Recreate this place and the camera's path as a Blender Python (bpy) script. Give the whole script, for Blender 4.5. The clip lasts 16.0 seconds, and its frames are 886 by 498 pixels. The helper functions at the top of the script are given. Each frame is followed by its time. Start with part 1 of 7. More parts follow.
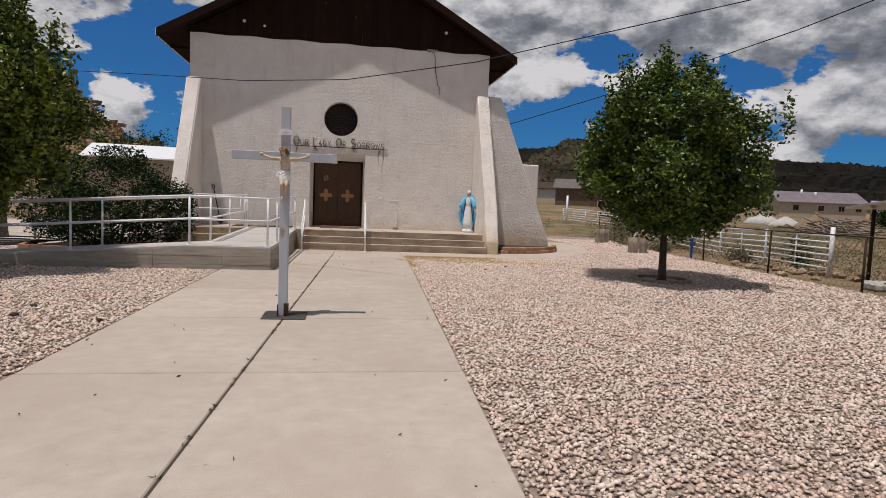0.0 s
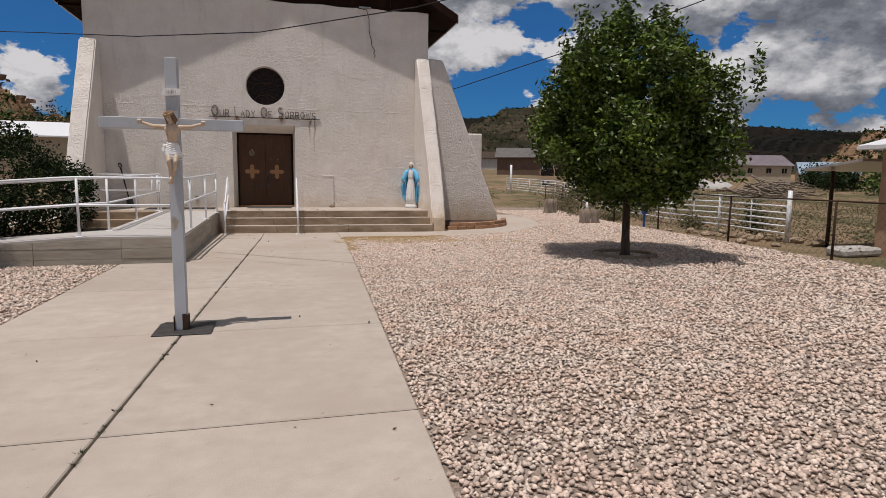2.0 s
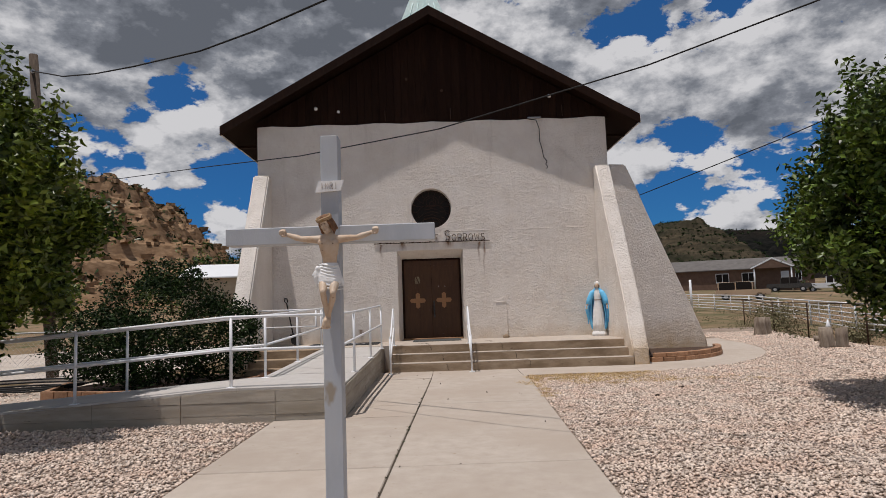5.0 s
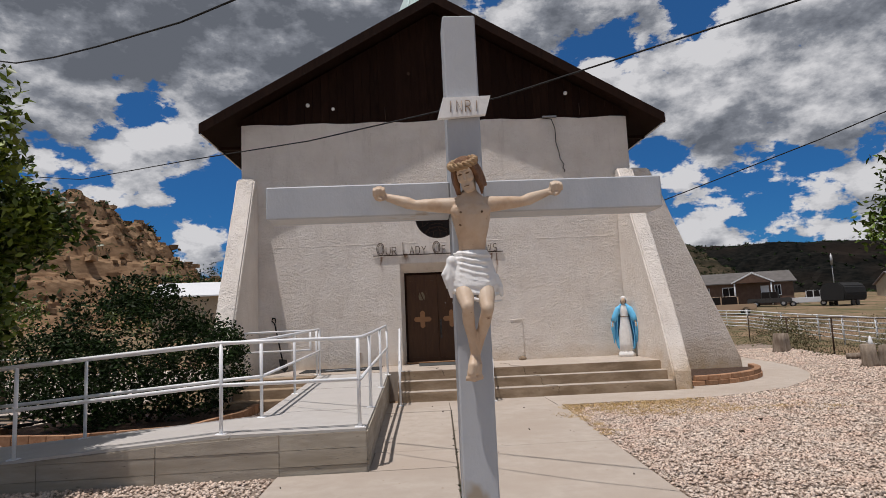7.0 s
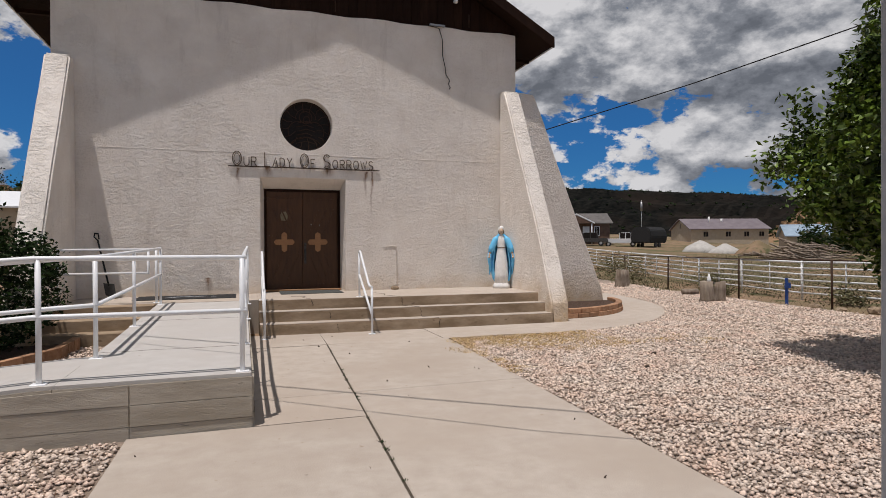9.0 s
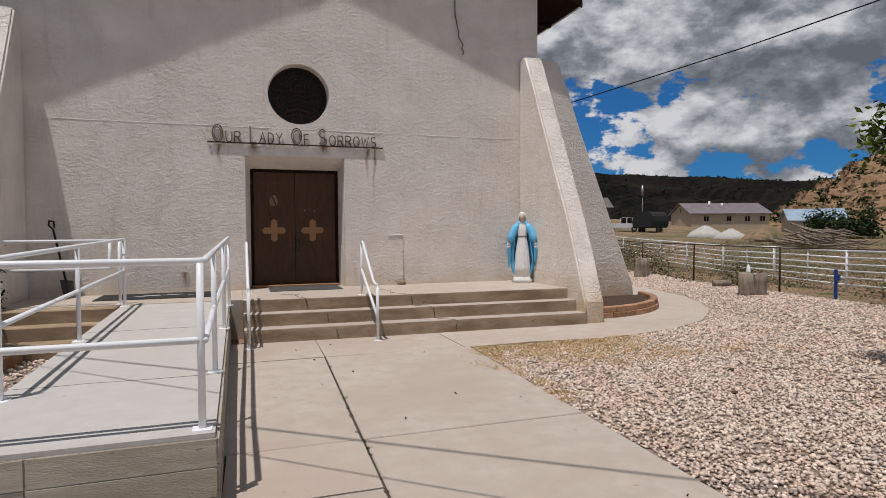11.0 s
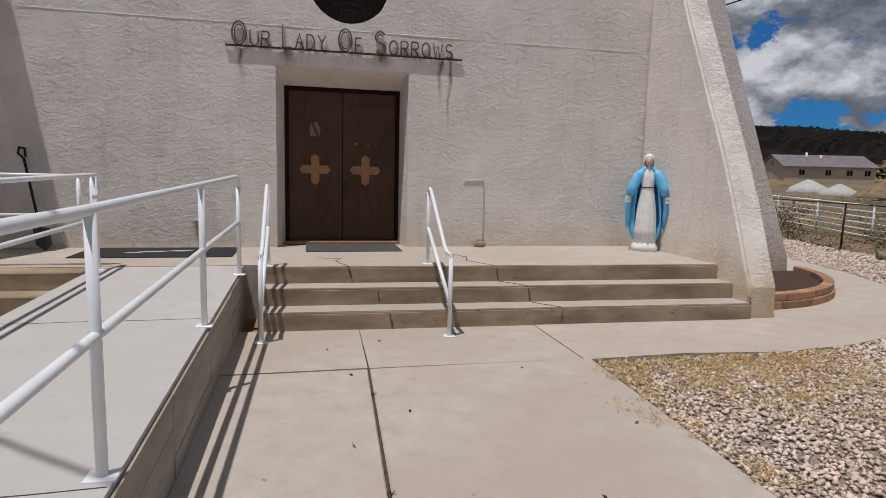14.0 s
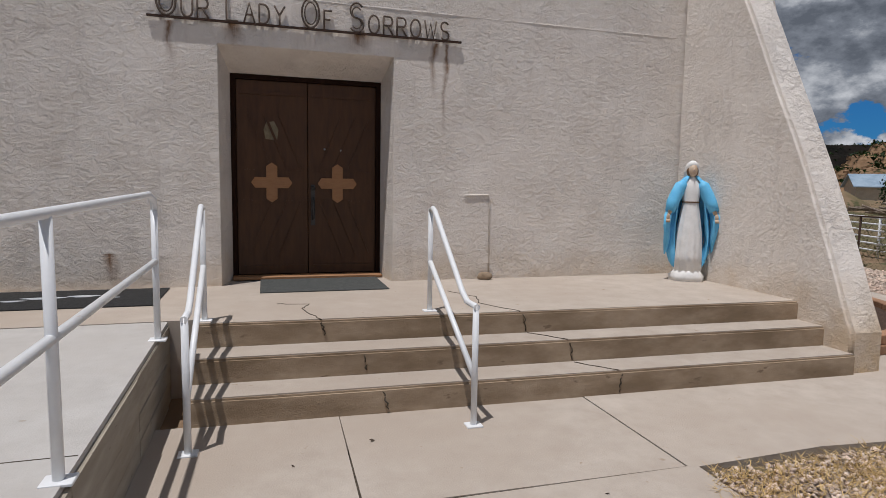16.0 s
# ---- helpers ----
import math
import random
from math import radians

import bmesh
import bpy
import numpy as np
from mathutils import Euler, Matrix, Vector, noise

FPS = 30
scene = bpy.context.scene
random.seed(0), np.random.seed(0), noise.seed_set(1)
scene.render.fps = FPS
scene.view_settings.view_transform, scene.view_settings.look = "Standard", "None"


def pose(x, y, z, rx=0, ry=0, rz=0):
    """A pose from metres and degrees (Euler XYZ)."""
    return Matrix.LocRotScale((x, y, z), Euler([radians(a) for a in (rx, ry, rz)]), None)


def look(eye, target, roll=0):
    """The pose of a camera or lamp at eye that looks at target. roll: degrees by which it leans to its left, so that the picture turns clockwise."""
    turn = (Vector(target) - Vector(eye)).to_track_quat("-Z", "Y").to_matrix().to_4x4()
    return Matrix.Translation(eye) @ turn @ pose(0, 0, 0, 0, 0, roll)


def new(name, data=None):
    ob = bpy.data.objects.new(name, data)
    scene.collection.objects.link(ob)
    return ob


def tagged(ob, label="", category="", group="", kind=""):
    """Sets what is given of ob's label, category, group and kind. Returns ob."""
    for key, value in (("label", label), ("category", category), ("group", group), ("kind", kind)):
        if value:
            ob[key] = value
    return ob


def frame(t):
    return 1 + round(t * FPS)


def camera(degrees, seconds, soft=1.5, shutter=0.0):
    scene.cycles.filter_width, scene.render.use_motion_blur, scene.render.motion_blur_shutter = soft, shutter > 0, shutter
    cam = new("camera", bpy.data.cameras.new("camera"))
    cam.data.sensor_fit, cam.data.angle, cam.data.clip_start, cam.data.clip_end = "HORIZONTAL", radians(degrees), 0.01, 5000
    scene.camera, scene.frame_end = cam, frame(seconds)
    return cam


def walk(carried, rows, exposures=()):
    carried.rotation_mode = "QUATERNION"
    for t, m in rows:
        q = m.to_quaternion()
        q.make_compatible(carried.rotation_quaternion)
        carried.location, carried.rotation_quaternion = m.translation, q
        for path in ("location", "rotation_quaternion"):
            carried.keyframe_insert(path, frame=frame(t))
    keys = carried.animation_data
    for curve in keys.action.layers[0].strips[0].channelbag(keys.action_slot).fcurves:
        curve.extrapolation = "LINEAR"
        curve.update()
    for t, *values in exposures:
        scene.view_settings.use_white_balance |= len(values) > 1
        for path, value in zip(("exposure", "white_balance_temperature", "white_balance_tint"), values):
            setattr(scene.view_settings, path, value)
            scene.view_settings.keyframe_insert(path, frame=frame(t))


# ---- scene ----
cam = camera(73.0, 16.0, soft=0.5)

PATH = [
    (0, (0.063, -0.074, 1.452), (0.384, 1.895, 1.301), 2.25),
    (0.5, (0.045, 0.224, 1.496), (0.233, 2.208, 1.324), 1.60),
    (1, (0.013, 0.582, 1.522), (0.189, 2.567, 1.348), 0.23),
    (1.5, (0.205, 0.890, 1.507), (0.645, 2.828, 1.278), 0.26),
    (2, (0.304, 1.336, 1.486), (0.810, 3.256, 1.247), 0.63),
    (2.5, (0.338, 1.814, 1.477), (0.666, 3.776, 1.276), 0.23),
    (3, (0.404, 2.251, 1.429), (0.527, 4.234, 1.206), 2.17),
    (3.5, (0.434, 2.585, 1.456), (0.212, 4.563, 1.260), 3.44),
    (4, (0.243, 2.981, 1.495), (0.090, 4.974, 1.429), 1.91),
    (4.5, (0.101, 3.343, 1.530), (0.022, 5.339, 1.622), -1.66),
    (4.7, (0.047, 3.546, 1.519), (0.027, 5.541, 1.668), -1.80),
    (7, (-0.857, 5.533, 1.571), (-0.749, 7.516, 1.803), -2.55),
    (7.5, (-0.969, 5.893, 1.529), (-0.505, 7.821, 1.784), -2.32),
    (8, (-1.122, 6.279, 1.548), (-0.446, 8.134, 1.869), -0.94),
    (8.5, (-1.400, 6.526, 1.521), (-0.855, 8.442, 1.705), -0.08),
    (9, (-1.470, 6.925, 1.503), (-0.836, 8.822, 1.490), -0.32),
    (9.5, (-1.510, 7.243, 1.512), (-0.840, 9.127, 1.475), -1.62),
    (9.7, (-1.562, 7.434, 1.432), (-0.922, 9.328, 1.374), -1.32),
    (11.8, (-1.039, 9.284, 1.652), (-0.331, 11.153, 1.591), 1.50),
    (12, (-0.993, 9.469, 1.615), (-0.217, 11.311, 1.561), 2.03),
    (12.5, (-0.834, 9.947, 1.624), (-0.074, 11.796, 1.581), 1.26),
    (13, (-0.858, 10.459, 1.642), (-0.398, 12.401, 1.506), -0.75),
    (13.5, (-0.780, 10.949, 1.568), (-0.353, 12.888, 1.325), 0.89),
    (14, (-0.737, 11.437, 1.566), (-0.296, 13.371, 1.317), 1.37),
    (14.5, (-0.791, 11.913, 1.593), (-0.353, 13.850, 1.358), 1.70),
    (15, (-0.728, 12.381, 1.559), (-0.069, 14.266, 1.439), 0.76),
    (15.5, (-0.687, 12.862, 1.537), (-0.063, 14.750, 1.319), 0.45),
    (16, (-0.704, 13.340, 1.569), (-0.136, 15.246, 1.363), 0.99),
]
EXPOSURES = [(0, -0.04, 6550, 14), (3.5, -0.07, 6550, 14), (4.5, -0.07, 6480, 13), (7, -0.03, 6450, 13), (9, 0.0, 6500, 13), (12.5, -0.08, 6280, 12), (16, -0.15, 6180, 11.5)]
walk(cam, [(t, look(eye, target, roll)) for t, eye, target, roll in PATH], EXPOSURES)

# ---- world and sun ----
SUN = Vector((-0.204, -0.150, 1.0)).normalized()
SUN_EL = math.asin(SUN.z)
SUN_ROT = math.atan2(SUN.x, SUN.y)


def node(nt, kind, **values):
    n = nt.nodes.new(kind)
    for key, value in values.items():
        if key in n.inputs:
            n.inputs[key].default_value = value
    return n


def math_node(nt, op, a, b=None, clamp=False):
    n = nt.nodes.new("ShaderNodeMath")
    n.operation, n.use_clamp = op, clamp
    for i, v in enumerate((a, b)):
        if v is None:
            continue
        if isinstance(v, (int, float)):
            n.inputs[i].default_value = v
        else:
            nt.links.new(v, n.inputs[i])
    return n.outputs[0]


def ramp_node(nt, fac, stops):
    n = nt.nodes.new("ShaderNodeValToRGB")
    while len(n.color_ramp.elements) < len(stops):
        n.color_ramp.elements.new(0.5)
    for e, (p, c) in zip(n.color_ramp.elements, stops):
        e.position = p
        e.color = (*c, 1) if len(c) == 3 else c
    nt.links.new(fac, n.inputs[0])
    return n.outputs[0]


def mix_node(nt, fac, a, b, blend="MIX"):
    n = nt.nodes.new("ShaderNodeMix")
    n.data_type, n.blend_type = "RGBA", blend
    for i, v in ((0, fac), (6, a), (7, b)):
        if isinstance(v, (int, float)):
            n.inputs[i].default_value = v
        elif isinstance(v, tuple):
            n.inputs[i].default_value = (*v, 1)
        else:
            nt.links.new(v, n.inputs[i])
    return n.outputs[2]


def build_world():
    w = bpy.data.worlds.new("sky")
    scene.world = w
    w.use_nodes = True
    nt = w.node_tree
    nt.nodes.clear()
    out = nt.nodes.new("ShaderNodeOutputWorld")
    bg = nt.nodes.new("ShaderNodeBackground")
    bg.inputs["Strength"].default_value = SKY_STRENGTH
    sky = nt.nodes.new("ShaderNodeTexSky")
    sky.sky_type, sky.sun_disc = "NISHITA", False
    sky.sun_elevation, sky.sun_rotation = SUN_EL, SUN_ROT
    sky.altitude, sky.dust_density, sky.ozone_density = 1700, 0.3, 3.0
    tc = nt.nodes.new("ShaderNodeTexCoord")
    sep = nt.nodes.new("ShaderNodeSeparateXYZ")
    nt.links.new(tc.outputs["Generated"], sep.inputs[0])
    mp = nt.nodes.new("ShaderNodeMapping")
    mp.inputs["Location"].default_value = CLOUD_SHIFT
    mp.inputs["Scale"].default_value = (1.0, 1.0, 1.75)
    nt.links.new(tc.outputs["Generated"], mp.inputs[0])
    # cloud cover, and the same a little nearer to the sun for shading
    def cover(shift, detail):
        m2 = nt.nodes.new("ShaderNodeMapping")
        m2.inputs["Location"].default_value = shift
        nt.links.new(mp.outputs[0], m2.inputs[0])
        big = node(nt, "ShaderNodeTexNoise", Scale=5.0, Detail=detail, Roughness=0.60, Distortion=0.0)
        nt.links.new(m2.outputs[0], big.inputs["Vector"])
        return big.outputs[0]
    c0 = cover((0, 0, 0), 12.0)
    s0 = cover((0, 0, 0), 7.0)
    c1 = cover((-0.012, -0.012, 0.05), 7.0)
    broad = node(nt, "ShaderNodeTexNoise", Scale=1.5, Detail=2.0)
    nt.links.new(mp.outputs[0], broad.inputs["Vector"])
    lift = math_node(nt, "MULTIPLY", math_node(nt, "SUBTRACT", sep.outputs[2], 0.30), 0.10)
    # the heavy bank overhead in the north-west, the cumulus mass in the north-east, the blue gap between
    def bank(x, y, z, lo, hi, amount):
        dot = nt.nodes.new("ShaderNodeVectorMath")
        dot.operation = "DOT_PRODUCT"
        nt.links.new(tc.outputs["Generated"], dot.inputs[0])
        dot.inputs[1].default_value = Vector((x, y, z)).normalized()
        mr = nt.nodes.new("ShaderNodeMapRange")
        mr.interpolation_type = "SMOOTHSTEP"
        nt.links.new(dot.outputs["Value"], mr.inputs[0])
        for i, v in enumerate((lo, hi, 0.0, amount)):
            mr.inputs[i + 1].default_value = v
        return mr.outputs[0]
    heavy = bank(-0.30, 0.72, 0.63, 0.89, 0.985, 0.16)
    east = bank(0.815, 0.55, 0.20, 0.945, 0.992, 0.10)
    lift = math_node(nt, "ADD", math_node(nt, "ADD", lift, heavy), east)
    d = math_node(nt, "ADD", math_node(nt, "ADD", c0, lift), math_node(nt, "MULTIPLY", math_node(nt, "SUBTRACT", broad.outputs[0], 0.5), 0.42))
    mask = ramp_node(nt, d, [(0.462, (0, 0, 0)), (0.487, (1, 1, 1))])
    thick = math_node(nt, "SUBTRACT", d, 0.475)
    relief = math_node(nt, "SUBTRACT", s0, c1)
    shade = math_node(nt, "ADD", math_node(nt, "MULTIPLY", thick, -1.6), math_node(nt, "MULTIPLY", relief, 5.2))
    shade = math_node(nt, "SUBTRACT", shade, math_node(nt, "ADD", math_node(nt, "MULTIPLY", heavy, 1.6), math_node(nt, "MULTIPLY", east, 2.6)))
    shade = math_node(nt, "SUBTRACT", shade, math_node(nt, "MULTIPLY", math_node(nt, "MAXIMUM", math_node(nt, "SUBTRACT", sep.outputs[2], 0.22), 0.0), 0.5))
    tone = ramp_node(nt, math_node(nt, "ADD", shade, 0.80, True), [(0.0, (1.2, 1.33, 1.55)), (0.38, (2.15, 2.32, 2.6)), (0.70, (4.3, 4.42, 4.6)), (1.0, (6.3, 6.35, 6.4))])
    tint = ramp_node(nt, sep.outputs[2], [(0.0, (0.09, 0.31, 0.53)), (0.18, (0.13, 0.41, 0.66)), (0.5, (0.24, 0.58, 0.83))])
    deep = mix_node(nt, 1.0, sky.outputs[0], tint, "MULTIPLY")
    col = mix_node(nt, mask, deep, tone)
    nt.links.new(col, bg.inputs["Color"])
    nt.links.new(bg.outputs[0], out.inputs[0])
    lamp = bpy.data.lights.new("sun", "SUN")
    lamp.energy, lamp.angle, lamp.color = SUN_STRENGTH, radians(0.55), (1.0, 0.955, 0.905)
    ob = new("sun", lamp)
    ob.matrix_world = look(SUN * 60, (0, 0, 0))


SKY_STRENGTH, SUN_STRENGTH, CLOUD_SHIFT = 0.1, 3.55, (2.3, 0.7, 0.0)
build_world()


# ---- materials ----
def material(name, c1, c2, scale=8.0, rough=0.85, bump=0.0, bump_scale=60.0, c3=None, big=0.7, vary=0.0, island=0.0, metal=0.0, detail=6.0, stretch=(1, 1, 1), spots=None, crack=None, spec=0.3):
    """Two tones by a noise, a third by a broader one, fine relief by a third noise."""
    m = bpy.data.materials.new(name)
    m.use_nodes = True
    nt = m.node_tree
    bsdf = nt.nodes["Principled BSDF"]
    tc = nt.nodes.new("ShaderNodeTexCoord")
    mp = nt.nodes.new("ShaderNodeMapping")
    mp.inputs["Scale"].default_value = stretch
    nt.links.new(tc.outputs["Object"], mp.inputs[0])
    n1 = node(nt, "ShaderNodeTexNoise", Scale=scale, Detail=detail, Roughness=0.62)
    nt.links.new(mp.outputs[0], n1.inputs["Vector"])
    col = ramp_node(nt, n1.outputs[0], [(0.32, c1), (0.68, c2)])
    if c3:
        n2 = node(nt, "ShaderNodeTexNoise", Scale=big, Detail=4.0, Roughness=0.6)
        nt.links.new(mp.outputs[0], n2.inputs["Vector"])
        col = mix_node(nt, ramp_node(nt, n2.outputs[0], [(0.42, (0, 0, 0)), (0.66, (1, 1, 1))]), col, c3)
    if spots:
        sc, cut, sc_col = spots
        n3 = node(nt, "ShaderNodeTexNoise", Scale=sc, Detail=3.0, Roughness=0.55)
        nt.links.new(mp.outputs[0], n3.inputs["Vector"])
        col = mix_node(nt, ramp_node(nt, n3.outputs[0], [(cut, (0, 0, 0)), (cut + 0.07, (1, 1, 1))]), col, sc_col)
    if vary or island:
        if island:
            r = nt.nodes.new("ShaderNodeNewGeometry").outputs["Random Per Island"]
            amount = island
        else:
            r = nt.nodes.new("ShaderNodeObjectInfo").outputs["Random"]
            amount = vary
        f = math_node(nt, "ADD", math_node(nt, "MULTIPLY", r, amount * 2), 1 - amount)
        com = nt.nodes.new("ShaderNodeCombineXYZ")
        for i in range(3):
            nt.links.new(f, com.inputs[i])
        col = mix_node(nt, 1.0, col, com.outputs[0], "MULTIPLY")
    nt.links.new(col, bsdf.inputs["Base Color"])
    bsdf.inputs["Roughness"].default_value = rough
    bsdf.inputs["Metallic"].default_value = metal
    bsdf.inputs["Specular IOR Level"].default_value = spec
    if bump:
        n4 = node(nt, "ShaderNodeTexNoise", Scale=bump_scale, Detail=5.0, Roughness=0.65)
        nt.links.new(mp.outputs[0], n4.inputs["Vector"])
        b = node(nt, "ShaderNodeBump", Strength=min(1.0, bump), Distance=0.02)
        nt.links.new(n4.outputs[0], b.inputs["Height"])
        nt.links.new(b.outputs[0], bsdf.inputs["Normal"])
    return m


def stucco_material():
    """Trowelled cement stucco: pale paint, long trowel ridges, rain stains and ochre splash near the ground."""
    m = bpy.data.materials.new("stucco")
    m.use_nodes = True
    nt = m.node_tree
    bsdf = nt.nodes["Principled BSDF"]
    tc = nt.nodes.new("ShaderNodeTexCoord")
    n1 = node(nt, "ShaderNodeTexNoise", Scale=2.2, Detail=7.0, Roughness=0.65)
    nt.links.new(tc.outputs["Object"], n1.inputs["Vector"])
    col = ramp_node(nt, n1.outputs[0], [(0.3, (0.745, 0.675, 0.605)), (0.7, (0.835, 0.775, 0.71))])
    mp = nt.nodes.new("ShaderNodeMapping")
    mp.inputs["Scale"].default_value = (3.2, 3.2, 0.55)
    nt.links.new(tc.outputs["Object"], mp.inputs[0])
    n2 = node(nt, "ShaderNodeTexNoise", Scale=1.4, Detail=5.0, Roughness=0.7)
    nt.links.new(mp.outputs[0], n2.inputs["Vector"])
    col = mix_node(nt, ramp_node(nt, n2.outputs[0], [(0.55, (0, 0, 0)), (0.85, (0.5, 0.5, 0.5))]), col, (0.47, 0.40, 0.34))
    sep = nt.nodes.new("ShaderNodeSeparateXYZ")
    nt.links.new(tc.outputs["Object"], sep.inputs[0])
    low = math_node(nt, "SUBTRACT", 1.15, math_node(nt, "ADD", sep.outputs[2], math_node(nt, "MULTIPLY", n1.outputs[0], 0.5)), True)
    n5 = node(nt, "ShaderNodeTexNoise", Scale=4.0, Detail=5.0)
    nt.links.new(tc.outputs["Object"], n5.inputs["Vector"])
    col = mix_node(nt, math_node(nt, "MULTIPLY", math_node(nt, "MULTIPLY", low, n5.outputs[0]), 2.1, True), col, (0.60, 0.44, 0.27))
    streak = node(nt, "ShaderNodeTexNoise", Scale=9.0, Detail=4.0, Roughness=0.7)
    nt.links.new(mp.outputs[0], streak.inputs["Vector"])
    wob = math_node(nt, "MULTIPLY", math_node(nt, "SUBTRACT", n5.outputs[0], 0.5), 0.16)
    for sx, top, low_end, wide in ((-1.55, 3.09, 2.64, 0.05), (1.05, 3.09, 2.48, 0.045), (1.18, 3.09, 2.08, 0.03), (-0.98, 3.11, 2.88, 0.10), (0.25, 3.11, 2.92, 0.16), (-2.12, 0.88, 0.5, 0.09)):
        dx = math_node(nt, "ABSOLUTE", math_node(nt, "SUBTRACT", math_node(nt, "ADD", sep.outputs[0], wob), sx))
        near = math_node(nt, "SUBTRACT", 1.0, math_node(nt, "DIVIDE", dx, wide), True)
        fall = math_node(nt, "MULTIPLY", math_node(nt, "LESS_THAN", sep.outputs[2], top), math_node(nt, "DIVIDE", math_node(nt, "SUBTRACT", sep.outputs[2], low_end), top - low_end, True))
        front = math_node(nt, "LESS_THAN", sep.outputs[1], 19.70)
        f = math_node(nt, "MULTIPLY", math_node(nt, "MULTIPLY", near, fall), math_node(nt, "MULTIPLY", front, math_node(nt, "MULTIPLY", streak.outputs[0], 2.2)), True)
        col = mix_node(nt, f, col, (0.26, 0.16, 0.10))
    nt.links.new(col, bsdf.inputs["Base Color"])
    bsdf.inputs["Roughness"].default_value = 0.92
    bsdf.inputs["Specular IOR Level"].default_value = 0.15
    mp2 = nt.nodes.new("ShaderNodeMapping")
    mp2.inputs["Scale"].default_value = (0.85, 0.85, 1.15)
    nt.links.new(tc.outputs["Object"], mp2.inputs[0])
    n3 = node(nt, "ShaderNodeTexNoise", Scale=13.0, Detail=7.0, Roughness=0.70, Distortion=0.5)
    nt.links.new(mp2.outputs[0], n3.inputs["Vector"])
    n6 = node(nt, "ShaderNodeTexNoise", Scale=70.0, Detail=3.0)
    nt.links.new(tc.outputs["Object"], n6.inputs["Vector"])
    n7 = node(nt, "ShaderNodeTexNoise", Scale=1.9, Detail=3.0)
    nt.links.new(tc.outputs["Object"], n7.inputs["Vector"])
    patch = ramp_node(nt, n7.outputs[0], [(0.36, (0.3, 0.3, 0.3)), (0.6, (1, 1, 1))])
    ridge = math_node(nt, "MULTIPLY", ramp_node(nt, n3.outputs[0], [(0.42, (0, 0, 0)), (0.60, (1, 1, 1))]), patch)
    h = math_node(nt, "ADD", ridge, math_node(nt, "MULTIPLY", n6.outputs[0], 0.22))
    b = node(nt, "ShaderNodeBump", Strength=0.75, Distance=0.016)
    nt.links.new(h, b.inputs["Height"])
    nt.links.new(b.outputs[0], bsdf.inputs["Normal"])
    return m


STUCCO = stucco_material()
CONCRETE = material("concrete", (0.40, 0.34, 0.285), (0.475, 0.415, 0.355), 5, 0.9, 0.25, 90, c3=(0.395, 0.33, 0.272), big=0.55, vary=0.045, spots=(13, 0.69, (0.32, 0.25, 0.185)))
RAMP_TOP = material("pale_ramp_concrete", (0.425, 0.40, 0.375), (0.49, 0.47, 0.445), 5, 0.9, 0.25, 90, c3=(0.45, 0.42, 0.39), big=0.9, spots=(11, 0.70, (0.36, 0.32, 0.27)))
# Dark from stains, and from the risers' shade put into the colour.
STEP = material("shaded_step_concrete", (0.30, 0.22, 0.145), (0.42, 0.325, 0.23), 4, 0.92, 0.35, 70, c3=(0.23, 0.165, 0.105), big=1.6, stretch=(1, 1, 2.5), spots=(6, 0.66, (0.19, 0.135, 0.09)))
FORMED = material("formed_concrete", (0.33, 0.29, 0.235), (0.45, 0.40, 0.33), 5, 0.92, 0.4, 55, c3=(0.29, 0.25, 0.195), big=1.2, stretch=(0.5, 0.5, 3), spots=(19, 0.68, (0.18, 0.15, 0.12)))
# Darker than the stones: shade in the gaps between them is coloured in.
GRAVEL_BED = material("gravel_bed", (0.19, 0.142, 0.112), (0.45, 0.365, 0.30), 34, 0.95, 1.0, 42, c3=(0.25, 0.19, 0.145), big=0.5)
STONE = material("crushed_stone", (0.545, 0.435, 0.355), (0.715, 0.605, 0.515), 9, 0.92, 0.3, 140, island=0.31, c3=(0.60, 0.45, 0.36), big=2.0, spec=0.15)
DIRT = material("dirt", (0.20, 0.135, 0.085), (0.29, 0.205, 0.135), 0.9, 0.96, 0.6, 14, c3=(0.12, 0.11, 0.06), big=0.16, spots=(0.7, 0.58, (0.085, 0.09, 0.045)), spec=0.02)
WHITE_PAINT = material("white_paint", (0.70, 0.71, 0.72), (0.78, 0.79, 0.80), 6, 0.38, 0.08, 60, spots=(14, 0.73, (0.52, 0.46, 0.40)), spec=0.5)
GREY_WHITE = material("weathered_white_board", (0.37, 0.39, 0.42), (0.48, 0.50, 0.53), 3, 0.5, 0.12, 40, c3=(0.43, 0.44, 0.455), big=2, stretch=(1, 1, 0.5), spots=(7, 0.66, (0.33, 0.28, 0.22)))
DARK_WOOD = material("brown_stained_boards", (0.014, 0.0065, 0.004), (0.030, 0.014, 0.0085), 6, 0.75, 0.5, 40, c3=(0.019, 0.0085, 0.0055), big=1.5, stretch=(3, 3, 0.4), vary=0.2, spec=0.08)
DOOR_WOOD = material("brown_door_paint", (0.062, 0.027, 0.011), (0.092, 0.042, 0.017), 5, 0.5, 0.2, 50, stretch=(4, 4, 0.6))
TAN_WOOD = material("tan_wood", (0.30, 0.15, 0.07), (0.37, 0.195, 0.09), 9, 0.6, 0.2, 60, stretch=(1, 1, 4))
ROOFING = material("brown_roofing", (0.045, 0.032, 0.025), (0.085, 0.064, 0.05), 4, 0.9, 0.5, 30, vary=0.2, spec=0.08)
IRON = material("rusty_iron", (0.035, 0.022, 0.016), (0.085, 0.045, 0.028), 25, 0.75, 0.3, 80, metal=0.3)
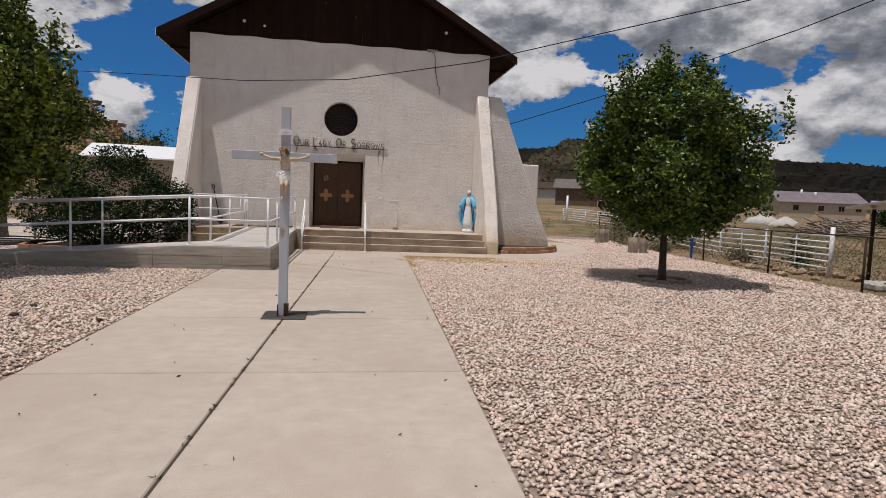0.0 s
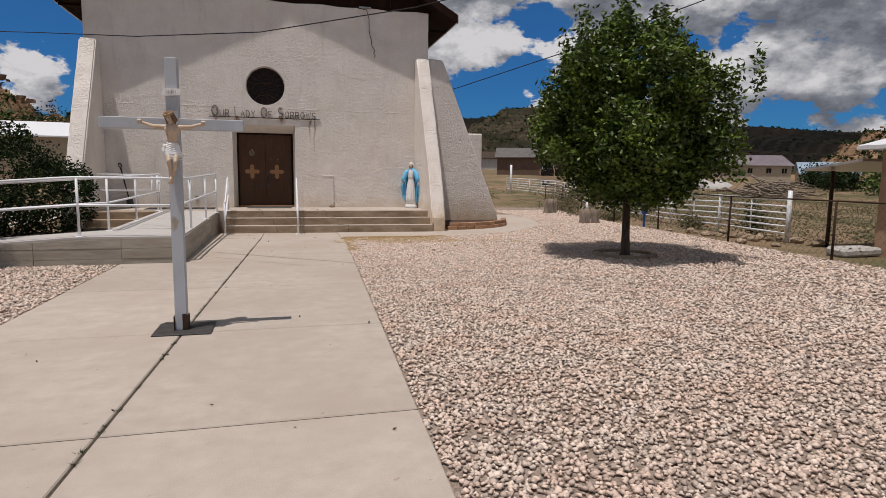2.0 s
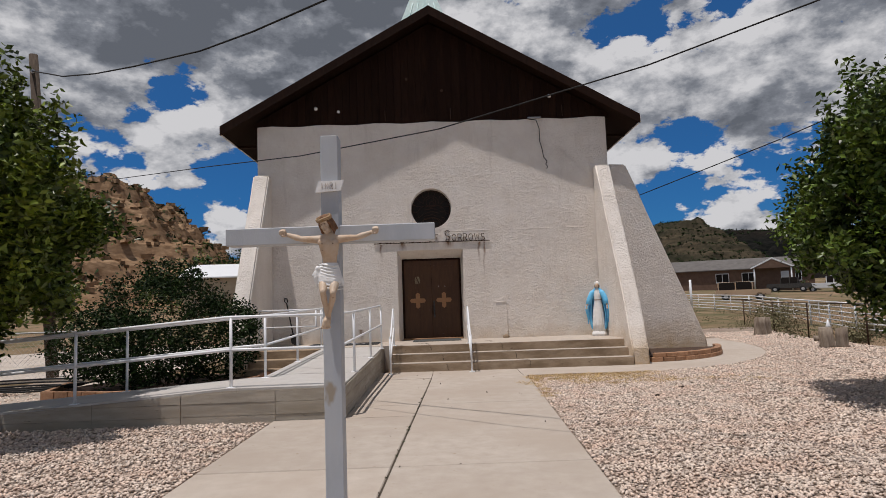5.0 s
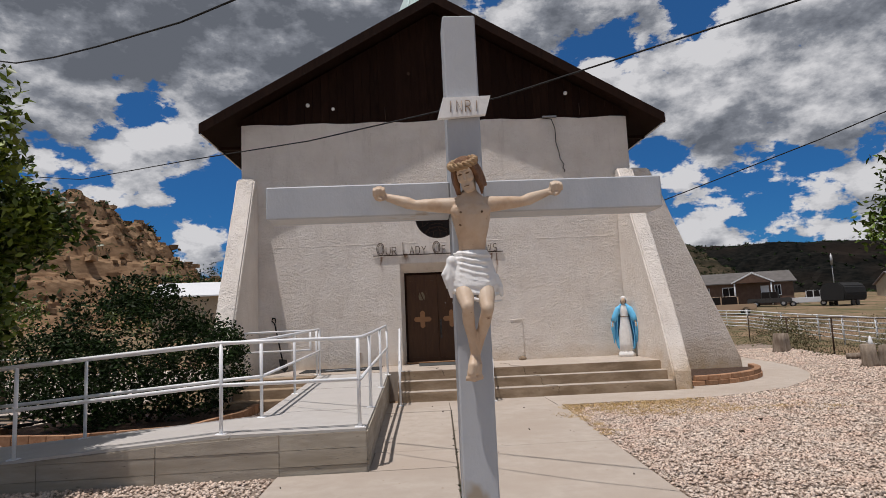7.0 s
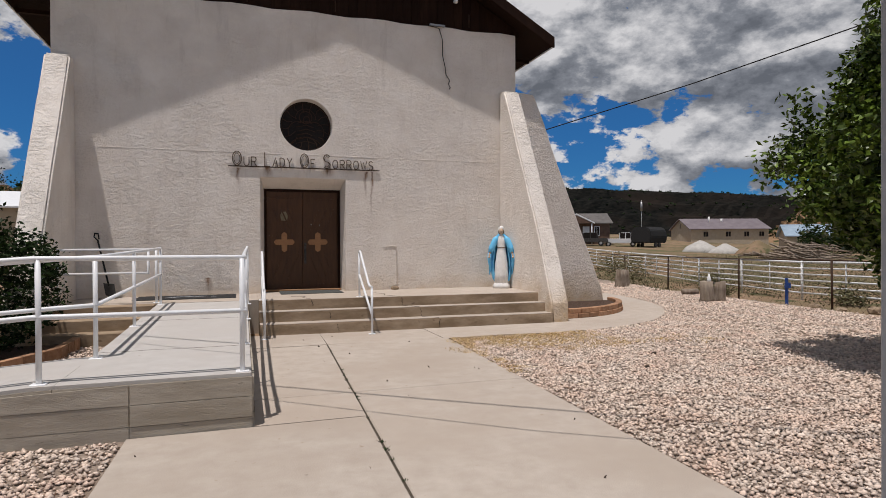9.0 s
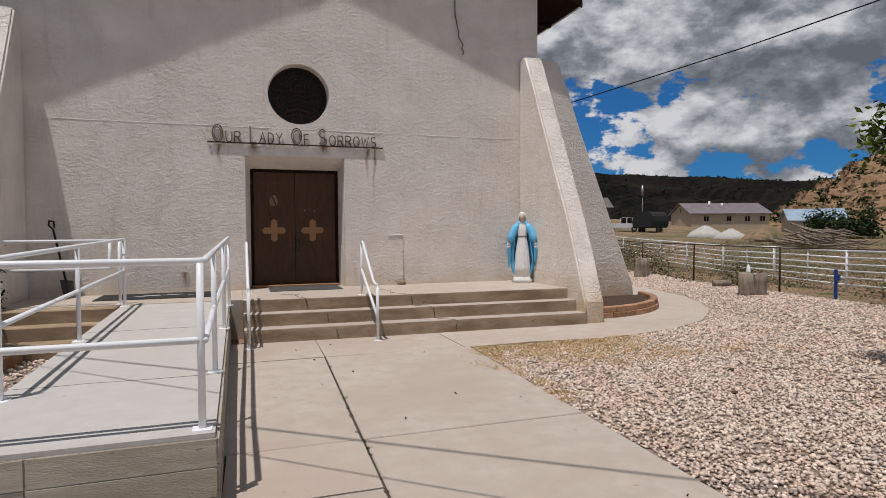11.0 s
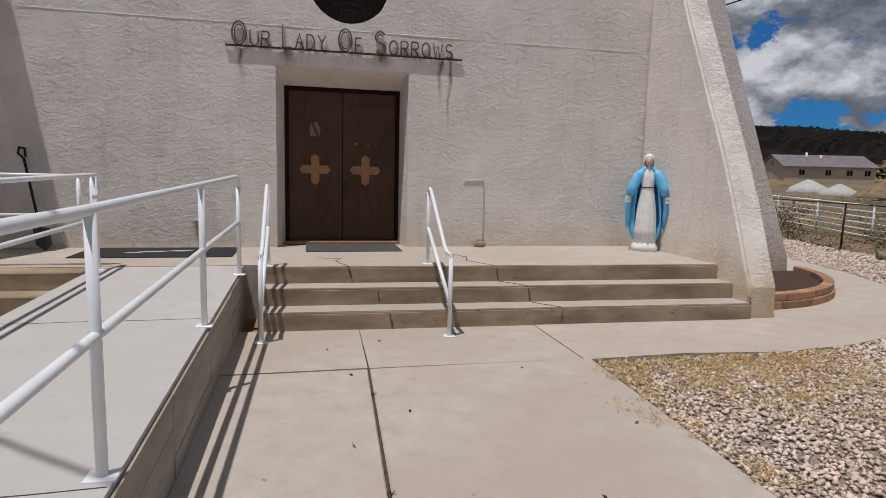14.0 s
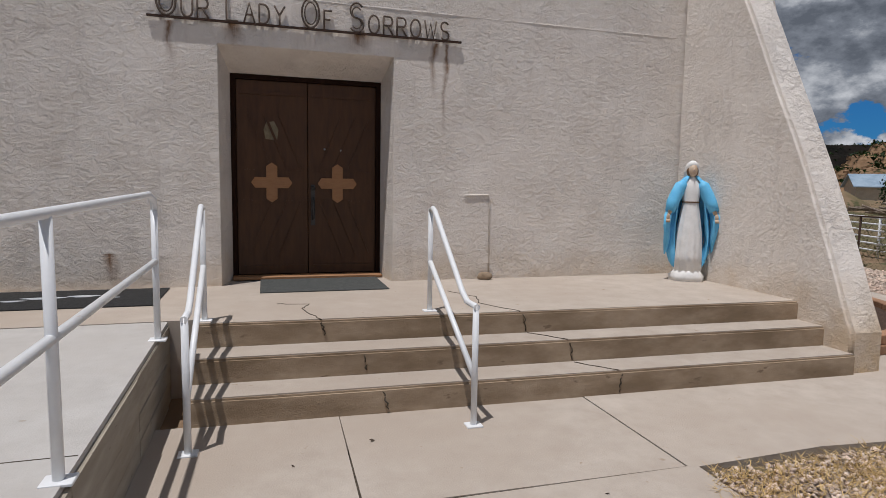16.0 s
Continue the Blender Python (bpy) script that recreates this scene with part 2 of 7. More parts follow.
SIGN_IRON = material("weathered_sign_iron", (0.075, 0.055, 0.042), (0.17, 0.125, 0.095), 18, 0.8, 0.3, 80)
STEEL_DARK = material("dark_steel", (0.045, 0.042, 0.04), (0.09, 0.085, 0.08), 12, 0.6, 0.2, 60, metal=0.4)
BLACK = material("black_rubber", (0.014, 0.014, 0.014), (0.03, 0.03, 0.03), 20, 0.85, 0.3, 90)
GREY_MAT = material("grey_mat", (0.055, 0.058, 0.056), (0.09, 0.093, 0.088), 30, 0.95, 0.5, 160)
BARK = material("bark", (0.045, 0.032, 0.024), (0.10, 0.075, 0.055), 14, 0.95, 0.9, 30, stretch=(1, 1, 0.3))
DEAD_WOOD = material("weathered_wood", (0.20, 0.155, 0.115), (0.36, 0.30, 0.24), 8, 0.95, 0.7, 30, stretch=(2, 2, 0.4), c3=(0.14, 0.10, 0.075), big=3)
LEAF = material("tree_leaf", (0.018, 0.040, 0.005), (0.12, 0.175, 0.018), 2.6, 0.42, 0, island=0.6, spec=0.35)
LEAF_LIGHT = material("tree_leaf_light_tips", (0.022, 0.046, 0.006), (0.17, 0.215, 0.020), 1.7, 0.42, 0, island=0.6, spec=0.35)
BUSH_LEAF = material("shrub_leaf", (0.008, 0.019, 0.004), (0.022, 0.042, 0.009), 2.5, 0.55, 0, island=0.5, spec=0.12)
SAGE = material("sage_leaf", (0.10, 0.098, 0.052), (0.19, 0.175, 0.10), 2, 0.9, 0, island=0.4, spec=0.05)
STRAW = material("dry_grass", (0.42, 0.28, 0.115), (0.58, 0.42, 0.20), 3, 0.9, 0, island=0.3)
BRICK = material("red_tan_brick", (0.30, 0.155, 0.085), (0.42, 0.25, 0.15), 12, 0.9, 0.5, 60, vary=0.25)
CLIFF = material("sandstone_hill", (0.14, 0.080, 0.046), (0.36, 0.24, 0.145), 0.45, 0.97, 1.0, 1.1, c3=(0.25, 0.155, 0.09), big=0.04, stretch=(1, 1, 3.0), spots=(0.28, 0.60, (0.055, 0.06, 0.028)), spec=0.02)
BOULDER = material("hill_rock", (0.15, 0.088, 0.05), (0.38, 0.26, 0.16), 0.5, 0.97, 0.8, 1.5, island=0.45, spec=0.02)
# Woods made near black: the cloud shadow over the mesas is in the colour.
MESA = material("cloud_shaded_wooded_mesa", (0.004, 0.0055, 0.0055), (0.019, 0.018, 0.016), 0.22, 0.98, 0.5, 0.3, c3=(0.024, 0.019, 0.016), big=0.014, stretch=(1, 1, 3.0), spec=0.0)
PLASTER_TAN = material("tan_plaster", (0.40, 0.33, 0.24), (0.48, 0.40, 0.30), 2, 0.9, 0.2, 20)
BROWN_SIDING = material("brown_siding", (0.12, 0.072, 0.05), (0.17, 0.105, 0.075), 2, 0.8, 0.2, 12)
METAL_ROOF = material("purple_brown_metal_roof", (0.14, 0.115, 0.125), (0.20, 0.17, 0.18), 0.8, 0.55, 0.1, 4)
BLUE_ROOF = material("blue_grey_metal_roof", (0.22, 0.30, 0.38), (0.36, 0.45, 0.53), 0.8, 0.45, 0.1, 4, metal=0.2)
TEAL_METAL = material("pale_teal_metal", (0.36, 0.52, 0.50), (0.52, 0.64, 0.62), 3, 0.5, 0.1, 20)
WHITE_HEAP = material("white_aggregate", (0.38, 0.36, 0.33), (0.48, 0.46, 0.43), 3, 0.95, 0.5, 9)
GLASS_DARK = material("dark_leaded_glass", (0.004, 0.004, 0.004), (0.020, 0.013, 0.010), 22, 0.5, 0.4, 30, spec=0.2)
BLUE_PAINT = material("sky_blue_paint", (0.09, 0.42, 0.74), (0.20, 0.58, 0.88), 6, 0.5, 0.2, 30, c3=(0.14, 0.50, 0.80), big=5)
STATUE_WHITE = material("statue_white_paint", (0.72, 0.71, 0.69), (0.83, 0.82, 0.80), 12, 0.55, 0.12, 50)
SKIN = material("painted_plaster_flesh", (0.47, 0.325, 0.215), (0.62, 0.46, 0.325), 14, 0.5, 0.12, 45, c3=(0.55, 0.45, 0.35), big=7, spots=(30, 0.71, (0.26, 0.16, 0.10)))
HAIR = material("painted_plaster_tan", (0.27, 0.165, 0.085), (0.46, 0.32, 0.18), 26, 0.7, 0.4, 60)
HAIR_BROWN = material("painted_plaster_red_brown", (0.10, 0.045, 0.022), (0.25, 0.125, 0.06), 34, 0.6, 0.5, 70)
HAIR_DARK = material("painted_plaster_brown", (0.11, 0.065, 0.035), (0.22, 0.135, 0.08), 40, 0.75, 0.3, 60)
BLUE_STAKE = material("blue_stake_paint", (0.02, 0.06, 0.25), (0.03, 0.09, 0.33), 9, 0.5)
RED_PAINT = material("faded_red_paint", (0.32, 0.05, 0.03), (0.42, 0.09, 0.05), 5, 0.5)
CHAIN = material("galvanised_wire", (0.30, 0.30, 0.30), (0.42, 0.42, 0.42), 9, 0.5, 0, metal=0.6)
RUST_STAIN = material("rust_stain", (0.22, 0.16, 0.12), (0.36, 0.28, 0.22), 20, 0.95)
SILVER = material("bright_metal", (0.5, 0.5, 0.5), (0.62, 0.62, 0.62), 6, 0.35, 0.0, metal=0.8)


# ---- mesh helpers ----
def part(name, bm, mats, parent=None, label="", smooth=False):
    me = bpy.data.meshes.new(name)
    bmesh.ops.recalc_face_normals(bm, faces=bm.faces)
    bm.to_mesh(me)
    bm.free()
    for m in mats if isinstance(mats, (list, tuple)) else [mats]:
        me.materials.append(m)
    if smooth:
        me.polygons.foreach_set("use_smooth", [True] * len(me.polygons))
    return hang(new(name, me), parent, label)


def hang(ob, parent=None, label=""):
    if parent is not None:
        ob.parent = parent
        if parent.type == "EMPTY":
            ob.matrix_parent_inverse = Matrix.Translation(parent.location).inverted()
    if label:
        ob["label"] = label
    return ob


def thing(name, at, label, category, group="", kind=""):
    ob = new(name)
    ob.location = at
    ob.empty_display_size = 0.1
    return tagged(ob, label, category, group, kind)


def quad_mesh(name, verts, faces, mats, parent=None, label="", smooth=False):
    me = bpy.data.meshes.new(name)
    me.from_pydata([tuple(v) for v in verts], [], [tuple(f) for f in faces])
    for m in mats if isinstance(mats, (list, tuple)) else [mats]:
        me.materials.append(m)
    if smooth:
        me.polygons.foreach_set("use_smooth", [True] * len(me.polygons))
    me.update()
    return hang(new(name, me), parent, label)


def box(bm, x0, x1, y0, y1, z0, z1, mat=0, bevel=0.0):
    r = bmesh.ops.create_cube(bm, size=1, matrix=Matrix.Translation(((x0 + x1) / 2, (y0 + y1) / 2, (z0 + z1) / 2)) @ Matrix.Diagonal((x1 - x0, y1 - y0, z1 - z0, 1)))
    fs = {f for v in r["verts"] for f in v.link_faces}
    for f in fs:
        f.material_index = mat
    if bevel:
        es = {e for v in r["verts"] for e in v.link_edges}
        bmesh.ops.bevel(bm, geom=list(es), offset=bevel, segments=1, affect="EDGES", profile=0.5)
    return r["verts"]


def boxed(x0, x1, y0, y1, z0, z1, bevel=0.0):
    bm = bmesh.new()
    box(bm, x0, x1, y0, y1, z0, z1, 0, bevel)
    return bm


def prism(bm, poly, place, depth, mat=0):
    """A polygon (u, v) put into space by place(u, v), pushed out by the vector depth."""
    vs = [bm.verts.new(place(u, v)) for u, v in poly]
    ws = [bm.verts.new(Vector(v.co) + Vector(depth)) for v in vs]
    fs = [bm.faces.new(vs), bm.faces.new(ws[::-1])]
    n = len(vs)
    for i in range(n):
        fs.append(bm.faces.new((vs[i], ws[i], ws[(i + 1) % n], vs[(i + 1) % n])))
    for f in fs:
        f.material_index = mat
    return vs + ws


def tube(bm, pts, r, n=10, mat=0, caps=True):
    """A round bar along points; r is one radius or one for each point."""
    pts = [Vector(p) for p in pts]
    rs = r if isinstance(r, (list, tuple)) else [r] * len(pts)
    rings, side = [], None
    for i, p in enumerate(pts):
        a = (p - pts[i - 1]).normalized() if i else (pts[1] - p).normalized()
        b = (pts[i + 1] - p).normalized() if i + 1 < len(pts) else a
        d = (a + b).normalized() if (a + b).length > 1e-6 else a
        if side is None:
            side = d.orthogonal().normalized()
        side = (side - d * side.dot(d)).normalized()
        up = d.cross(side)
        k = 1 / max(0.5, d.dot(a))
        bend = (b - a)
        ring = []
        for j in range(n):
            w = math.cos(2 * math.pi * j / n) * side + math.sin(2 * math.pi * j / n) * up
            if bend.length > 1e-4:
                e = bend.normalized()
                w = w + e * w.dot(e) * (k - 1)
            ring.append(bm.verts.new(p + w * rs[i]))
        rings.append(ring)
    for r0, r1 in zip(rings, rings[1:]):
        for j in range(n):
            f = bm.faces.new((r0[j], r0[(j + 1) % n], r1[(j + 1) % n], r1[j]))
            f.smooth, f.material_index = True, mat
    if caps:
        for ring in (rings[0][::-1], rings[-1]):
            bm.faces.new(ring).material_index = mat
    return rings


def loft(bm, sections, n=16, mat=0):
    """Stacked ovals: (x, y, z, rx, ry) each, closed at both ends; a sixth value gives the depth of n pleats."""
    rings = []
    for s in sections:
        x, y, z, rx, ry = s[:5]
        pleat, count = (s[5], s[6]) if len(s) > 5 else (0, 1)
        rings.append([bm.verts.new((x + rx * math.cos(a) * (1 + pleat * math.sin(count * a)), y + ry * math.sin(a) * (1 + pleat * math.sin(count * a)), z)) for a in (2 * math.pi * j / n for j in range(n))])
    for r0, r1 in zip(rings, rings[1:]):
        for j in range(n):
            f = bm.faces.new((r0[j], r0[(j + 1) % n], r1[(j + 1) % n], r1[j]))
            f.smooth, f.material_index = True, mat
    for ring in (rings[0][::-1], rings[-1]):
        bm.faces.new(ring).material_index = mat


def ball(bm, at, r, scale=(1, 1, 1), mat=0, seg=12):
    res = bmesh.ops.create_uvsphere(bm, u_segments=seg, v_segments=max(6, seg * 2 // 3), radius=r, matrix=Matrix.Translation(at) @ Matrix.Diagonal((*scale, 1)))
    for f in {f for v in res["verts"] for f in v.link_faces}:
        f.smooth, f.material_index = True, mat
    return res["verts"]


def rough_up(bm, amount, scale, seed=0):
    for v in bm.verts:
        v.co += noise.noise_vector(v.co * scale + Vector((seed, seed * 2, 0))) * amount


def fused(bm, voxel=0.004, rounds=2):
    """The pieces of a bmesh melted into one skin, as modelled plaster is."""
    me = bpy.data.meshes.new("clay")
    bmesh.ops.recalc_face_normals(bm, faces=bm.faces)
    bm.to_mesh(me)
    bm.free()
    ob = bpy.data.objects.new("clay", me)
    scene.collection.objects.link(ob)
    rm = ob.modifiers.new("clay", "REMESH")
    rm.mode, rm.voxel_size, rm.use_smooth_shade = "VOXEL", voxel, True
    sm = ob.modifiers.new("soft", "SMOOTH")
    sm.factor, sm.iterations = 0.5, rounds
    done = ob.evaluated_get(bpy.context.evaluated_depsgraph_get())
    out = bmesh.new()
    out.from_mesh(done.to_mesh())
    done.to_mesh_clear()
    bpy.data.objects.remove(ob)
    bpy.data.meshes.remove(me)
    return out


def gather(groups):
    """Several bmeshes in one, each with its own material slot."""
    out = bmesh.new()
    for i, bm in enumerate(groups):
        me = bpy.data.meshes.new("clay")
        bm.to_mesh(me)
        bm.free()
        k = len(out.faces)
        out.from_mesh(me)
        out.faces.ensure_lookup_table()
        for f in out.faces[k:]:
            f.material_index, f.smooth = i, True
        bpy.data.meshes.remove(me)
    return out

# ---- ground ----
def ground_height(x, y):
    far = max(0.0, math.hypot(x - 2, y - 8) - 24)
    rise = (0.012 + 0.02 * min(1, max(0, (y - x) / 45))) * min(far, 130) * min(1, max(0, (y + 30) / 60))
    soft = min(1, far / 15)
    return -0.06 + rise + soft * 0.35 * noise.noise(Vector((x * 0.06, y * 0.06, 0))) + (0.06 * noise.noise(Vector((x * 0.5, y * 0.5, 3))) - 0.04) * min(1, max(0, (x - 10.6) / 2) + max(0, (-9.6 - x) / 2))


def build_ground():
    n = 110
    line = [math.sinh(5.2 * (2 * i / n - 1)) / math.sinh(5.2) * 2600 for i in range(n + 1)]
    verts = [(x + 3, y + 10, ground_height(x + 3, y + 10)) for y in line for x in line]
    faces = [(j * (n + 1) + i, j * (n + 1) + i + 1, (j + 1) * (n + 1) + i + 1, (j + 1) * (n + 1) + i) for j in range(n) for i in range(n)]
    tagged(quad_mesh("ground", verts, faces, DIRT, smooth=True), "dry tan dirt with sparse weeds reaching the mesas", "ground", kind="structure")


build_ground()


def slab(name, poly, z0, z1, mat, parent=None, label=""):
    bm = bmesh.new()
    prism(bm, poly, lambda u, v: Vector((u, v, z0)), (0, 0, z1 - z0))
    return part(name, bm, mat, parent, label)


gravel_right = slab("gravel_bed_east", [(0.9, -8), (10.6, -8), (10.3, 10), (10.9, 16), (11.6, 23), (13.5, 30), (4, 30), (4, 15.9), (0.9, 15.9)], -0.05, -0.02, GRAVEL_BED)
tagged(gravel_right, "bed of pale pink crushed stone beside the walk", "gravel", kind="structure")
gravel_left = slab("gravel_bed_west", [(-9.5, -8), (-2.3, -8), (-2.3, 12.08), (-2.3, 18), (-9.5, 18)], -0.05, -0.02, GRAVEL_BED)
tagged(gravel_left, "bed of pale pink crushed stone beside the ramp", "gravel", kind="structure")


def in_walk(x, y):
    return left_edge(y) < x < right_edge(y) and y < 17


def left_edge(y):
    return -2.54 + 0.0158 * y if y < 12.16 else -1.40


def right_edge(y):
    return 0.855 + 0.0505 * y


# ---- concrete walk: slabs with open joints ----
walk_path = thing("walkway", (-0.6, 8, 0), "pale tan concrete walk in large jointed slabs, weeds in the joints", "walkway", kind="structure")
JOINTS = [-8.0, -4.5, 0.6, 4.96, 7.27, 9.62, 13.03, 16.1]


def centre_line(y):
    return -0.98 + 0.0445 * y


for y0, y1 in zip(JOINTS, JOINTS[1:]):
    for side in (0, 1):
        bm = bmesh.new()
        g = 0.010
        a, b = (left_edge, lambda y: centre_line(y) - g) if side == 0 else (lambda y: centre_line(y) + g, right_edge)
        hi = min(y1, 12.15) if side == 0 and y0 < 12 < y1 else y1
        pieces = [(y0, y1)] if not (side == 0 and y0 < 12.15 < y1) else [(y0, 12.14)]
        for p, q in pieces:
            prism(bm, [(a(p), p + g), (b(p), p + g), (b(q), q - g), (a(q - 0.02), q - g)], lambda u, v: Vector((u, v, -0.1)), (0, 0, 0.1 + 0.004 * random.random()))
        bmesh.ops.bevel(bm, geom=[e for e in bm.edges if all(v.co.z > -0.05 for v in e.verts)], offset=0.008, segments=1, affect="EDGES")
        part("slab", bm, CONCRETE, walk_path)
        if side == 0 and y0 < 12.15 < y1:
            bm = bmesh.new()
            prism(bm, [(-1.39, 12.15), (centre_line(12.16) - g, 12.15), (centre_line(y1) - g, y1 - g), (-1.37, y1 - g)], lambda u, v: Vector((u, v, -0.1)), (0, 0, 0.101))
            part("slab", bm, CONCRETE, walk_path)
JOINT_FILL = material("dark_joint_fill", (0.045, 0.035, 0.025), (0.10, 0.08, 0.06), 30, 0.95, 0.5, 60)
for y in JOINTS[1:]:
    if y < 12.5:
        part("joint", boxed(left_edge(y), right_edge(y), y - 0.013, y + 0.013, -0.09, -0.006), JOINT_FILL, walk_path)
    else:
        part("joint", boxed(-1.37, right_edge(y), y - 0.008, y + 0.008, -0.09, -0.006), JOINT_FILL, walk_path)
bm = bmesh.new()
prism(bm, [(centre_line(-8) - 0.014, -8), (centre_line(-8) + 0.014, -8), (centre_line(17.3) + 0.012, 17.3), (centre_line(17.3) - 0.012, 17.3)], lambda u, v: Vector((u, v, -0.09)), (0, 0, 0.083))
part("joint", bm, JOINT_FILL, walk_path)
# strip along the steps, and the curved apron round the corner buttress
APRON = [(1.6, 16.06), (2.6, 16.10), (3.6, 16.0), (4.5, 16.12), (5.3, 16.36), (6.2, 16.80), (7.0, 17.5), (7.6, 18.2), (8.1, 19.0), (8.6, 20.2), (8.95, 21.8), (9.2, 24), (7.6, 24), (7.3, 21.8), (7.0, 20.4), (4.6, 20.0), (4.5, 17.35), (1.6, 17.38)]
slab("slab", [(-1.40, 16.11), (-0.27, 16.11), (-0.24, 17.36), (-1.40, 17.36)], -0.1, 0.002, CONCRETE, walk_path)
slab("slab", [(-0.255, 16.11), (1.59, 16.09), (1.59, 17.36), (-0.235, 17.36)], -0.1, 0.0, CONCRETE, walk_path)
slab("slab", APRON, -0.1, 0.003, CONCRETE, walk_path)


def gravel_stones():
    """Angular crushed stones, thick near the walk and thinner away from it."""
    rng = np.random.default_rng(4)
    base = np.array([(1, 0, 0), (-1, 0, 0), (0, 1, 0), (0, -1, 0), (0, 0, 1), (0, 0, -1)], float)
    tri = np.array([(0, 2, 4), (2, 1, 4), (1, 3, 4), (3, 0, 4), (2, 0, 5), (1, 2, 5), (3, 1, 5), (0, 3, 5)])

    def zone(x0, x1, y0, y1, per, size):
        k = int((x1 - x0) * (y1 - y0) * per)
        return np.column_stack([rng.uniform(x0, x1, k), rng.uniform(y0, y1, k), rng.uniform(size * 0.6, size * 1.35, k)])

    def outline(poly, p):
        inside = np.zeros(len(p), bool)
        for (ax, ay), (bx, by) in zip(poly, poly[1:] + poly[:1]):
            cross = ((ay > p[:, 1]) != (by > p[:, 1])) & (p[:, 0] < (bx - ax) * (p[:, 1] - ay) / (by - ay + 1e-12) + ax)
            inside ^= cross
        return inside

    for name, bed, zones in (
        ("gravel_east", [(0.4, -7.5), (10.3, -7.5), (10.3, 10), (10.9, 16), (11.6, 23), (12.6, 27), (9, 27), (9.2, 24)] + APRON[10:1:-1] + [(1.55, 16.03)],
         [(0.85, 4.2, 0.6, 16, 1250, 0.021), (4.2, 7.2, 0.6, 18, 800, 0.024), (7.2, 12.6, 0.6, 27, 400, 0.030), (0.4, 10.3, -7.5, 0.6, 300, 0.030)]),
        ("gravel_west", [(-9.4, -7.5), (-2.68, -7.5), (-2.37, 12.1), (-9.4, 12.1)], [(-5.2, -2.3, 2, 12.1, 850, 0.023), (-9.4, -5.2, 2, 12.1, 430, 0.027), (-9.4, -2.4, -7.5, 2, 300, 0.030)]),
        ("gravel_by_bush", [(-9.4, 13.4), (-2.85, 13.4), (-2.85, 17.2), (-9.4, 17.2)], [(-9.4, -2.85, 13.4, 17.2, 220, 0.030)]),
    ):
        p = np.concatenate([zone(*z) for z in zones])
        p = p[outline(bed, p)]
        if name == "gravel_east":
            p = p[p[:, 0] > 0.867 + 0.0505 * p[:, 1]]
        k = len(p)
        v = base[None] * rng.uniform(0.55, 1.25, (k, 6, 1)) + rng.normal(0, 0.16, (k, 6, 3))
        v[:, :, 2] *= 0.62
        a, t = rng.uniform(0, 6.283, k), rng.normal(0, 0.45, k)
        ca, sa, ct, st = np.cos(a), np.sin(a), np.cos(t), np.sin(t)
        x, y, z = v[..., 0], v[..., 1], v[..., 2]
        x, z = x * ct[:, None] + z * st[:, None], -x * st[:, None] + z * ct[:, None]
        x, y = x * ca[:, None] - y * sa[:, None], x * sa[:, None] + y * ca[:, None]
        v = np.stack([x, y, z], -1) * p[:, 2][:, None, None]
        v += np.column_stack([p[:, 0], p[:, 1], np.full(k, -0.014) + p[:, 2] * rng.uniform(0.1, 0.5, k)])[:, None, :]
        me = bpy.data.meshes.new(name)
        me.vertices.add(k * 6)
        me.vertices.foreach_set("co", v.reshape(-1))
        f = (tri[None] + 6 * np.arange(k)[:, None, None]).reshape(-1)
        me.loops.add(len(f))
        me.loops.foreach_set("vertex_index", f)
        me.polygons.add(len(f) // 3)
        me.polygons.foreach_set("loop_start", np.arange(0, len(f), 3))
        me.polygons.foreach_set("loop_total", np.full(len(f) // 3, 3))
        me.update()
        me.validate()
        me.materials.append(STONE)
        tagged(new(name, me), "pale pink and cream crushed landscaping stone", "gravel", kind="stuff")


gravel_stones()

# ---- church ----
WL, WR, WY, WT = -4.80, 4.60, 19.68, 6.38
DL, DR, DB, DT, DY = -1.04, 0.555, 0.545, 2.715, 20.12
WIN = (-0.19, 4.03, 0.54)


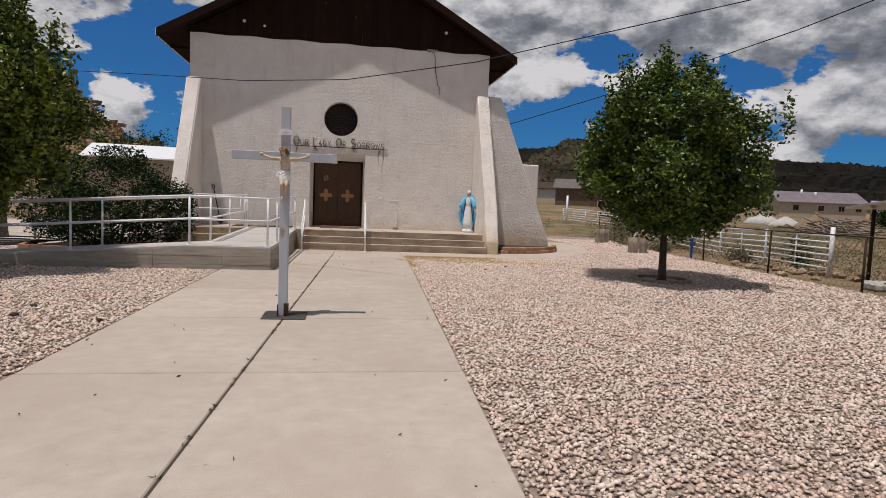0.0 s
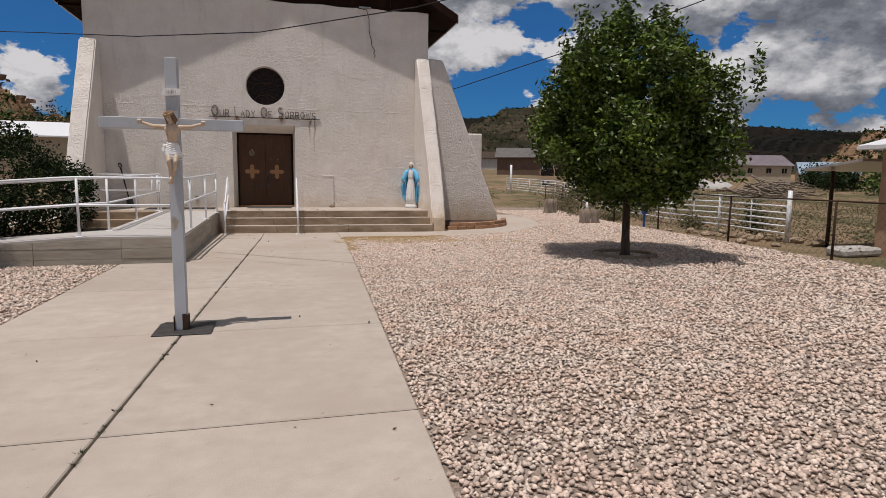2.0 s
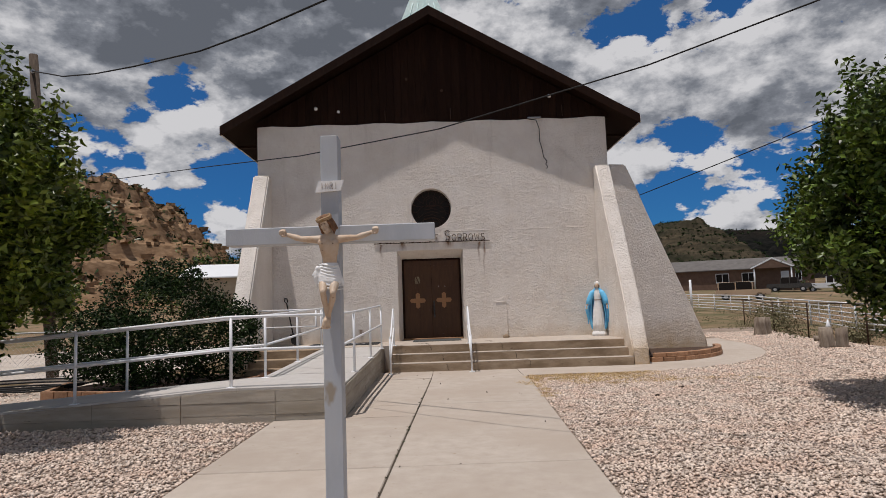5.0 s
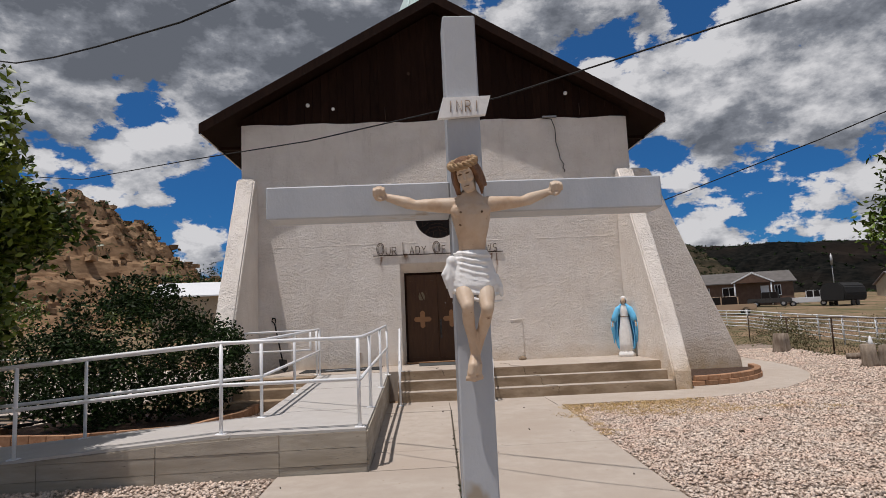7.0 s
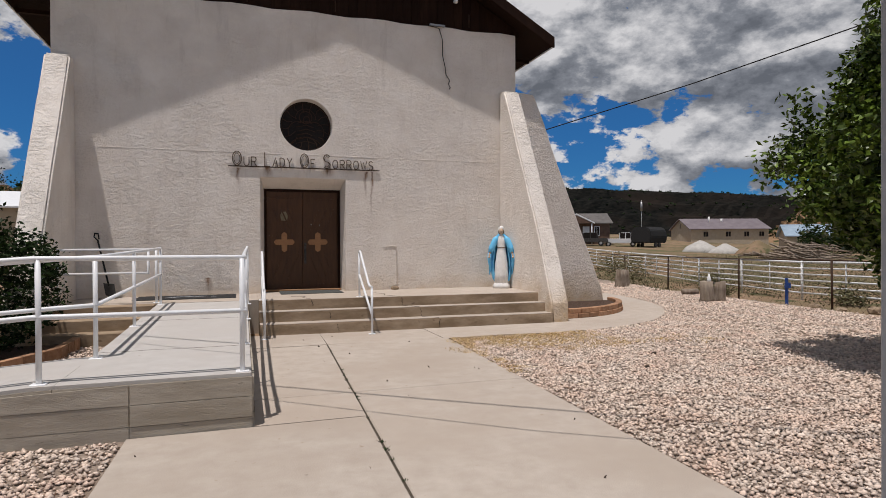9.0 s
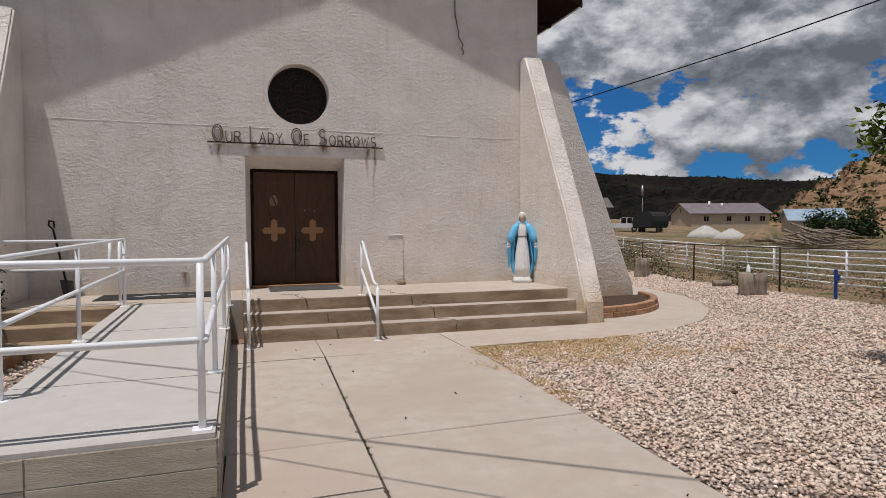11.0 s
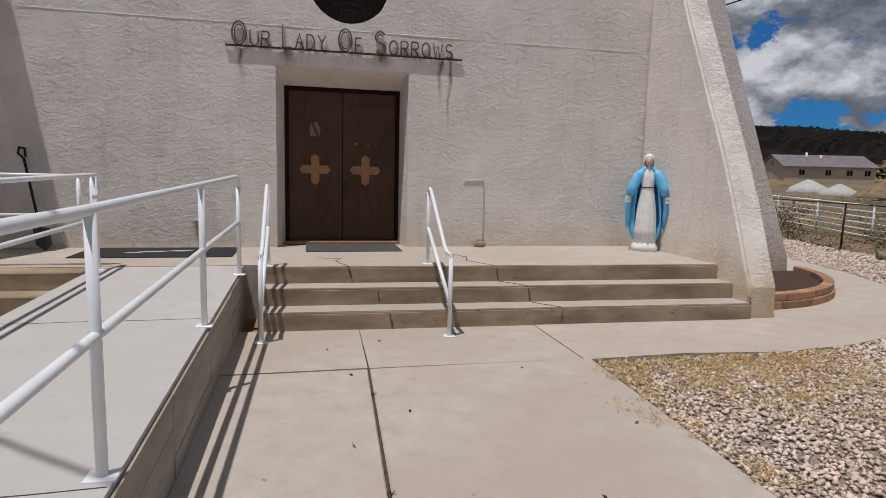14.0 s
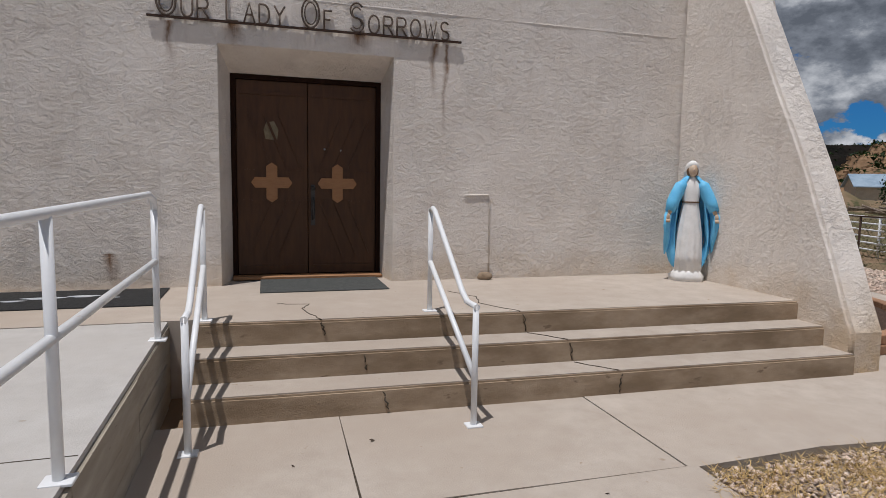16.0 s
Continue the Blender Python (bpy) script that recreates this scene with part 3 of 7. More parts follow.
def build_facade():
    bm = bmesh.new()

    def ring(pts):
        vs = [bm.verts.new((x, WY, z)) for x, z in pts]
        return [bm.edges.new((vs[i], vs[(i + 1) % len(vs)])) for i in range(len(vs))]

    wave = [(WR + (WL - WR) * i / 24, WT + 0.02 * math.sin(i * 1.7)) for i in range(25)]
    es = ring([(WL, -0.1), (DL - 0.09, -0.1), (DL - 0.09, DT + 0.20), (DR + 0.06, DT + 0.20), (DR + 0.06, -0.1), (WR, -0.1)] + wave)
    es += ring([(WIN[0] + WIN[2] * math.cos(a), WIN[1] + WIN[2] * math.sin(a)) for a in (2 * math.pi * i / 40 for i in range(40))])
    bmesh.ops.triangle_fill(bm, use_beauty=True, use_dissolve=False, edges=es, normal=(0, -1, 0))
    for f in [f for f in bm.faces if math.hypot(f.calc_center_median().x - WIN[0], f.calc_center_median().z - WIN[1]) < WIN[2] * 0.97]:
        bm.faces.remove(f)
    faces = list(bm.faces)
    r = bmesh.ops.extrude_face_region(bm, geom=faces)
    moved = [g for g in r["geom"] if isinstance(g, bmesh.types.BMVert)]
    for v in moved:
        v.co.y += DY - WY
        # the doorway narrows inwards
        if DL - 0.2 < v.co.x < DL and v.co.z < DT + 0.3:
            v.co.x = DL
        if DR < v.co.x < DR + 0.2 and v.co.z < DT + 0.3:
            v.co.x = DR
        if abs(v.co.z - DT - 0.20) < 0.01 and DL - 0.2 < v.co.x < DR + 0.2:
            v.co.z = DT
        if math.hypot(v.co.x - WIN[0], v.co.z - WIN[1]) < WIN[2] * 1.05:
            v.co.x = WIN[0] + (v.co.x - WIN[0]) * 0.95
            v.co.z = WIN[1] + (v.co.z - WIN[1]) * 0.95
    return part("wall_south", bm, STUCCO)


tagged(build_facade(), "pale trowelled stucco church front with rain stains", "wall", kind="structure")
for name, x0, x1 in (("wall_west", WL, WL + 0.5), ("wall_east", WR - 0.5, WR)):
    tagged(part(name, boxed(x0, x1, DY + 0.002, 42, -0.1, WT), STUCCO), "pale stucco side wall of the church", "wall", kind="structure")
tagged(part("wall_north", boxed(WL + 0.502, WR - 0.502, 41.5, 42, -0.1, WT), STUCCO), "pale stucco end wall of the church", "wall", kind="structure")
# ledge where the thicker lower coat ends
bm = bmesh.new()
for x0, x1 in ((WL + 0.45, 4.06),):
    prism(bm, [(WY - 0.003, 3.398), (WY - 0.002, 3.405), (WY + 0.004, 3.410), (WY + 0.004, 3.365)], lambda u, v: Vector((x0, u, v)), (x1 - x0, 0, 0))
bmesh.ops.subdivide_edges(bm, edges=[e for e in bm.edges if e.calc_length() > 2], cuts=40)
rough_up(bm, 0.005, 2.6)
tagged(part("trim_ledge", bm, STUCCO), "uneven stucco ledge across the front wall", "ledge", kind="structure")


def buttress(name, place, label):
    """A leaning pier: side outline pushed through its width, its edges worn round."""
    bm = bmesh.new()
    outline, at, depth = place
    prism(bm, outline, at, depth)
    bmesh.ops.subdivide_edges(bm, edges=[e for e in bm.edges if e.calc_length() > 0.9], cuts=5)
    bmesh.ops.triangulate(bm, faces=[f for f in bm.faces if len(f.verts) > 4])
    bmesh.ops.bevel(bm, geom=[e for e in bm.edges if len(e.link_faces) == 2 and e.calc_face_angle(0) > 0.8], offset=0.035, segments=4, affect="EDGES")
    rough_up(bm, 0.012, 1.3, 5)
    for f in bm.faces:
        f.smooth = f.calc_area() < 0.03
    tagged(part(name, bm, STUCCO), label, "buttress", kind="structure")


SIDE = [(WY, -0.1), (WY - 2.47, -0.1), (WY - 2.47, 0.36), (WY - 1.88, 1.75), (WY - 1.22, 3.10), (WY - 0.66, 4.25), (WY - 0.28, 5.0), (WY, 5.03)]
buttress("wall_buttress_southeast", (SIDE, lambda u, v: Vector((4.185, u, v)), (0.375, 0, 0)), "battered stucco buttress at the front corner")
buttress("wall_buttress_southwest", (SIDE, lambda u, v: Vector((-4.83, u, v)), (0.41, 0, 0)), "battered stucco buttress with a whitewashed foot")
FLANK = [(WR, -0.1), (6.95, -0.1), (6.90, 0.36), (6.47, 1.45), (5.95, 2.75), (5.53, 3.8), (5.33, 4.35), (5.06, 5.03), (WR, 5.06)]
buttress("wall_buttress_east", (FLANK, lambda u, v: Vector((u, 19.62, v)), (0, 0.5, 0)), "curved stucco buttress against the side wall")

# gable of upright boards, one by one
gable = thing("gable", (0, WY, WT), "dark brown stained board gable under the roof", "gable", kind="structure")
RX, RZ = -0.09, 9.28


def roof_z(x):
    return RZ - abs(x - RX) * 0.562


bx = WL - 0.1
while bx < WR + 0.1:
    w = 0.2
    bm = bmesh.new()
    prism(bm, [(bx + 0.004, WT - 0.04), (bx + w - 0.004, WT - 0.04), (bx + w - 0.004, roof_z(bx + w) - 0.1), (bx + 0.004, roof_z(bx) - 0.1)], lambda u, v: Vector((u, WY + 0.02 + 0.006 * random.random(), v)), (0, 0.03, 0))
    part("board", bm, DARK_WOOD, gable)
    bx += w
part("backing", (lambda b: (prism(b, [(WL, WT - 0.02), (WR, WT - 0.02), (RX, RZ - 0.2)], lambda u, v: Vector((u, WY + 0.06, v)), (0, 0.2, 0)), b)[1])(bmesh.new()), DARK_WOOD, gable)

# roof: two planes whose front edges run forward to the ridge
roof = thing("roof", (RX, 19, RZ), "low gabled roof with deep brown boarded eaves", "roof", kind="structure")
for s, ex, ey in ((-1, -5.65, 19.27), (1, 5.43, 19.345)):
    ez, ry = 6.18, 19.21
    th = 0.17
    bm = bmesh.new()
    top = [(RX, ry, RZ + 0.12), (ex, ey, ez + 0.12), (ex, 42.6, ez + 0.12), (RX, 42.6, RZ + 0.12)]
    vs = [bm.verts.new(p) for p in top]
    ws = [bm.verts.new((x, y, z - th)) for x, y, z in top]
    bm.faces.new(vs)
    f = bm.faces.new(ws[::-1])
    f.material_index = 1
    for i in range(4):
        f = bm.faces.new((vs[i], ws[i], ws[(i + 1) % 4], vs[(i + 1) % 4]))
        f.material_index = 1
    part("roof_plane", bm, [ROOFING, DARK_WOOD], roof)
    # barge board along the front edge, white metal drip along the eave
    bm = bmesh.new()
    a, b = Vector((RX, ry - 0.03, RZ - 0.01)), Vector((ex, ey - 0.03, ez - 0.01))
    q = [a + Vector((0, 0, 0.15)), b + Vector((0, 0, 0.15)), b + Vector((0, 0, -0.10)), a + Vector((0, 0, -0.10))]
    vs = [bm.verts.new(p) for p in q] + [bm.verts.new(p + Vector((0, 0.028, 0))) for p in q]
    for idx in ((0, 1, 2, 3), (7, 6, 5, 4), (0, 4, 5, 1), (1, 5, 6, 2), (2, 6, 7, 3), (3, 7, 4, 0)):
        bm.faces.new([vs[i] for i in idx])
    part("barge_board", bm, DARK_WOOD, roof)
    # screw hooks along the edge
    for k in range(15 if s < 0 else 3):
        p = a.lerp(b, (k + 1.2) / 16.5)
        bm = bmesh.new()
        tube(bm, [(p.x, p.y + 0.01, p.z - 0.085), (p.x, p.y - 0.03, p.z - 0.085)], 0.012, 6)
        part("hook", bm, BLACK, roof)
    bm = boxed(ex - (0.03 if s < 0 else 0.0), ex + (0.0 if s < 0 else 0.03), ey, 42.6, ez - 0.07, ez + 0.15)
    part("eave_drip", bm, WHITE_PAINT, roof, "white metal drip edge")
    # side strip of soffit over the wall top
    for k in range(8):
        y = 20.5 + k * 2.6
        xa, xb = (ex + 0.05, WL) if s < 0 else (WR, ex - 0.05)
        part("rafter_tail", boxed(xa, xb, y, y + 0.09, ez - 0.13, ez - 0.055), DARK_WOOD, roof)
steeple = thing("steeple", (-0.35, 23, 8.95), "small pale teal seamed metal steeple behind the ridge", "steeple", kind="structure")
bm = bmesh.new()
sv = [(-1.0, -1.0), (1.0, -1.0), (1.0, 1.0), (-1.0, 1.0)]
box(bm, -1.1, 0.6, 22.2, 23.9, 8.55, 9.70)
part("base", bm, TEAL_METAL, steeple)
bm = bmesh.new()
vs = [bm.verts.new((-0.25 + 1.0 * a, 23.05 + 1.0 * b, 9.702)) for a, b in sv]
tip = bm.verts.new((-0.25, 23.05, 12.75))
for i in range(4):
    bm.faces.new((vs[i], vs[(i + 1) % 4], tip))
bm.faces.new(vs[::-1])
part("spire", bm, TEAL_METAL, steeple)
for i in range(4):
    a, b = Vector(sv[i]), Vector(sv[(i + 1) % 4])
    for k in range(1, 6):
        p = a.lerp(b, k / 6)
        bm = bmesh.new()
        tube(bm, [(-0.25 + p.x, 23.05 + p.y, 9.71), (-0.25 + p.x * 0.5, 23.05 + p.y * 0.5, 11.23)], 0.018, 4)
        part("seam", bm, TEAL_METAL, steeple)

# pale annex behind the east side
tagged(part("annex", boxed(4.605, 10.8, 33.0, 39, -0.1, 3.85, 0.05), STUCCO), "white stucco annex behind the church", "building", kind="structure")

# ---- doors ----
door_frame = thing("door_1", ((DL + DR) / 2, DY, DB), "closed dark brown double door with tan crosses in a deep doorway", "door", kind="structure")
part("door_frame", (lambda b: (box(b, DL, DL + 0.05, DY - 0.012, DY + 0.1, DB, DT), box(b, DR - 0.05, DR, DY - 0.012, DY + 0.1, DB, DT), box(b, DL + 0.05, DR - 0.05, DY - 0.012, DY + 0.1, DT - 0.05, DT), b)[3])(bmesh.new()), DARK_WOOD, door_frame)
part("threshold", boxed(DL, DR, DY - 0.16, DY + 0.02, DB, DB + 0.035, 0.008), TAN_WOOD, door_frame, "worn wooden threshold")
mid = (DL + DR) / 2 - 0.005
for x0, x1, s in ((DL + 0.052, mid - 0.003, -1), (mid + 0.003, DR - 0.052, 1)):
    leaf = part("door_leaf", boxed(x0, x1, DY + 0.02, DY + 0.07, DB + 0.04, DT - 0.052, 0.004), DOOR_WOOD, door_frame)
    w = x1 - x0
    # raised slanting battens above and below the cross
    for zb, flip in ((1.74, s), (0.80, -s)):
        for k in range(3):
            bm = bmesh.new()
            xa = x0 + w * (0.16 + 0.21 * k)
            xb = xa + 0.24 * 1
            za, zz = (zb + 0.58, zb) if flip < 0 else (zb, zb + 0.58)
            prism(bm, [(xa, za), (xa + 0.028, za), (xb + 0.028, zz), (xb, zz)], lambda u, v: Vector((min(u, x1 - 0.06), DY + 0.004, v)), (0, 0.018, 0))
            part("batten", bm, DOOR_WOOD, leaf)
    for zz in (DB + 0.10, 1.36, 1.72, DT - 0.20):
        part("rail_board", boxed(x0 + 0.05, x1 - 0.05, DY + 0.008, DY + 0.021, zz, zz + 0.035), DOOR_WOOD, leaf)
    cx, cz, a, b = (x0 + x1) / 2 + (-0.01 if s < 0 else -0.055), 1.585, 0.058, 0.205
    bm = bmesh.new()
    prism(bm, [(cx - a, cz - b + 0.03), (cx, cz - b - 0.01), (cx + a, cz - b + 0.03), (cx + a, cz - a), (cx + b - 0.03, cz - a), (cx + b + 0.01, cz), (cx + b - 0.03, cz + a), (cx + a, cz + a), (cx + a, cz + b - 0.03), (cx, cz + b + 0.01), (cx - a, cz + b - 0.03), (cx - a, cz + a), (cx - b + 0.03, cz + a), (cx - b - 0.01, cz), (cx - b + 0.03, cz - a), (cx - a, cz - a)], lambda u, v: Vector((u, DY - 0.004, v)), (0, 0.024, 0))
    part("wooden_cross", bm, TAN_WOOD, leaf, "tan wooden cross with pointed ends")
    if s < 0:
        bm = bmesh.new()
        prism(bm, [(cx - 0.06, 2.05), (cx + 0.06, 2.04), (cx + 0.075, 2.15), (cx + 0.03, 2.24), (cx - 0.05, 2.23), (cx - 0.08, 2.15)], lambda u, v: Vector((u, DY + 0.014, v)), (0, 0.006, 0))
        part("sticker", bm, material("faded_paper", (0.16, 0.13, 0.08), (0.24, 0.20, 0.13), 20), leaf, "faded paper sticker")
    else:
        bm = bmesh.new()
        box(bm, x0 + 0.03, x0 + 0.075, DY + 0.006, DY + 0.02, 1.12, 1.57)
        tube(bm, [(x0 + 0.052, DY + 0.01, 1.19), (x0 + 0.052, DY - 0.04, 1.22), (x0 + 0.052, DY - 0.04, 1.39), (x0 + 0.052, DY + 0.01, 1.42)], 0.011, 8)
        ball(bm, (x0 + 0.052, DY - 0.01, 1.53), 0.025, (1, 0.7, 1))
        part("handle", bm, STEEL_DARK, leaf, "dark steel pull handle")
        for dx, dz in ((0.18, 1.96), (0.36, 1.95)):
            bm = bmesh.new()
            ball(bm, (x0 + dx, DY + 0.016, dz), 0.012, (1, 0.6, 1), seg=8)
            part("screw", bm, SILVER, leaf)
tagged(part("wall_behind_doors", boxed(DL - 0.2, DR + 0.2, DY + 0.12, DY + 0.2, 0.3, 3), DARK_WOOD), "dark wall behind the doors", "wall", kind="structure")

# ---- round window ----
window = thing("window_1", (WIN[0], WY + 0.3, WIN[1]), "round dark leaded glass window set deep in the stucco", "window", kind="structure")
WYG = WY + 0.22
bm = bmesh.new()
bmesh.ops.create_circle(bm, cap_ends=True, segments=48, radius=WIN[2] * 0.99, matrix=Matrix.Translation((WIN[0], WYG, WIN[1])) @ Matrix.Rotation(radians(90), 4, "X"))
r = bmesh.ops.extrude_face_region(bm, geom=list(bm.faces))
for v in r["geom"]:
    if isinstance(v, bmesh.types.BMVert):
        v.co.y += 0.02
part("pane", bm, GLASS_DARK, window)


def win_arc(cx, cz, r, a0, a1, k=20):
    return [(WIN[0] + cx + r * math.cos(a), WYG - 0.012, WIN[1] + cz + r * math.sin(a)) for a in (radians(a0 + (a1 - a0) * i / k) for i in range(k + 1))]


lead = [win_arc(0, 0, 0.50, 0, 360, 40), win_arc(0.0, 0.19, 0.13, 0, 360), win_arc(0, 0.16, 0.21, 0, 180), win_arc(0.02, 0.15, 0.065, 0, 360, 12), win_arc(-0.14, -0.12, 0.22, 200, 60), win_arc(0.16, -0.12, 0.22, -20, 120), win_arc(0, -0.62, 0.40, 40, 140)]
for k in range(16):
    a = radians(k * 22.5 + 6)
    r0 = 0.24 + 0.1 * ((k * 7) % 3) / 2
    lead.append([(WIN[0] + rr * math.cos(a + b), WYG - 0.012, WIN[1] + rr * math.sin(a + b)) for rr, b in ((r0, 0), ((r0 + 0.5) / 2, 0.07), (0.5, 0.0))])
for k in range(6):
    z = -0.36 + 0.085 * k
    lead.append([(WIN[0] - 0.2 + 0.03 * (k % 2), WYG - 0.012, WIN[1] + z), (WIN[0] + 0.02, WYG - 0.012, WIN[1] + z + 0.05), (WIN[0] + 0.2 - 0.03 * (k % 3), WYG - 0.012, WIN[1] + z)])
for pts in lead:
    bm = bmesh.new()
    tube(bm, pts, 0.008, 5)
    part("lead_strip", bm, IRON, window)

# ---- steps and porch ----
porch = thing("porch_steps", (1.45, 17.6, 0), "three worn tan concrete steps up to the church porch", "steps", kind="structure")
PX0, PX1 = -1.21, 4.188


def skew(bm):
    for v in bm.verts:
        if v.co.y < WY - 0.5:
            v.co.y -= 0.16 * (v.co.x - PX0) / (PX1 - PX0)
    return bm


for k, y in enumerate((17.34, 17.65, 17.95)):
    bm = bmesh.new()
    y1 = (17.65, 17.95, WY)[k]
    z1 = 0.178 * (k + 1)
    box(bm, PX0, PX1, y, (y1 + 0.0 if k == 2 else y1 + 0.0), -0.1, z1)
    bmesh.ops.subdivide_edges(bm, edges=[e for e in bm.edges if e.calc_length() > 3], cuts=30)
    bmesh.ops.bevel(bm, geom=[e for e in bm.edges if all(v.co.z > z1 - 0.01 and v.co.y < y + 0.01 for v in e.verts)], offset=0.014, segments=2, affect="EDGES")
    for v in bm.verts:
        if v.co.z > z1 - 0.03:
            v.co.z += 0.006 * noise.noise(v.co * 1.1)
            v.co.y += 0.006 * noise.noise(v.co * 2.3)
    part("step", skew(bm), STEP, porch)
    # Paler slab added on each lower step: its colour paints the sun on top.
    if k < 2:
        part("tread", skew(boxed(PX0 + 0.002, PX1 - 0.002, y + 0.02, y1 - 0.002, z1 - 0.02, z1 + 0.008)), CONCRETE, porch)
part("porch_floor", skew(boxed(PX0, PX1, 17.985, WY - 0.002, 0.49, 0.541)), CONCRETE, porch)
part("porch_floor", boxed(DL - 0.08, DR + 0.05, WY - 0.002, DY + 0.3, 0.3, 0.537), CONCRETE, porch)
part("porch_floor", boxed(-4.38, PX0 - 0.002, 18.12, WY - 0.002, -0.1, 0.539), CONCRETE, porch)
CRACK = material("joint_shadow_crack", (0.05, 0.04, 0.03), (0.09, 0.07, 0.05), 30, 0.95)


def crack(pts, r=0.005, parent=None):
    bm = bmesh.new()
    out = []
    for a, b in zip(pts, pts[1:]):
        a, b = Vector(a), Vector(b)
        for i in range(6):
            out.append(a.lerp(b, i / 6) + Vector((random.uniform(-1, 1), random.uniform(-1, 1), 0)) * 0.012)
    out.append(Vector(pts[-1]))
    tube(bm, out, r, 4)
    part("crack", bm, CRACK, parent)


crack([(1.02, 18.95, 0.541), (1.2, 18.6, 0.541), (1.12, 18.3, 0.541), (1.34, 17.90, 0.541)], 0.005, porch)
crack([(1.36, 17.868, 0.52), (1.38, 17.868, 0.38)], 0.005, porch)
crack([(1.38, 17.86, 0.366), (1.62, 17.58, 0.366)], 0.005, porch)
crack([(1.64, 17.562, 0.34), (1.66, 17.562, 0.20)], 0.005, porch)
crack([(1.66, 17.54, 0.188), (1.90, 17.26, 0.188)], 0.005, porch)
crack([(1.91, 17.243, 0.16), (1.90, 17.243, 0.02)], 0.005, porch)
crack([(-0.62, 18.62, 0.541), (-0.35, 18.55, 0.541), (-0.42, 18.35, 0.541), (-0.30, 17.93, 0.541)], 0.005, porch)
crack([(-0.30, 17.917, 0.52), (-0.28, 17.917, 0.42)], 0.006, porch)
crack([(-0.02, 17.610, 0.33), (0.0, 17.610, 0.22)], 0.005, porch)
crack([(0.06, 17.297, 0.16), (0.10, 17.297, 0.03)], 0.005, porch)

# side steps west of the porch
side_steps = thing("side_steps", (-3.5, 17.5, 0), "three short concrete steps beside the ramp", "steps", kind="structure")
for k in range(3):
    part("step", boxed(-4.40, -2.88, 17.25 + 0.29 * k, 17.54 + 0.29 * k if k < 2 else 18.118, -0.1, 0.178 * (k + 1), 0.012), STEP, side_steps)

# ---- ramp ----
ramp = thing("ramp", (-2.2, 13, 0), "formed concrete wheelchair ramp with a pale top", "ramp", kind="structure")
RF_Y = 12.15


# upper flight and landing
bm = bmesh.new()
prism(bm, [(12.152, 0.42), (13.40, 0.425), (18.11, 0.504), (18.11, -0.1), (12.152, -0.1)], lambda u, v: Vector((-2.85, u, v)), (1.45, 0, 0))
part("body", bm, FORMED, ramp)
bm = bmesh.new()
prism(bm, [(12.16, 0.422), (13.40, 0.427), (18.115, 0.506), (18.115, 0.534), (13.40, 0.455), (12.16, 0.45)], lambda u, v: Vector((-2.84, u, v)), (1.43, 0, 0))
part("ramp_top", bm, RAMP_TOP, ramp)
# lower flight running west
bm = bmesh.new()
prism(bm, [(-2.855, 0.42), (-3.0, 0.42), (-8.95, 0.0), (-8.95, -0.1), (-2.855, -0.1)], lambda u, v: Vector((u, RF_Y + 0.002, v)), (0, 1.28, 0))
part("body", bm, FORMED, ramp)
bm = bmesh.new()
prism(bm, [(-2.845, 0.422), (-3.0, 0.422), (-8.96, 0.002), (-8.96, 0.03), (-3.0, 0.45), (-2.845, 0.45)], lambda u, v: Vector((u, RF_Y + 0.01, v)), (0, 1.26, 0))
part("ramp_top", bm, RAMP_TOP, ramp)
# board marks of the formwork, panel by panel, standing proud of the body
for x0, x1 in ((-2.32, -1.405), (-3.6, -2.33), (-4.8, -3.61), (-6.0, -4.81), (-7.2, -6.01)):
    zt = lambda x: min(0.418, 0.418 - max(0, -3.0 - x) * 0.0745)
    for za, zb in ((-0.1, 0.085), (0.092, 0.255), (0.262, 0.42)):
        t0, t1 = min(zb, zt(x0)), min(zb, zt(x1))
        if max(t0, t1) - za < 0.02:
            continue
        bm = bmesh.new()
        jut = random.uniform(0.004, 0.012)
        prism(bm, [(x0, za), (x1, za), (x1, max(t1, za + 0.004)), (x0, max(t0, za + 0.004))], lambda u, v: Vector((u, RF_Y - jut, v)), (0, jut + 0.004, 0))
        part("form_board", bm, FORMED, ramp)
for y0, y1 in ((12.155, 13.3), (13.306, 14.5), (14.506, 15.7), (15.706, 16.9), (16.906, 17.9)):
    zt = lambda y: 0.415 + (y - 12.15) * 0.0135
    for za, zb in ((-0.1, 0.12), (0.126, 0.27), (0.276, 1.0)):
        jut = random.uniform(0.006, 0.014)
        bm = bmesh.new()
        prism(bm, [(y0, za), (y1, za), (y1, min(zb, zt(y1))), (y0, min(zb, zt(y0)))], lambda u, v: Vector((-1.402, u, v)), (jut, 0, 0))
        part("form_board", bm, FORMED, ramp)
for y in (13.6, 15.9):
    crack([(-2.8, y, 0.453 + (y - 13.35) * 0.0168), (-1.42, y, 0.453 + (y - 13.35) * 0.0168)], 0.004, ramp)
# old path from the ramp's foot to the side gate
old_path = slab("pavement_side_path", [(-9.6, 12.2), (-8.96, 12.16), (-8.9, 13.42), (-7.4, 14.6), (-6.9, 16), (-6.6, 18.5), (-7.7, 18.5), (-8.1, 16.2), (-8.7, 14.9), (-9.6, 13.8)], -0.06, 0.004, CONCRETE)
tagged(old_path, "narrow concrete side path curving behind the ramp", "path", kind="structure")


# ---- white pipe rails ----
def rail_thing(name, at, label):
    return thing(name, at, label, "handrail", group="white pipe handrails")


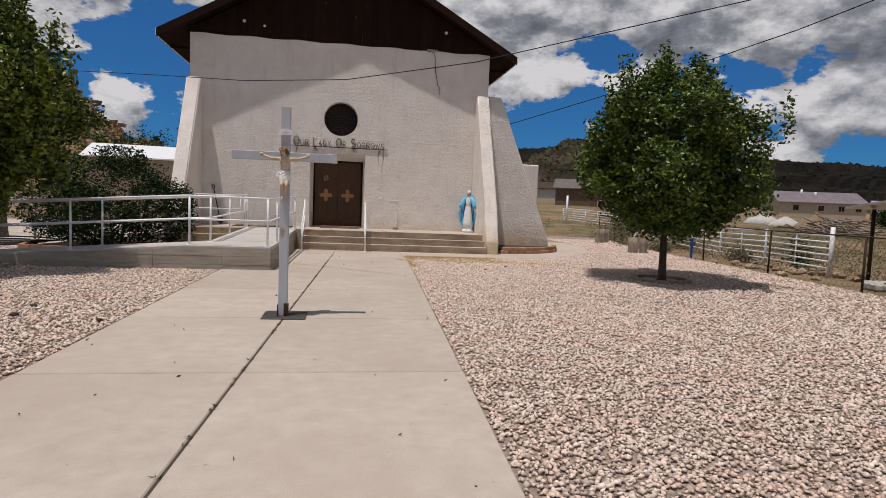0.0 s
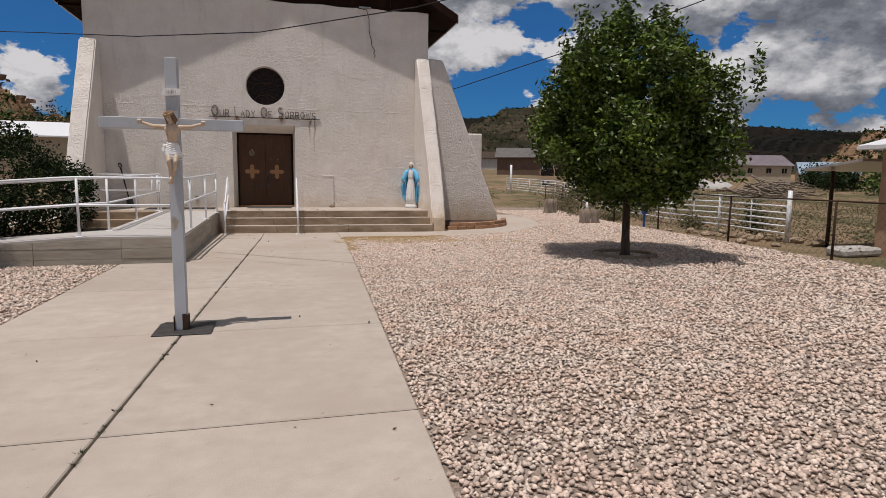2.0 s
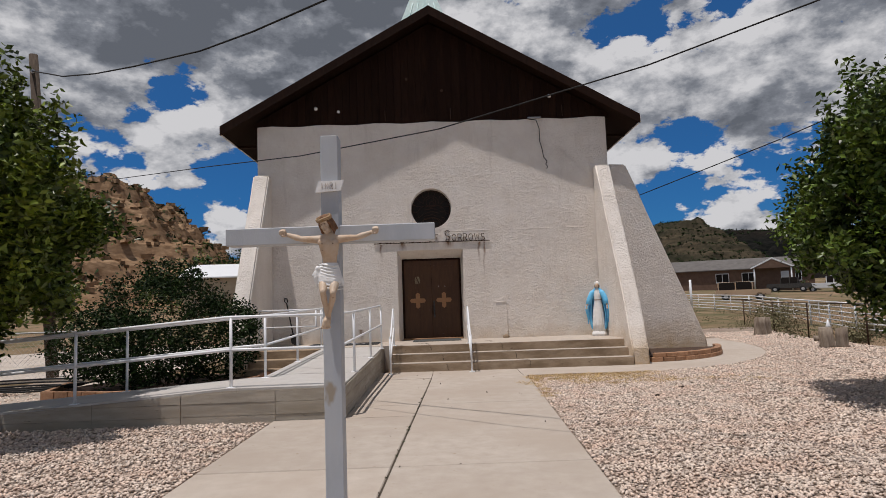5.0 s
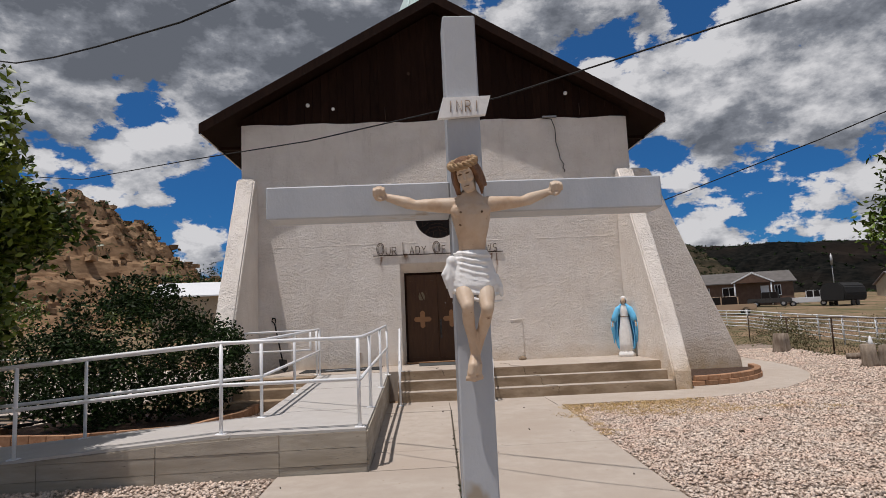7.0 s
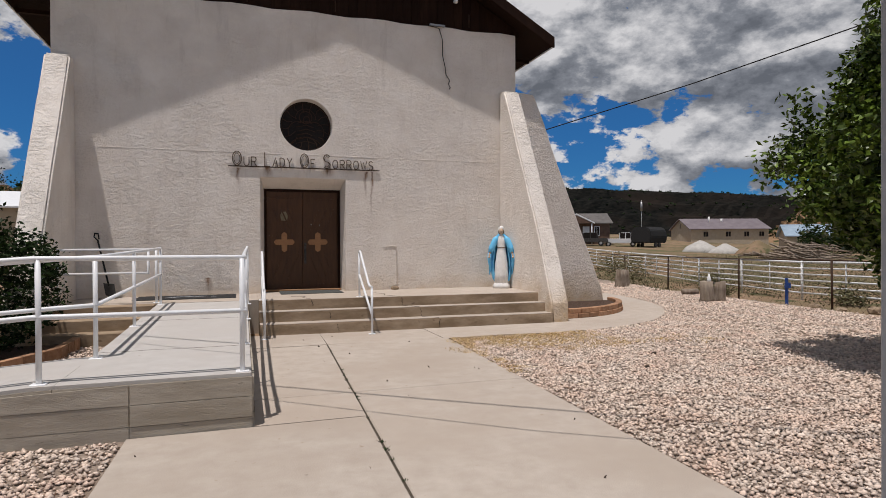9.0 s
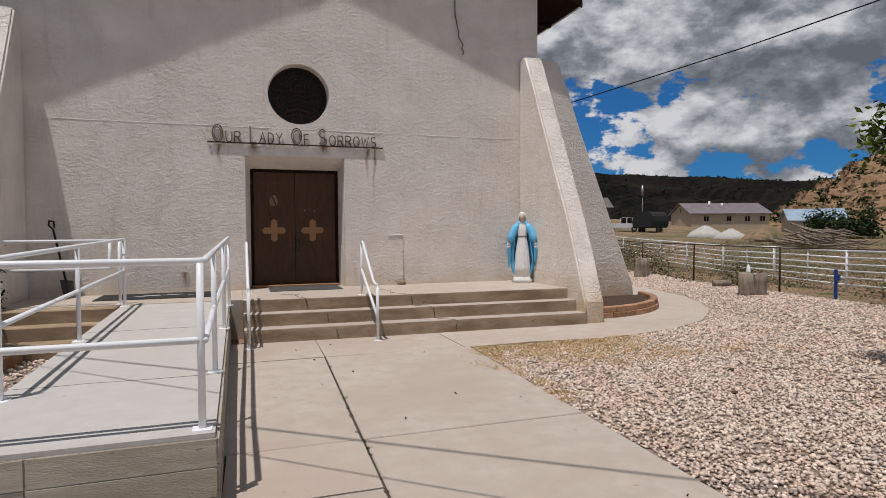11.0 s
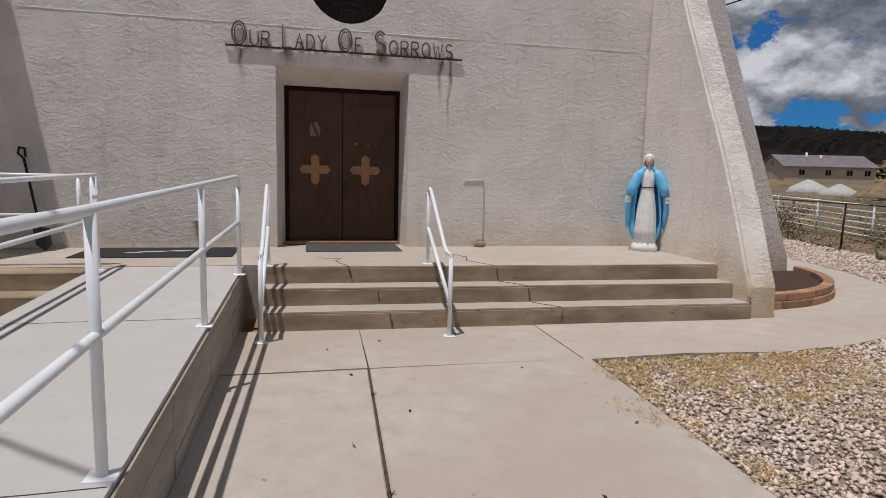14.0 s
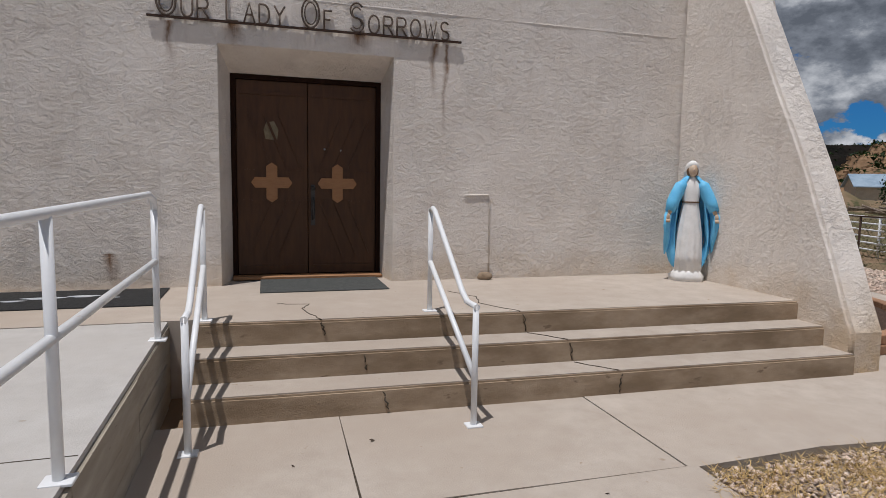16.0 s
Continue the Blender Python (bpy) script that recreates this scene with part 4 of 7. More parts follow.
def pipe(parent, pts, name="rail", r=0.021):
    bm = bmesh.new()
    tube(bm, pts, r, 10)
    return part(name, bm, WHITE_PAINT, parent)


def post(parent, x, y, z0, z1, r=0.021, plate=True):
    bm = bmesh.new()
    tube(bm, [(x, y, z0), (x, y, z1)], r, 10)
    p = part("post", bm, WHITE_PAINT, parent)
    if plate:
        bm = bmesh.new()
        box(bm, x - 0.055, x + 0.055, y - 0.045, y + 0.045, z0 - 0.006, z0 + 0.008, 0, 0.003)
        part("foot_plate", bm, WHITE_PAINT, p, "rust-stained foot plate")
    return p


def rz(y):
    return 0.452 + max(0, y - 13.35) * 0.0168


front = rail_thing("ramp_rail", (-3, 12.17, 0.3), "white painted pipe rail along the outer edge of the ramp")
XR_, YF = -1.46, 12.25


def lz(x):
    return 0.45 - max(0, -3.0 - x) * 0.0705


top_line = [(-8.9, YF, lz(-8.9) + 0.96), (-3.0, YF, 1.415), (XR_ - 0.06, YF, 1.41), (XR_, YF + 0.06, 1.41), (XR_, 13.6, 1.415), (XR_ + 0.06, 17.45, 1.49), (XR_ + 0.06, 17.62, 1.455), (XR_ + 0.06, 17.64, 1.335)]
mid_line = [(-8.9, YF, lz(-8.9) + 0.50), (-3.0, YF, 0.965), (XR_, YF, 0.96), (XR_, 13.6, 0.975), (XR_ + 0.06, 17.60, 1.05)]
pipe(front, top_line)
pipe(front, mid_line)
pipe(front, [(-8.9, YF, lz(-8.9) + 0.96), (-8.9, YF, 0.0)], "post")
for x in (-7.24, -5.1, -2.96):
    post(front, x, YF, lz(x), lz(x) + 0.955 if x < -3 else 1.415)
post(front, XR_ - 0.02, YF, 0.45, 1.40)
for y in (13.68, 15.70, 17.62):
    post(front, XR_ + max(0, y - 13.6) * 0.015, y, rz(y), rz(y) + (0.955 if y < 17 else 0.86))
inner = rail_thing("ramp_rail", (-2.75, 15.5, 0.4), "white painted pipe rail along the inner edge of the ramp")
XI = -2.79
pipe(inner, [(-8.3, 13.30, lz(-8.3) + 0.95), (-3.1, 13.30, 1.39), (XI - 0.05, 13.30, 1.405), (XI, 13.36, 1.407), (XI, 17.95, 1.475), (XI, 18.05, 1.465), (XI, 18.1, 1.365), (XI, 18.06, 1.275), (XI, 17.98, 1.255)])
pipe(inner, [(-8.3, 13.30, lz(-8.3) + 0.5), (-3.1, 13.30, 0.94), (XI, 13.30, 0.955), (XI, 18.0, 1.035)])
for x in (-8.3, -7.0, -4.93):
    post(inner, x, 13.30, lz(x), lz(x) + 0.94)
for y in (13.30, 15.42, 18.0):
    post(inner, XI, y, rz(y), rz(y) + 0.95)
back = rail_thing("porch_rail", (-3.6, 18.2, 0.5), "white painted pipe rail around the side steps")
pipe(back, [(-2.88, 18.2, 1.455), (-4.34, 18.2, 1.455), (-4.36, 18.2, 0.535)])
pipe(back, [(-3.0, 18.2, 1.445), (-3.0, 18.2, 1.055), (-4.34, 18.2, 1.055)])
post(back, -2.88, 18.2, 0.541, 1.455)


def step_rail(x, label):
    t = rail_thing("step_rail", (x, 17.5, 0), label)
    post(t, x, 16.94, 0.004, 0.81)
    post(t, x, 18.08, 0.541, 1.39)
    pipe(t, [(x, 18.08, 1.375), (x, 18.02, 1.395), (x, 17.95, 1.37), (x, 17.22, 0.845), (x, 17.12, 0.80), (x, 16.92, 0.80)])
    pipe(t, [(x, 18.08, 0.955), (x, 16.94, 0.33)])


step_rail(0.60, "white painted pipe handrail on the middle of the steps")
step_rail(-1.15, "white painted pipe handrail beside the ramp wall")

# ---- crucifix ----
CX, CY = -0.677, 7.395
cross_ob = thing("wooden_cross", (CX, CY, 0), "tall weathered white board cross on a steel base plate", "cross")
part("base_plate", boxed(CX - 0.235, CX + 0.285, CY - 0.23, CY + 0.24, 0.003, 0.016, 0.003), STEEL_DARK, cross_ob, "rusty dark steel plate")
bm = bmesh.new()
box(bm, CX - 0.062, CX - 0.056, CY - 0.075, CY + 0.075, 0.016, 0.15)
box(bm, CX + 0.056, CX + 0.062, CY - 0.075, CY + 0.075, 0.016, 0.15)
box(bm, CX + 0.015, CX + 0.056, CY - 0.066, CY - 0.058, 0.016, 0.17)
part("bracket", bm, IRON, cross_ob, "dark steel post bracket")
upright = part("upright", boxed(CX - 0.052, CX + 0.052, CY - 0.058, CY + 0.058, 0.016, 2.53, 0.004), GREY_WHITE, cross_ob)
for s in (-1, 1):
    part("crossbar", boxed(*sorted((CX + s * 0.0525, CX + s * 0.612)), CY - 0.058, CY + 0.058, 1.89, 1.99, 0.004), GREY_WHITE, cross_ob)
bm = bmesh.new()
prism(bm, [(CX - 0.082, 2.185), (CX + 0.068, 2.195), (CX + 0.086, 2.255), (CX - 0.062, 2.252)], lambda u, v: Vector((u, CY - 0.078, v)), (0, 0.018, 0))
plaque = part("title_board", bm, STATUE_WHITE, cross_ob, "small white scroll board lettered INRI")


def strokes(bm, lines, at, w, h, r, n=5):
    """Letter strokes in a unit box, drawn as bars in the x-z plane."""
    for ln in lines:
        tube(bm, [(at[0] + u * w, at[1], at[2] + v * h) for u, v in ln], r, n)


def arc(cx, cy, rx, ry, a0, a1, k=12):
    return [(cx + rx * math.cos(radians(a0 + (a1 - a0) * i / k)), cy + ry * math.sin(radians(a0 + (a1 - a0) * i / k))) for i in range(k + 1)]


BOW = [(0, 0.5), (0.6, 0.5)] + arc(0.6, 0.75, 0.35, 0.25, -90, 90, 8) + [(0, 1)]
GLYPH = {
    "O": [arc(0.5, 0.5, 0.48, 0.5, 90, 450, 20)],
    "U": [[(0, 1), (0, 0.35)] + arc(0.5, 0.35, 0.5, 0.35, 180, 360, 8) + [(1, 1)]],
    "R": [[(0, 0), (0, 1)], BOW, [(0.45, 0.5), (1, 0)]],
    "L": [[(0, 1), (0, 0), (0.9, 0)]],
    "A": [[(0, 0), (0.5, 1), (1, 0)], [(0.2, 0.4), (0.8, 0.4)]],
    "D": [[(0, 0), (0, 1)], [(0, 1), (0.4, 1)] + arc(0.4, 0.5, 0.55, 0.5, 90, -90, 10) + [(0, 0)]],
    "Y": [[(0, 1), (0.5, 0.5), (1, 1)], [(0.5, 0.5), (0.5, 0)]],
    "F": [[(0, 0), (0, 1), (0.9, 1)], [(0, 0.52), (0.7, 0.52)]],
    "S": [arc(0.5, 0.74, 0.42, 0.26, 30, 270, 10) + arc(0.5, 0.24, 0.45, 0.24, 90, -150, 10)],
    "W": [[(0, 1), (0.25, 0), (0.5, 0.85), (0.75, 0), (1, 1)]],
    "I": [[(0.5, 0), (0.5, 1)]],
    "N": [[(0, 0), (0, 1), (1, 0), (1, 1)]],
}
for k, ch in enumerate("INRI"):
    bm = bmesh.new()
    strokes(bm, GLYPH[ch], (CX - 0.048 + 0.027 * k, CY - 0.080, 2.204), 0.016, 0.036, 0.0016, 4)
    part("letter", bm, RUST_STAIN, plaque)


def crucified_figure():
    """The painted plaster figure as one mesh."""
    y = CY - 0.10
    skin, cloth, hair, dark, crown = bmesh.new(), bmesh.new(), bmesh.new(), bmesh.new(), bmesh.new()

    def P(x, dy, z):
        return Vector((CX + x, y + dy, z))

    def oval(x, dy, z, rx, ry, *more):
        return (CX + x, y + dy, z, rx, ry, *more)
    # torso from the hips to the neck, belly drawn in under the ribs
    loft(skin, [oval(-0.002, 0, 1.68, 0.047, 0.034), oval(-0.001, -0.004, 1.735, 0.046, 0.034), oval(0.002, -0.004, 1.772, 0.040, 0.029), oval(0.003, -0.009, 1.80, 0.042, 0.032), oval(0.003, -0.015, 1.835, 0.051, 0.038), oval(0.002, -0.017, 1.868, 0.058, 0.041), oval(0.001, -0.013, 1.90, 0.060, 0.037), oval(0.001, -0.006, 1.928, 0.044, 0.028), oval(0.002, -0.010, 1.948, 0.021, 0.021), oval(0.003, -0.024, 1.985, 0.018, 0.019)], 24)
    tube(skin, [P(-0.036, -0.029, 1.812), P(-0.020, -0.041, 1.826), P(0.003, -0.047, 1.842), P(0.026, -0.041, 1.826), P(0.042, -0.029, 1.812)], [0.004, 0.006, 0.004, 0.006, 0.004], 6)
    for s in (-1, 1):
        ball(skin, P(s * 0.028, -0.040, 1.882), 0.030, (1.1, 0.5, 0.72))
        sh, el, wr = P(s * 0.060, -0.010, 1.905), P(s * 0.160, 0.0, 1.912), P(s * 0.247, 0.02, 1.943)
        tube(skin, [P(s * 0.03, -0.01, 1.905), sh, sh.lerp(el, 0.4), sh.lerp(el, 0.75), el, el.lerp(wr, 0.3), el.lerp(wr, 0.7), wr], [0.024, 0.0245, 0.0215, 0.0185, 0.0155, 0.0185, 0.0145, 0.0115], 12)
        ball(skin, sh.lerp(el, 0.42) + Vector((0, -0.004, 0.006)), 0.018, (1.7, 0.9, 0.8))
        ball(skin, wr + Vector((s * 0.020, -0.008, 0.005)), 0.0185, (1.05, 0.75, 1.05))
        for q in range(4):
            f0 = wr + Vector((s * (0.007 + 0.0095 * q), -0.014, 0.023 - 0.0035 * abs(q - 1.4)))
            tube(skin, [f0 + Vector((0, 0.014, -0.008)), f0 + Vector((0, 0, 0.006)), f0 + Vector((0, -0.013, -0.004)), f0 + Vector((0, -0.009, -0.019))], 0.0052, 6)
        tube(skin, [wr + Vector((s * 0.004, -0.010, -0.006)), wr + Vector((s * 0.014, -0.024, -0.012)), wr + Vector((s * 0.026, -0.026, -0.008))], [0.006, 0.006, 0.004], 6)
    # face: skull, jaw, nose, brow, cheeks, lidded eyes, short beard
    face = bmesh.new()
    ball(face, P(0.004, -0.052, 1.994), 0.0285, (0.88, 0.95, 1.15), 0, 20)
    ball(face, P(0.004, -0.062, 1.966), 0.0195, (0.98, 0.85, 1.25), 0, 16)
    tube(face, [P(0.004, -0.079, 2.006), P(0.004, -0.0865, 1.986), P(0.004, -0.081, 1.981)], [0.003, 0.0055, 0.0045], 8)
    ball(face, P(0.004, -0.071, 1.952), 0.0105, (1.1, 0.8, 0.9), 0, 12)
    tube(face, [P(-0.004, -0.079, 1.966), P(0.004, -0.0805, 1.967), P(0.012, -0.079, 1.966)], [0.0025, 0.003, 0.0025], 8)
    tube(face, [P(0.003, -0.03, 1.95), P(0.004, -0.045, 1.975)], [0.020, 0.018], 12)
    for s in (-1, 1):
        ball(face, P(0.004 + s * 0.0135, -0.070, 1.984), 0.0095, (1, 0.8, 0.9), 0, 10)
        tube(face, [P(0.004 + s * 0.004, -0.080, 2.006), P(0.004 + s * 0.012, -0.0795, 2.0085), P(0.004 + s * 0.020, -0.072, 2.005)], 0.003, 6)
        ball(dark, P(0.004 + s * 0.0105, -0.0765, 2.0005), 0.0046, (1.3, 0.55, 0.5), 0, 8)
    tube(dark, [P(-0.003, -0.0815, 1.9655), P(0.004, -0.083, 1.966), P(0.011, -0.0815, 1.9655)], 0.0012, 5)
    nipples = bmesh.new()
    for s in (-1, 1):
        ball(nipples, P(s * 0.031, -0.0555, 1.876), 0.0035, (1, 0.6, 1), 0, 8)
    ball(nipples, P(-0.006, -0.068, 1.436), 0.004, (1, 0.7, 1), 0, 8)
    tube(nipples, [P(-0.036, -0.042, 1.842), P(-0.030, -0.045, 1.838)], 0.0025, 6)
    ball(nipples, P(0.002, -0.034, 1.785), 0.004, (1, 0.6, 1.2), 0, 8)
    # hair behind the face, falling in locks on the shoulders
    ball(hair, P(0.004, -0.034, 2.012), 0.0345, (0.96, 0.98, 1.06), 0, 16)
    for s in (-1, 1):
        for q in range(5):
            a = 0.009 * q
            low = 1.925 + 0.006 * q + (0.014 if s < 0 else 0)
            tube(hair, [P(0.004 + s * (0.024 + a * 0.3), -0.058 + a, 2.020), P(0.004 + s * (0.030 + a * 0.25), -0.055 + a, 1.996), P(0.004 + s * (0.031 + a * 0.3), -0.050 + a, 1.972), P(0.004 + s * (0.035 + a * 0.2), -0.043 + a, 1.948), P(0.004 + s * (0.030 + a * 0.2), -0.036 + a, low)], [0.006, 0.0085, 0.0085, 0.0075, 0.003], 7)
    # thick plaited crown
    for k in range(3):
        ring = [P(0.004 + (0.0395 + 0.003 * math.sin(6 * a + k * 2.09)) * math.cos(a), -0.038 + (0.043 + 0.003 * math.sin(6 * a + k * 2.09)) * math.sin(a), 2.028 + 0.007 * math.cos(6 * a + k * 2.09) + 0.004 * math.sin(a)) for a in (2 * math.pi * i / 36 for i in range(37))]
        tube(crown, ring, 0.0056, 6)
    for k in range(9):
        a = k * 0.71
        d = Vector((math.cos(a), math.sin(a), 0.5 * math.sin(k * 2.3)))
        c = P(0.004 + 0.037 * math.cos(a), -0.038 + 0.041 * math.sin(a), 2.033)
        tube(crown, [c, c + d * 0.012], [0.0035, 0.0012], 5)
    # loincloth: a wide wrap with slanting swags, a knot at one hip and hanging ends
    loft(cloth, [oval(0.002, -0.016, 1.640, 0.060, 0.042), oval(0.0, -0.014, 1.662, 0.072, 0.050), oval(-0.002, -0.010, 1.69, 0.073, 0.049), oval(-0.002, -0.007, 1.72, 0.066, 0.045), oval(0.0, -0.005, 1.75, 0.054, 0.039), oval(0.001, -0.004, 1.768, 0.046, 0.034)], 32)
    for k in range(8):
        z0 = 1.764 - 0.014 * k
        w = 0.050 + 0.0035 * k
        sag = 0.012 + 0.0045 * k
        tube(cloth, [P(-w - 0.006, -0.012, z0 - 0.004), P(-w * 0.6, -0.044 - 0.001 * k, z0 - sag * 0.5), P(-0.002, -0.053 - 0.001 * k, z0 - sag), P(w * 0.6, -0.048 - 0.001 * k, z0 - sag * 1.25), P(w + 0.006, -0.015, z0 - sag * 1.1)], [0.003, 0.0058, 0.0065, 0.0058, 0.003], 6)
    ball(cloth, P(-0.062, -0.030, 1.735), 0.017, (1, 0.9, 1.1))
    for dx, dz, r in ((0, -0.105, 0.012), (0.014, -0.085, 0.010), (-0.012, -0.075, 0.009)):
        tube(cloth, [P(-0.064 + dx * 0.3, -0.032, 1.735), P(-0.074 + dx, -0.036, 1.735 + dz * 0.5), P(-0.066 + dx, -0.030, 1.735 + dz)], [r * 0.8, r, r * 0.4], 8)
    tube(cloth, [P(0.060, -0.020, 1.69), P(0.076, -0.022, 1.655), P(0.082, -0.018, 1.628)], [0.014, 0.012, 0.004], 8)
    # bent legs, knees forward, feet one over the other
    for s, ax, kz in ((-1, -0.010, 1.602), (1, -0.004, 1.594)):
        hip, knee, ank = P(s * 0.031, -0.016, 1.668), P(s * 0.028 + 0.002, -0.080, kz), P(ax, -0.032 - (0.017 if s < 0 else 0), 1.462)
        tube(skin, [hip, hip.lerp(knee, 0.5), knee], [0.029, 0.0265, 0.0185], 12)
        ball(skin, knee + Vector((0, -0.002, 0)), 0.0185, (0.95, 0.9, 1.1))
        tube(skin, [knee, knee.lerp(ank, 0.28) + Vector((s * 0.002, 0.012, 0)), knee.lerp(ank, 0.62) + Vector((0, 0.006, 0)), ank], [0.017, 0.018, 0.0135, 0.0105], 12)
        toe = ank + Vector((-0.008 + 0.007 * s, -0.022, -0.050))
        tube(skin, [ank + Vector((0, 0.006, 0.004)), ank.lerp(toe, 0.5) + Vector((0, -0.008, 0)), toe], [0.0125, 0.0155, 0.0125], 10)
        for q in range(5):
            ball(skin, toe + Vector((0.0062 * (q - 2), -0.003, -0.010 - 0.001 * (2 - q) * s)), 0.0055, (0.85, 1, 1.5), 0, 8)
    groups = [fused(skin, 0.0032, 3), fused(cloth, 0.003, 2), fused(face, 0.0016, 2), fused(hair, 0.0020, 1), dark, crown, nipples]
    bow = Matrix.Rotation(radians(-11), 3, "Y") @ Matrix.Rotation(radians(-16), 3, "Z") @ Matrix.Rotation(radians(18), 3, "X")
    for g in groups[2:6]:
        bmesh.ops.rotate(g, verts=g.verts, cent=P(0.003, -0.020, 1.955), matrix=bow)
        bmesh.ops.translate(g, verts=g.verts, vec=(0, 0.004, 0.006))
    ob = part("crucifix_figure", gather(groups), [SKIN, STATUE_WHITE, SKIN, HAIR_BROWN, HAIR_DARK, HAIR, HAIR_DARK])
    tagged(ob, "painted plaster crucified figure with white loincloth fixed to the cross", "statue")


crucified_figure()


def mary_statue():
    """A robed plaster figure with spread arms, as one mesh."""
    bm = bmesh.new()
    X, Y, Z = 3.98, 19.14, 0.541
    W, B, S, H = 0, 1, 2, 3
    # rocky cloud base
    loft(bm, [(X, Y, Z, 0.19, 0.16, 0.05, 5), (X, Y, Z + 0.06, 0.19, 0.16, 0.08, 7), (X, Y, Z + 0.12, 0.15, 0.13, 0.06, 6), (X, Y, Z + 0.16, 0.10, 0.09, 0.05, 5)], 30, W)
    # white gown, pleated
    loft(bm, [(X, Y - 0.01, Z + 0.12, 0.150, 0.125, 0.08, 13), (X, Y - 0.01, Z + 0.30, 0.148, 0.125, 0.08, 13), (X, Y - 0.01, Z + 0.55, 0.135, 0.118, 0.07, 13), (X, Y, Z + 0.78, 0.105, 0.095, 0.045, 11), (X, Y, Z + 0.90, 0.085, 0.08, 0.02, 11), (X, Y, Z + 1.0, 0.10, 0.085), (X, Y, Z + 1.10, 0.105, 0.08), (X, Y, Z + 1.16, 0.06, 0.055), (X, Y, Z + 1.20, 0.04, 0.04)], 44, W)
    tube(bm, [(X + 0.088 * math.cos(a), Y + 0.083 * math.sin(a), Z + 0.905) for a in (2 * math.pi * i / 20 for i in range(21))], 0.009, 6, H)
    # blue mantle: a shell round the back and sides, open in front
    rows = [(0.15, 0.150, 0.11, 1.02), (0.21, 0.185, 0.125, 1.0), (0.32, 0.215, 0.14, 0.98), (0.45, 0.225, 0.15, 0.98), (0.58, 0.215, 0.15, 0.98), (0.70, 0.200, 0.15, 0.96), (0.82, 0.185, 0.145, 0.92), (0.93, 0.172, 0.135, 0.84), (1.03, 0.160, 0.125, 0.76), (1.11, 0.140, 0.11, 0.66), (1.17, 0.095, 0.085, 0.55), (1.205, 0.06, 0.06, 0.5)]
    rings = []
    n = 64
    for z, rx, ry, gap in rows:
        ring = []
        for j in range(n + 1):
            a = -math.pi / 2 + gap + (2 * math.pi - 2 * gap) * j / n
            w = 1 + 0.09 * math.sin(11 * a + z * 4) + 0.03 * math.sin(19 * a - z * 9)
            ring.append((X + rx * w * math.cos(a), Y + 0.015 + ry * w * math.sin(a), Z + z))
        rings.append(ring)
    outer = [[bm.verts.new(p) for p in r] for r in rings]
    inner_r = [[bm.verts.new((X + (p[0] - X) * 0.93, Y + 0.015 + (p[1] - Y - 0.015) * 0.93, p[2])) for p in r] for r in rings]
    for g in (outer, inner_r):
        for r0, r1 in zip(g, g[1:]):
            for j in range(n):
                f = bm.faces.new((r0[j], r0[j + 1], r1[j + 1], r1[j]))
                f.smooth, f.material_index = True, B
    for j in (0, n):
        for i in range(len(rows) - 1):
            bm.faces.new((outer[i][j], outer[i + 1][j], inner_r[i + 1][j], inner_r[i][j])).material_index = B
    for i in (0, len(rows) - 1):
        for j in range(n):
            bm.faces.new((outer[i][j], outer[i][j + 1], inner_r[i][j + 1], inner_r[i][j])).material_index = B
    # sleeves falling from the arms, with hands turned out
    for s in (-1, 1):
        sh, el, ha = Vector((X + s * 0.125, Y - 0.02, Z + 1.08)), Vector((X + s * 0.205, Y - 0.05, Z + 0.90)), Vector((X + s * 0.25, Y - 0.12, Z + 0.765))
        tube(bm, [sh + Vector((-s * 0.05, 0, 0.04)), sh, sh.lerp(el, 0.5), el, el.lerp(ha, 0.75)], [0.05, 0.066, 0.070, 0.068, 0.052], 14, B)
        # the mantle's edge hanging from the forearm in folds, ending in a point
        for q in range(5):
            k = q / 4
            top = el.lerp(ha, 0.15 + 0.75 * k) + Vector((s * 0.012, 0.01, -0.02))
            end = Vector((top.x + s * (0.035 - 0.05 * k), top.y + 0.03, Z + 0.30 + 0.10 * k + 0.05 * (q % 2)))
            tube(bm, [top, top.lerp(end, 0.35) + Vector((s * 0.014, -0.004, 0)), top.lerp(end, 0.75), end], [0.040, 0.036, 0.030, 0.009], 9, B)
        tube(bm, [el.lerp(ha, 0.5), ha], [0.026, 0.022], 8, S)
        ball(bm, ha + Vector((s * 0.008, -0.012, -0.03)), 0.030, (0.75, 0.6, 1.3), S)
        for q in range(4):
            f0 = ha + Vector((s * 0.008 + 0.011 * (q - 1.5), -0.02, -0.055))
            tube(bm, [f0, f0 + Vector((s * 0.006, -0.012, -0.035))], [0.0075, 0.005], 6, S)
    # head under a white veil
    ball(bm, (X, Y - 0.034, Z + 1.262), 0.060, (0.84, 0.92, 1.2), S)
    ball(bm, (X, Y - 0.008, Z + 1.255), 0.067, (0.98, 0.86, 1.18), H)
    loft(bm, [(X, Y + 0.035, Z + 1.18, 0.088, 0.055), (X, Y + 0.03, Z + 1.26, 0.080, 0.062), (X, Y + 0.016, Z + 1.315, 0.073, 0.074), (X, Y + 0.004, Z + 1.345, 0.058, 0.066), (X, Y + 0.006, Z + 1.375, 0.02, 0.02)], 20, W)
    tube(bm, [(X, Y - 0.084, Z + 1.282), (X, Y - 0.096, Z + 1.260), (X, Y - 0.086, Z + 1.255)], [0.006, 0.010, 0.007], 6, S)
    bmesh.ops.rotate(bm, verts=bm.verts, cent=(X, Y, 0), matrix=Matrix.Rotation(radians(-27), 3, "Z"))
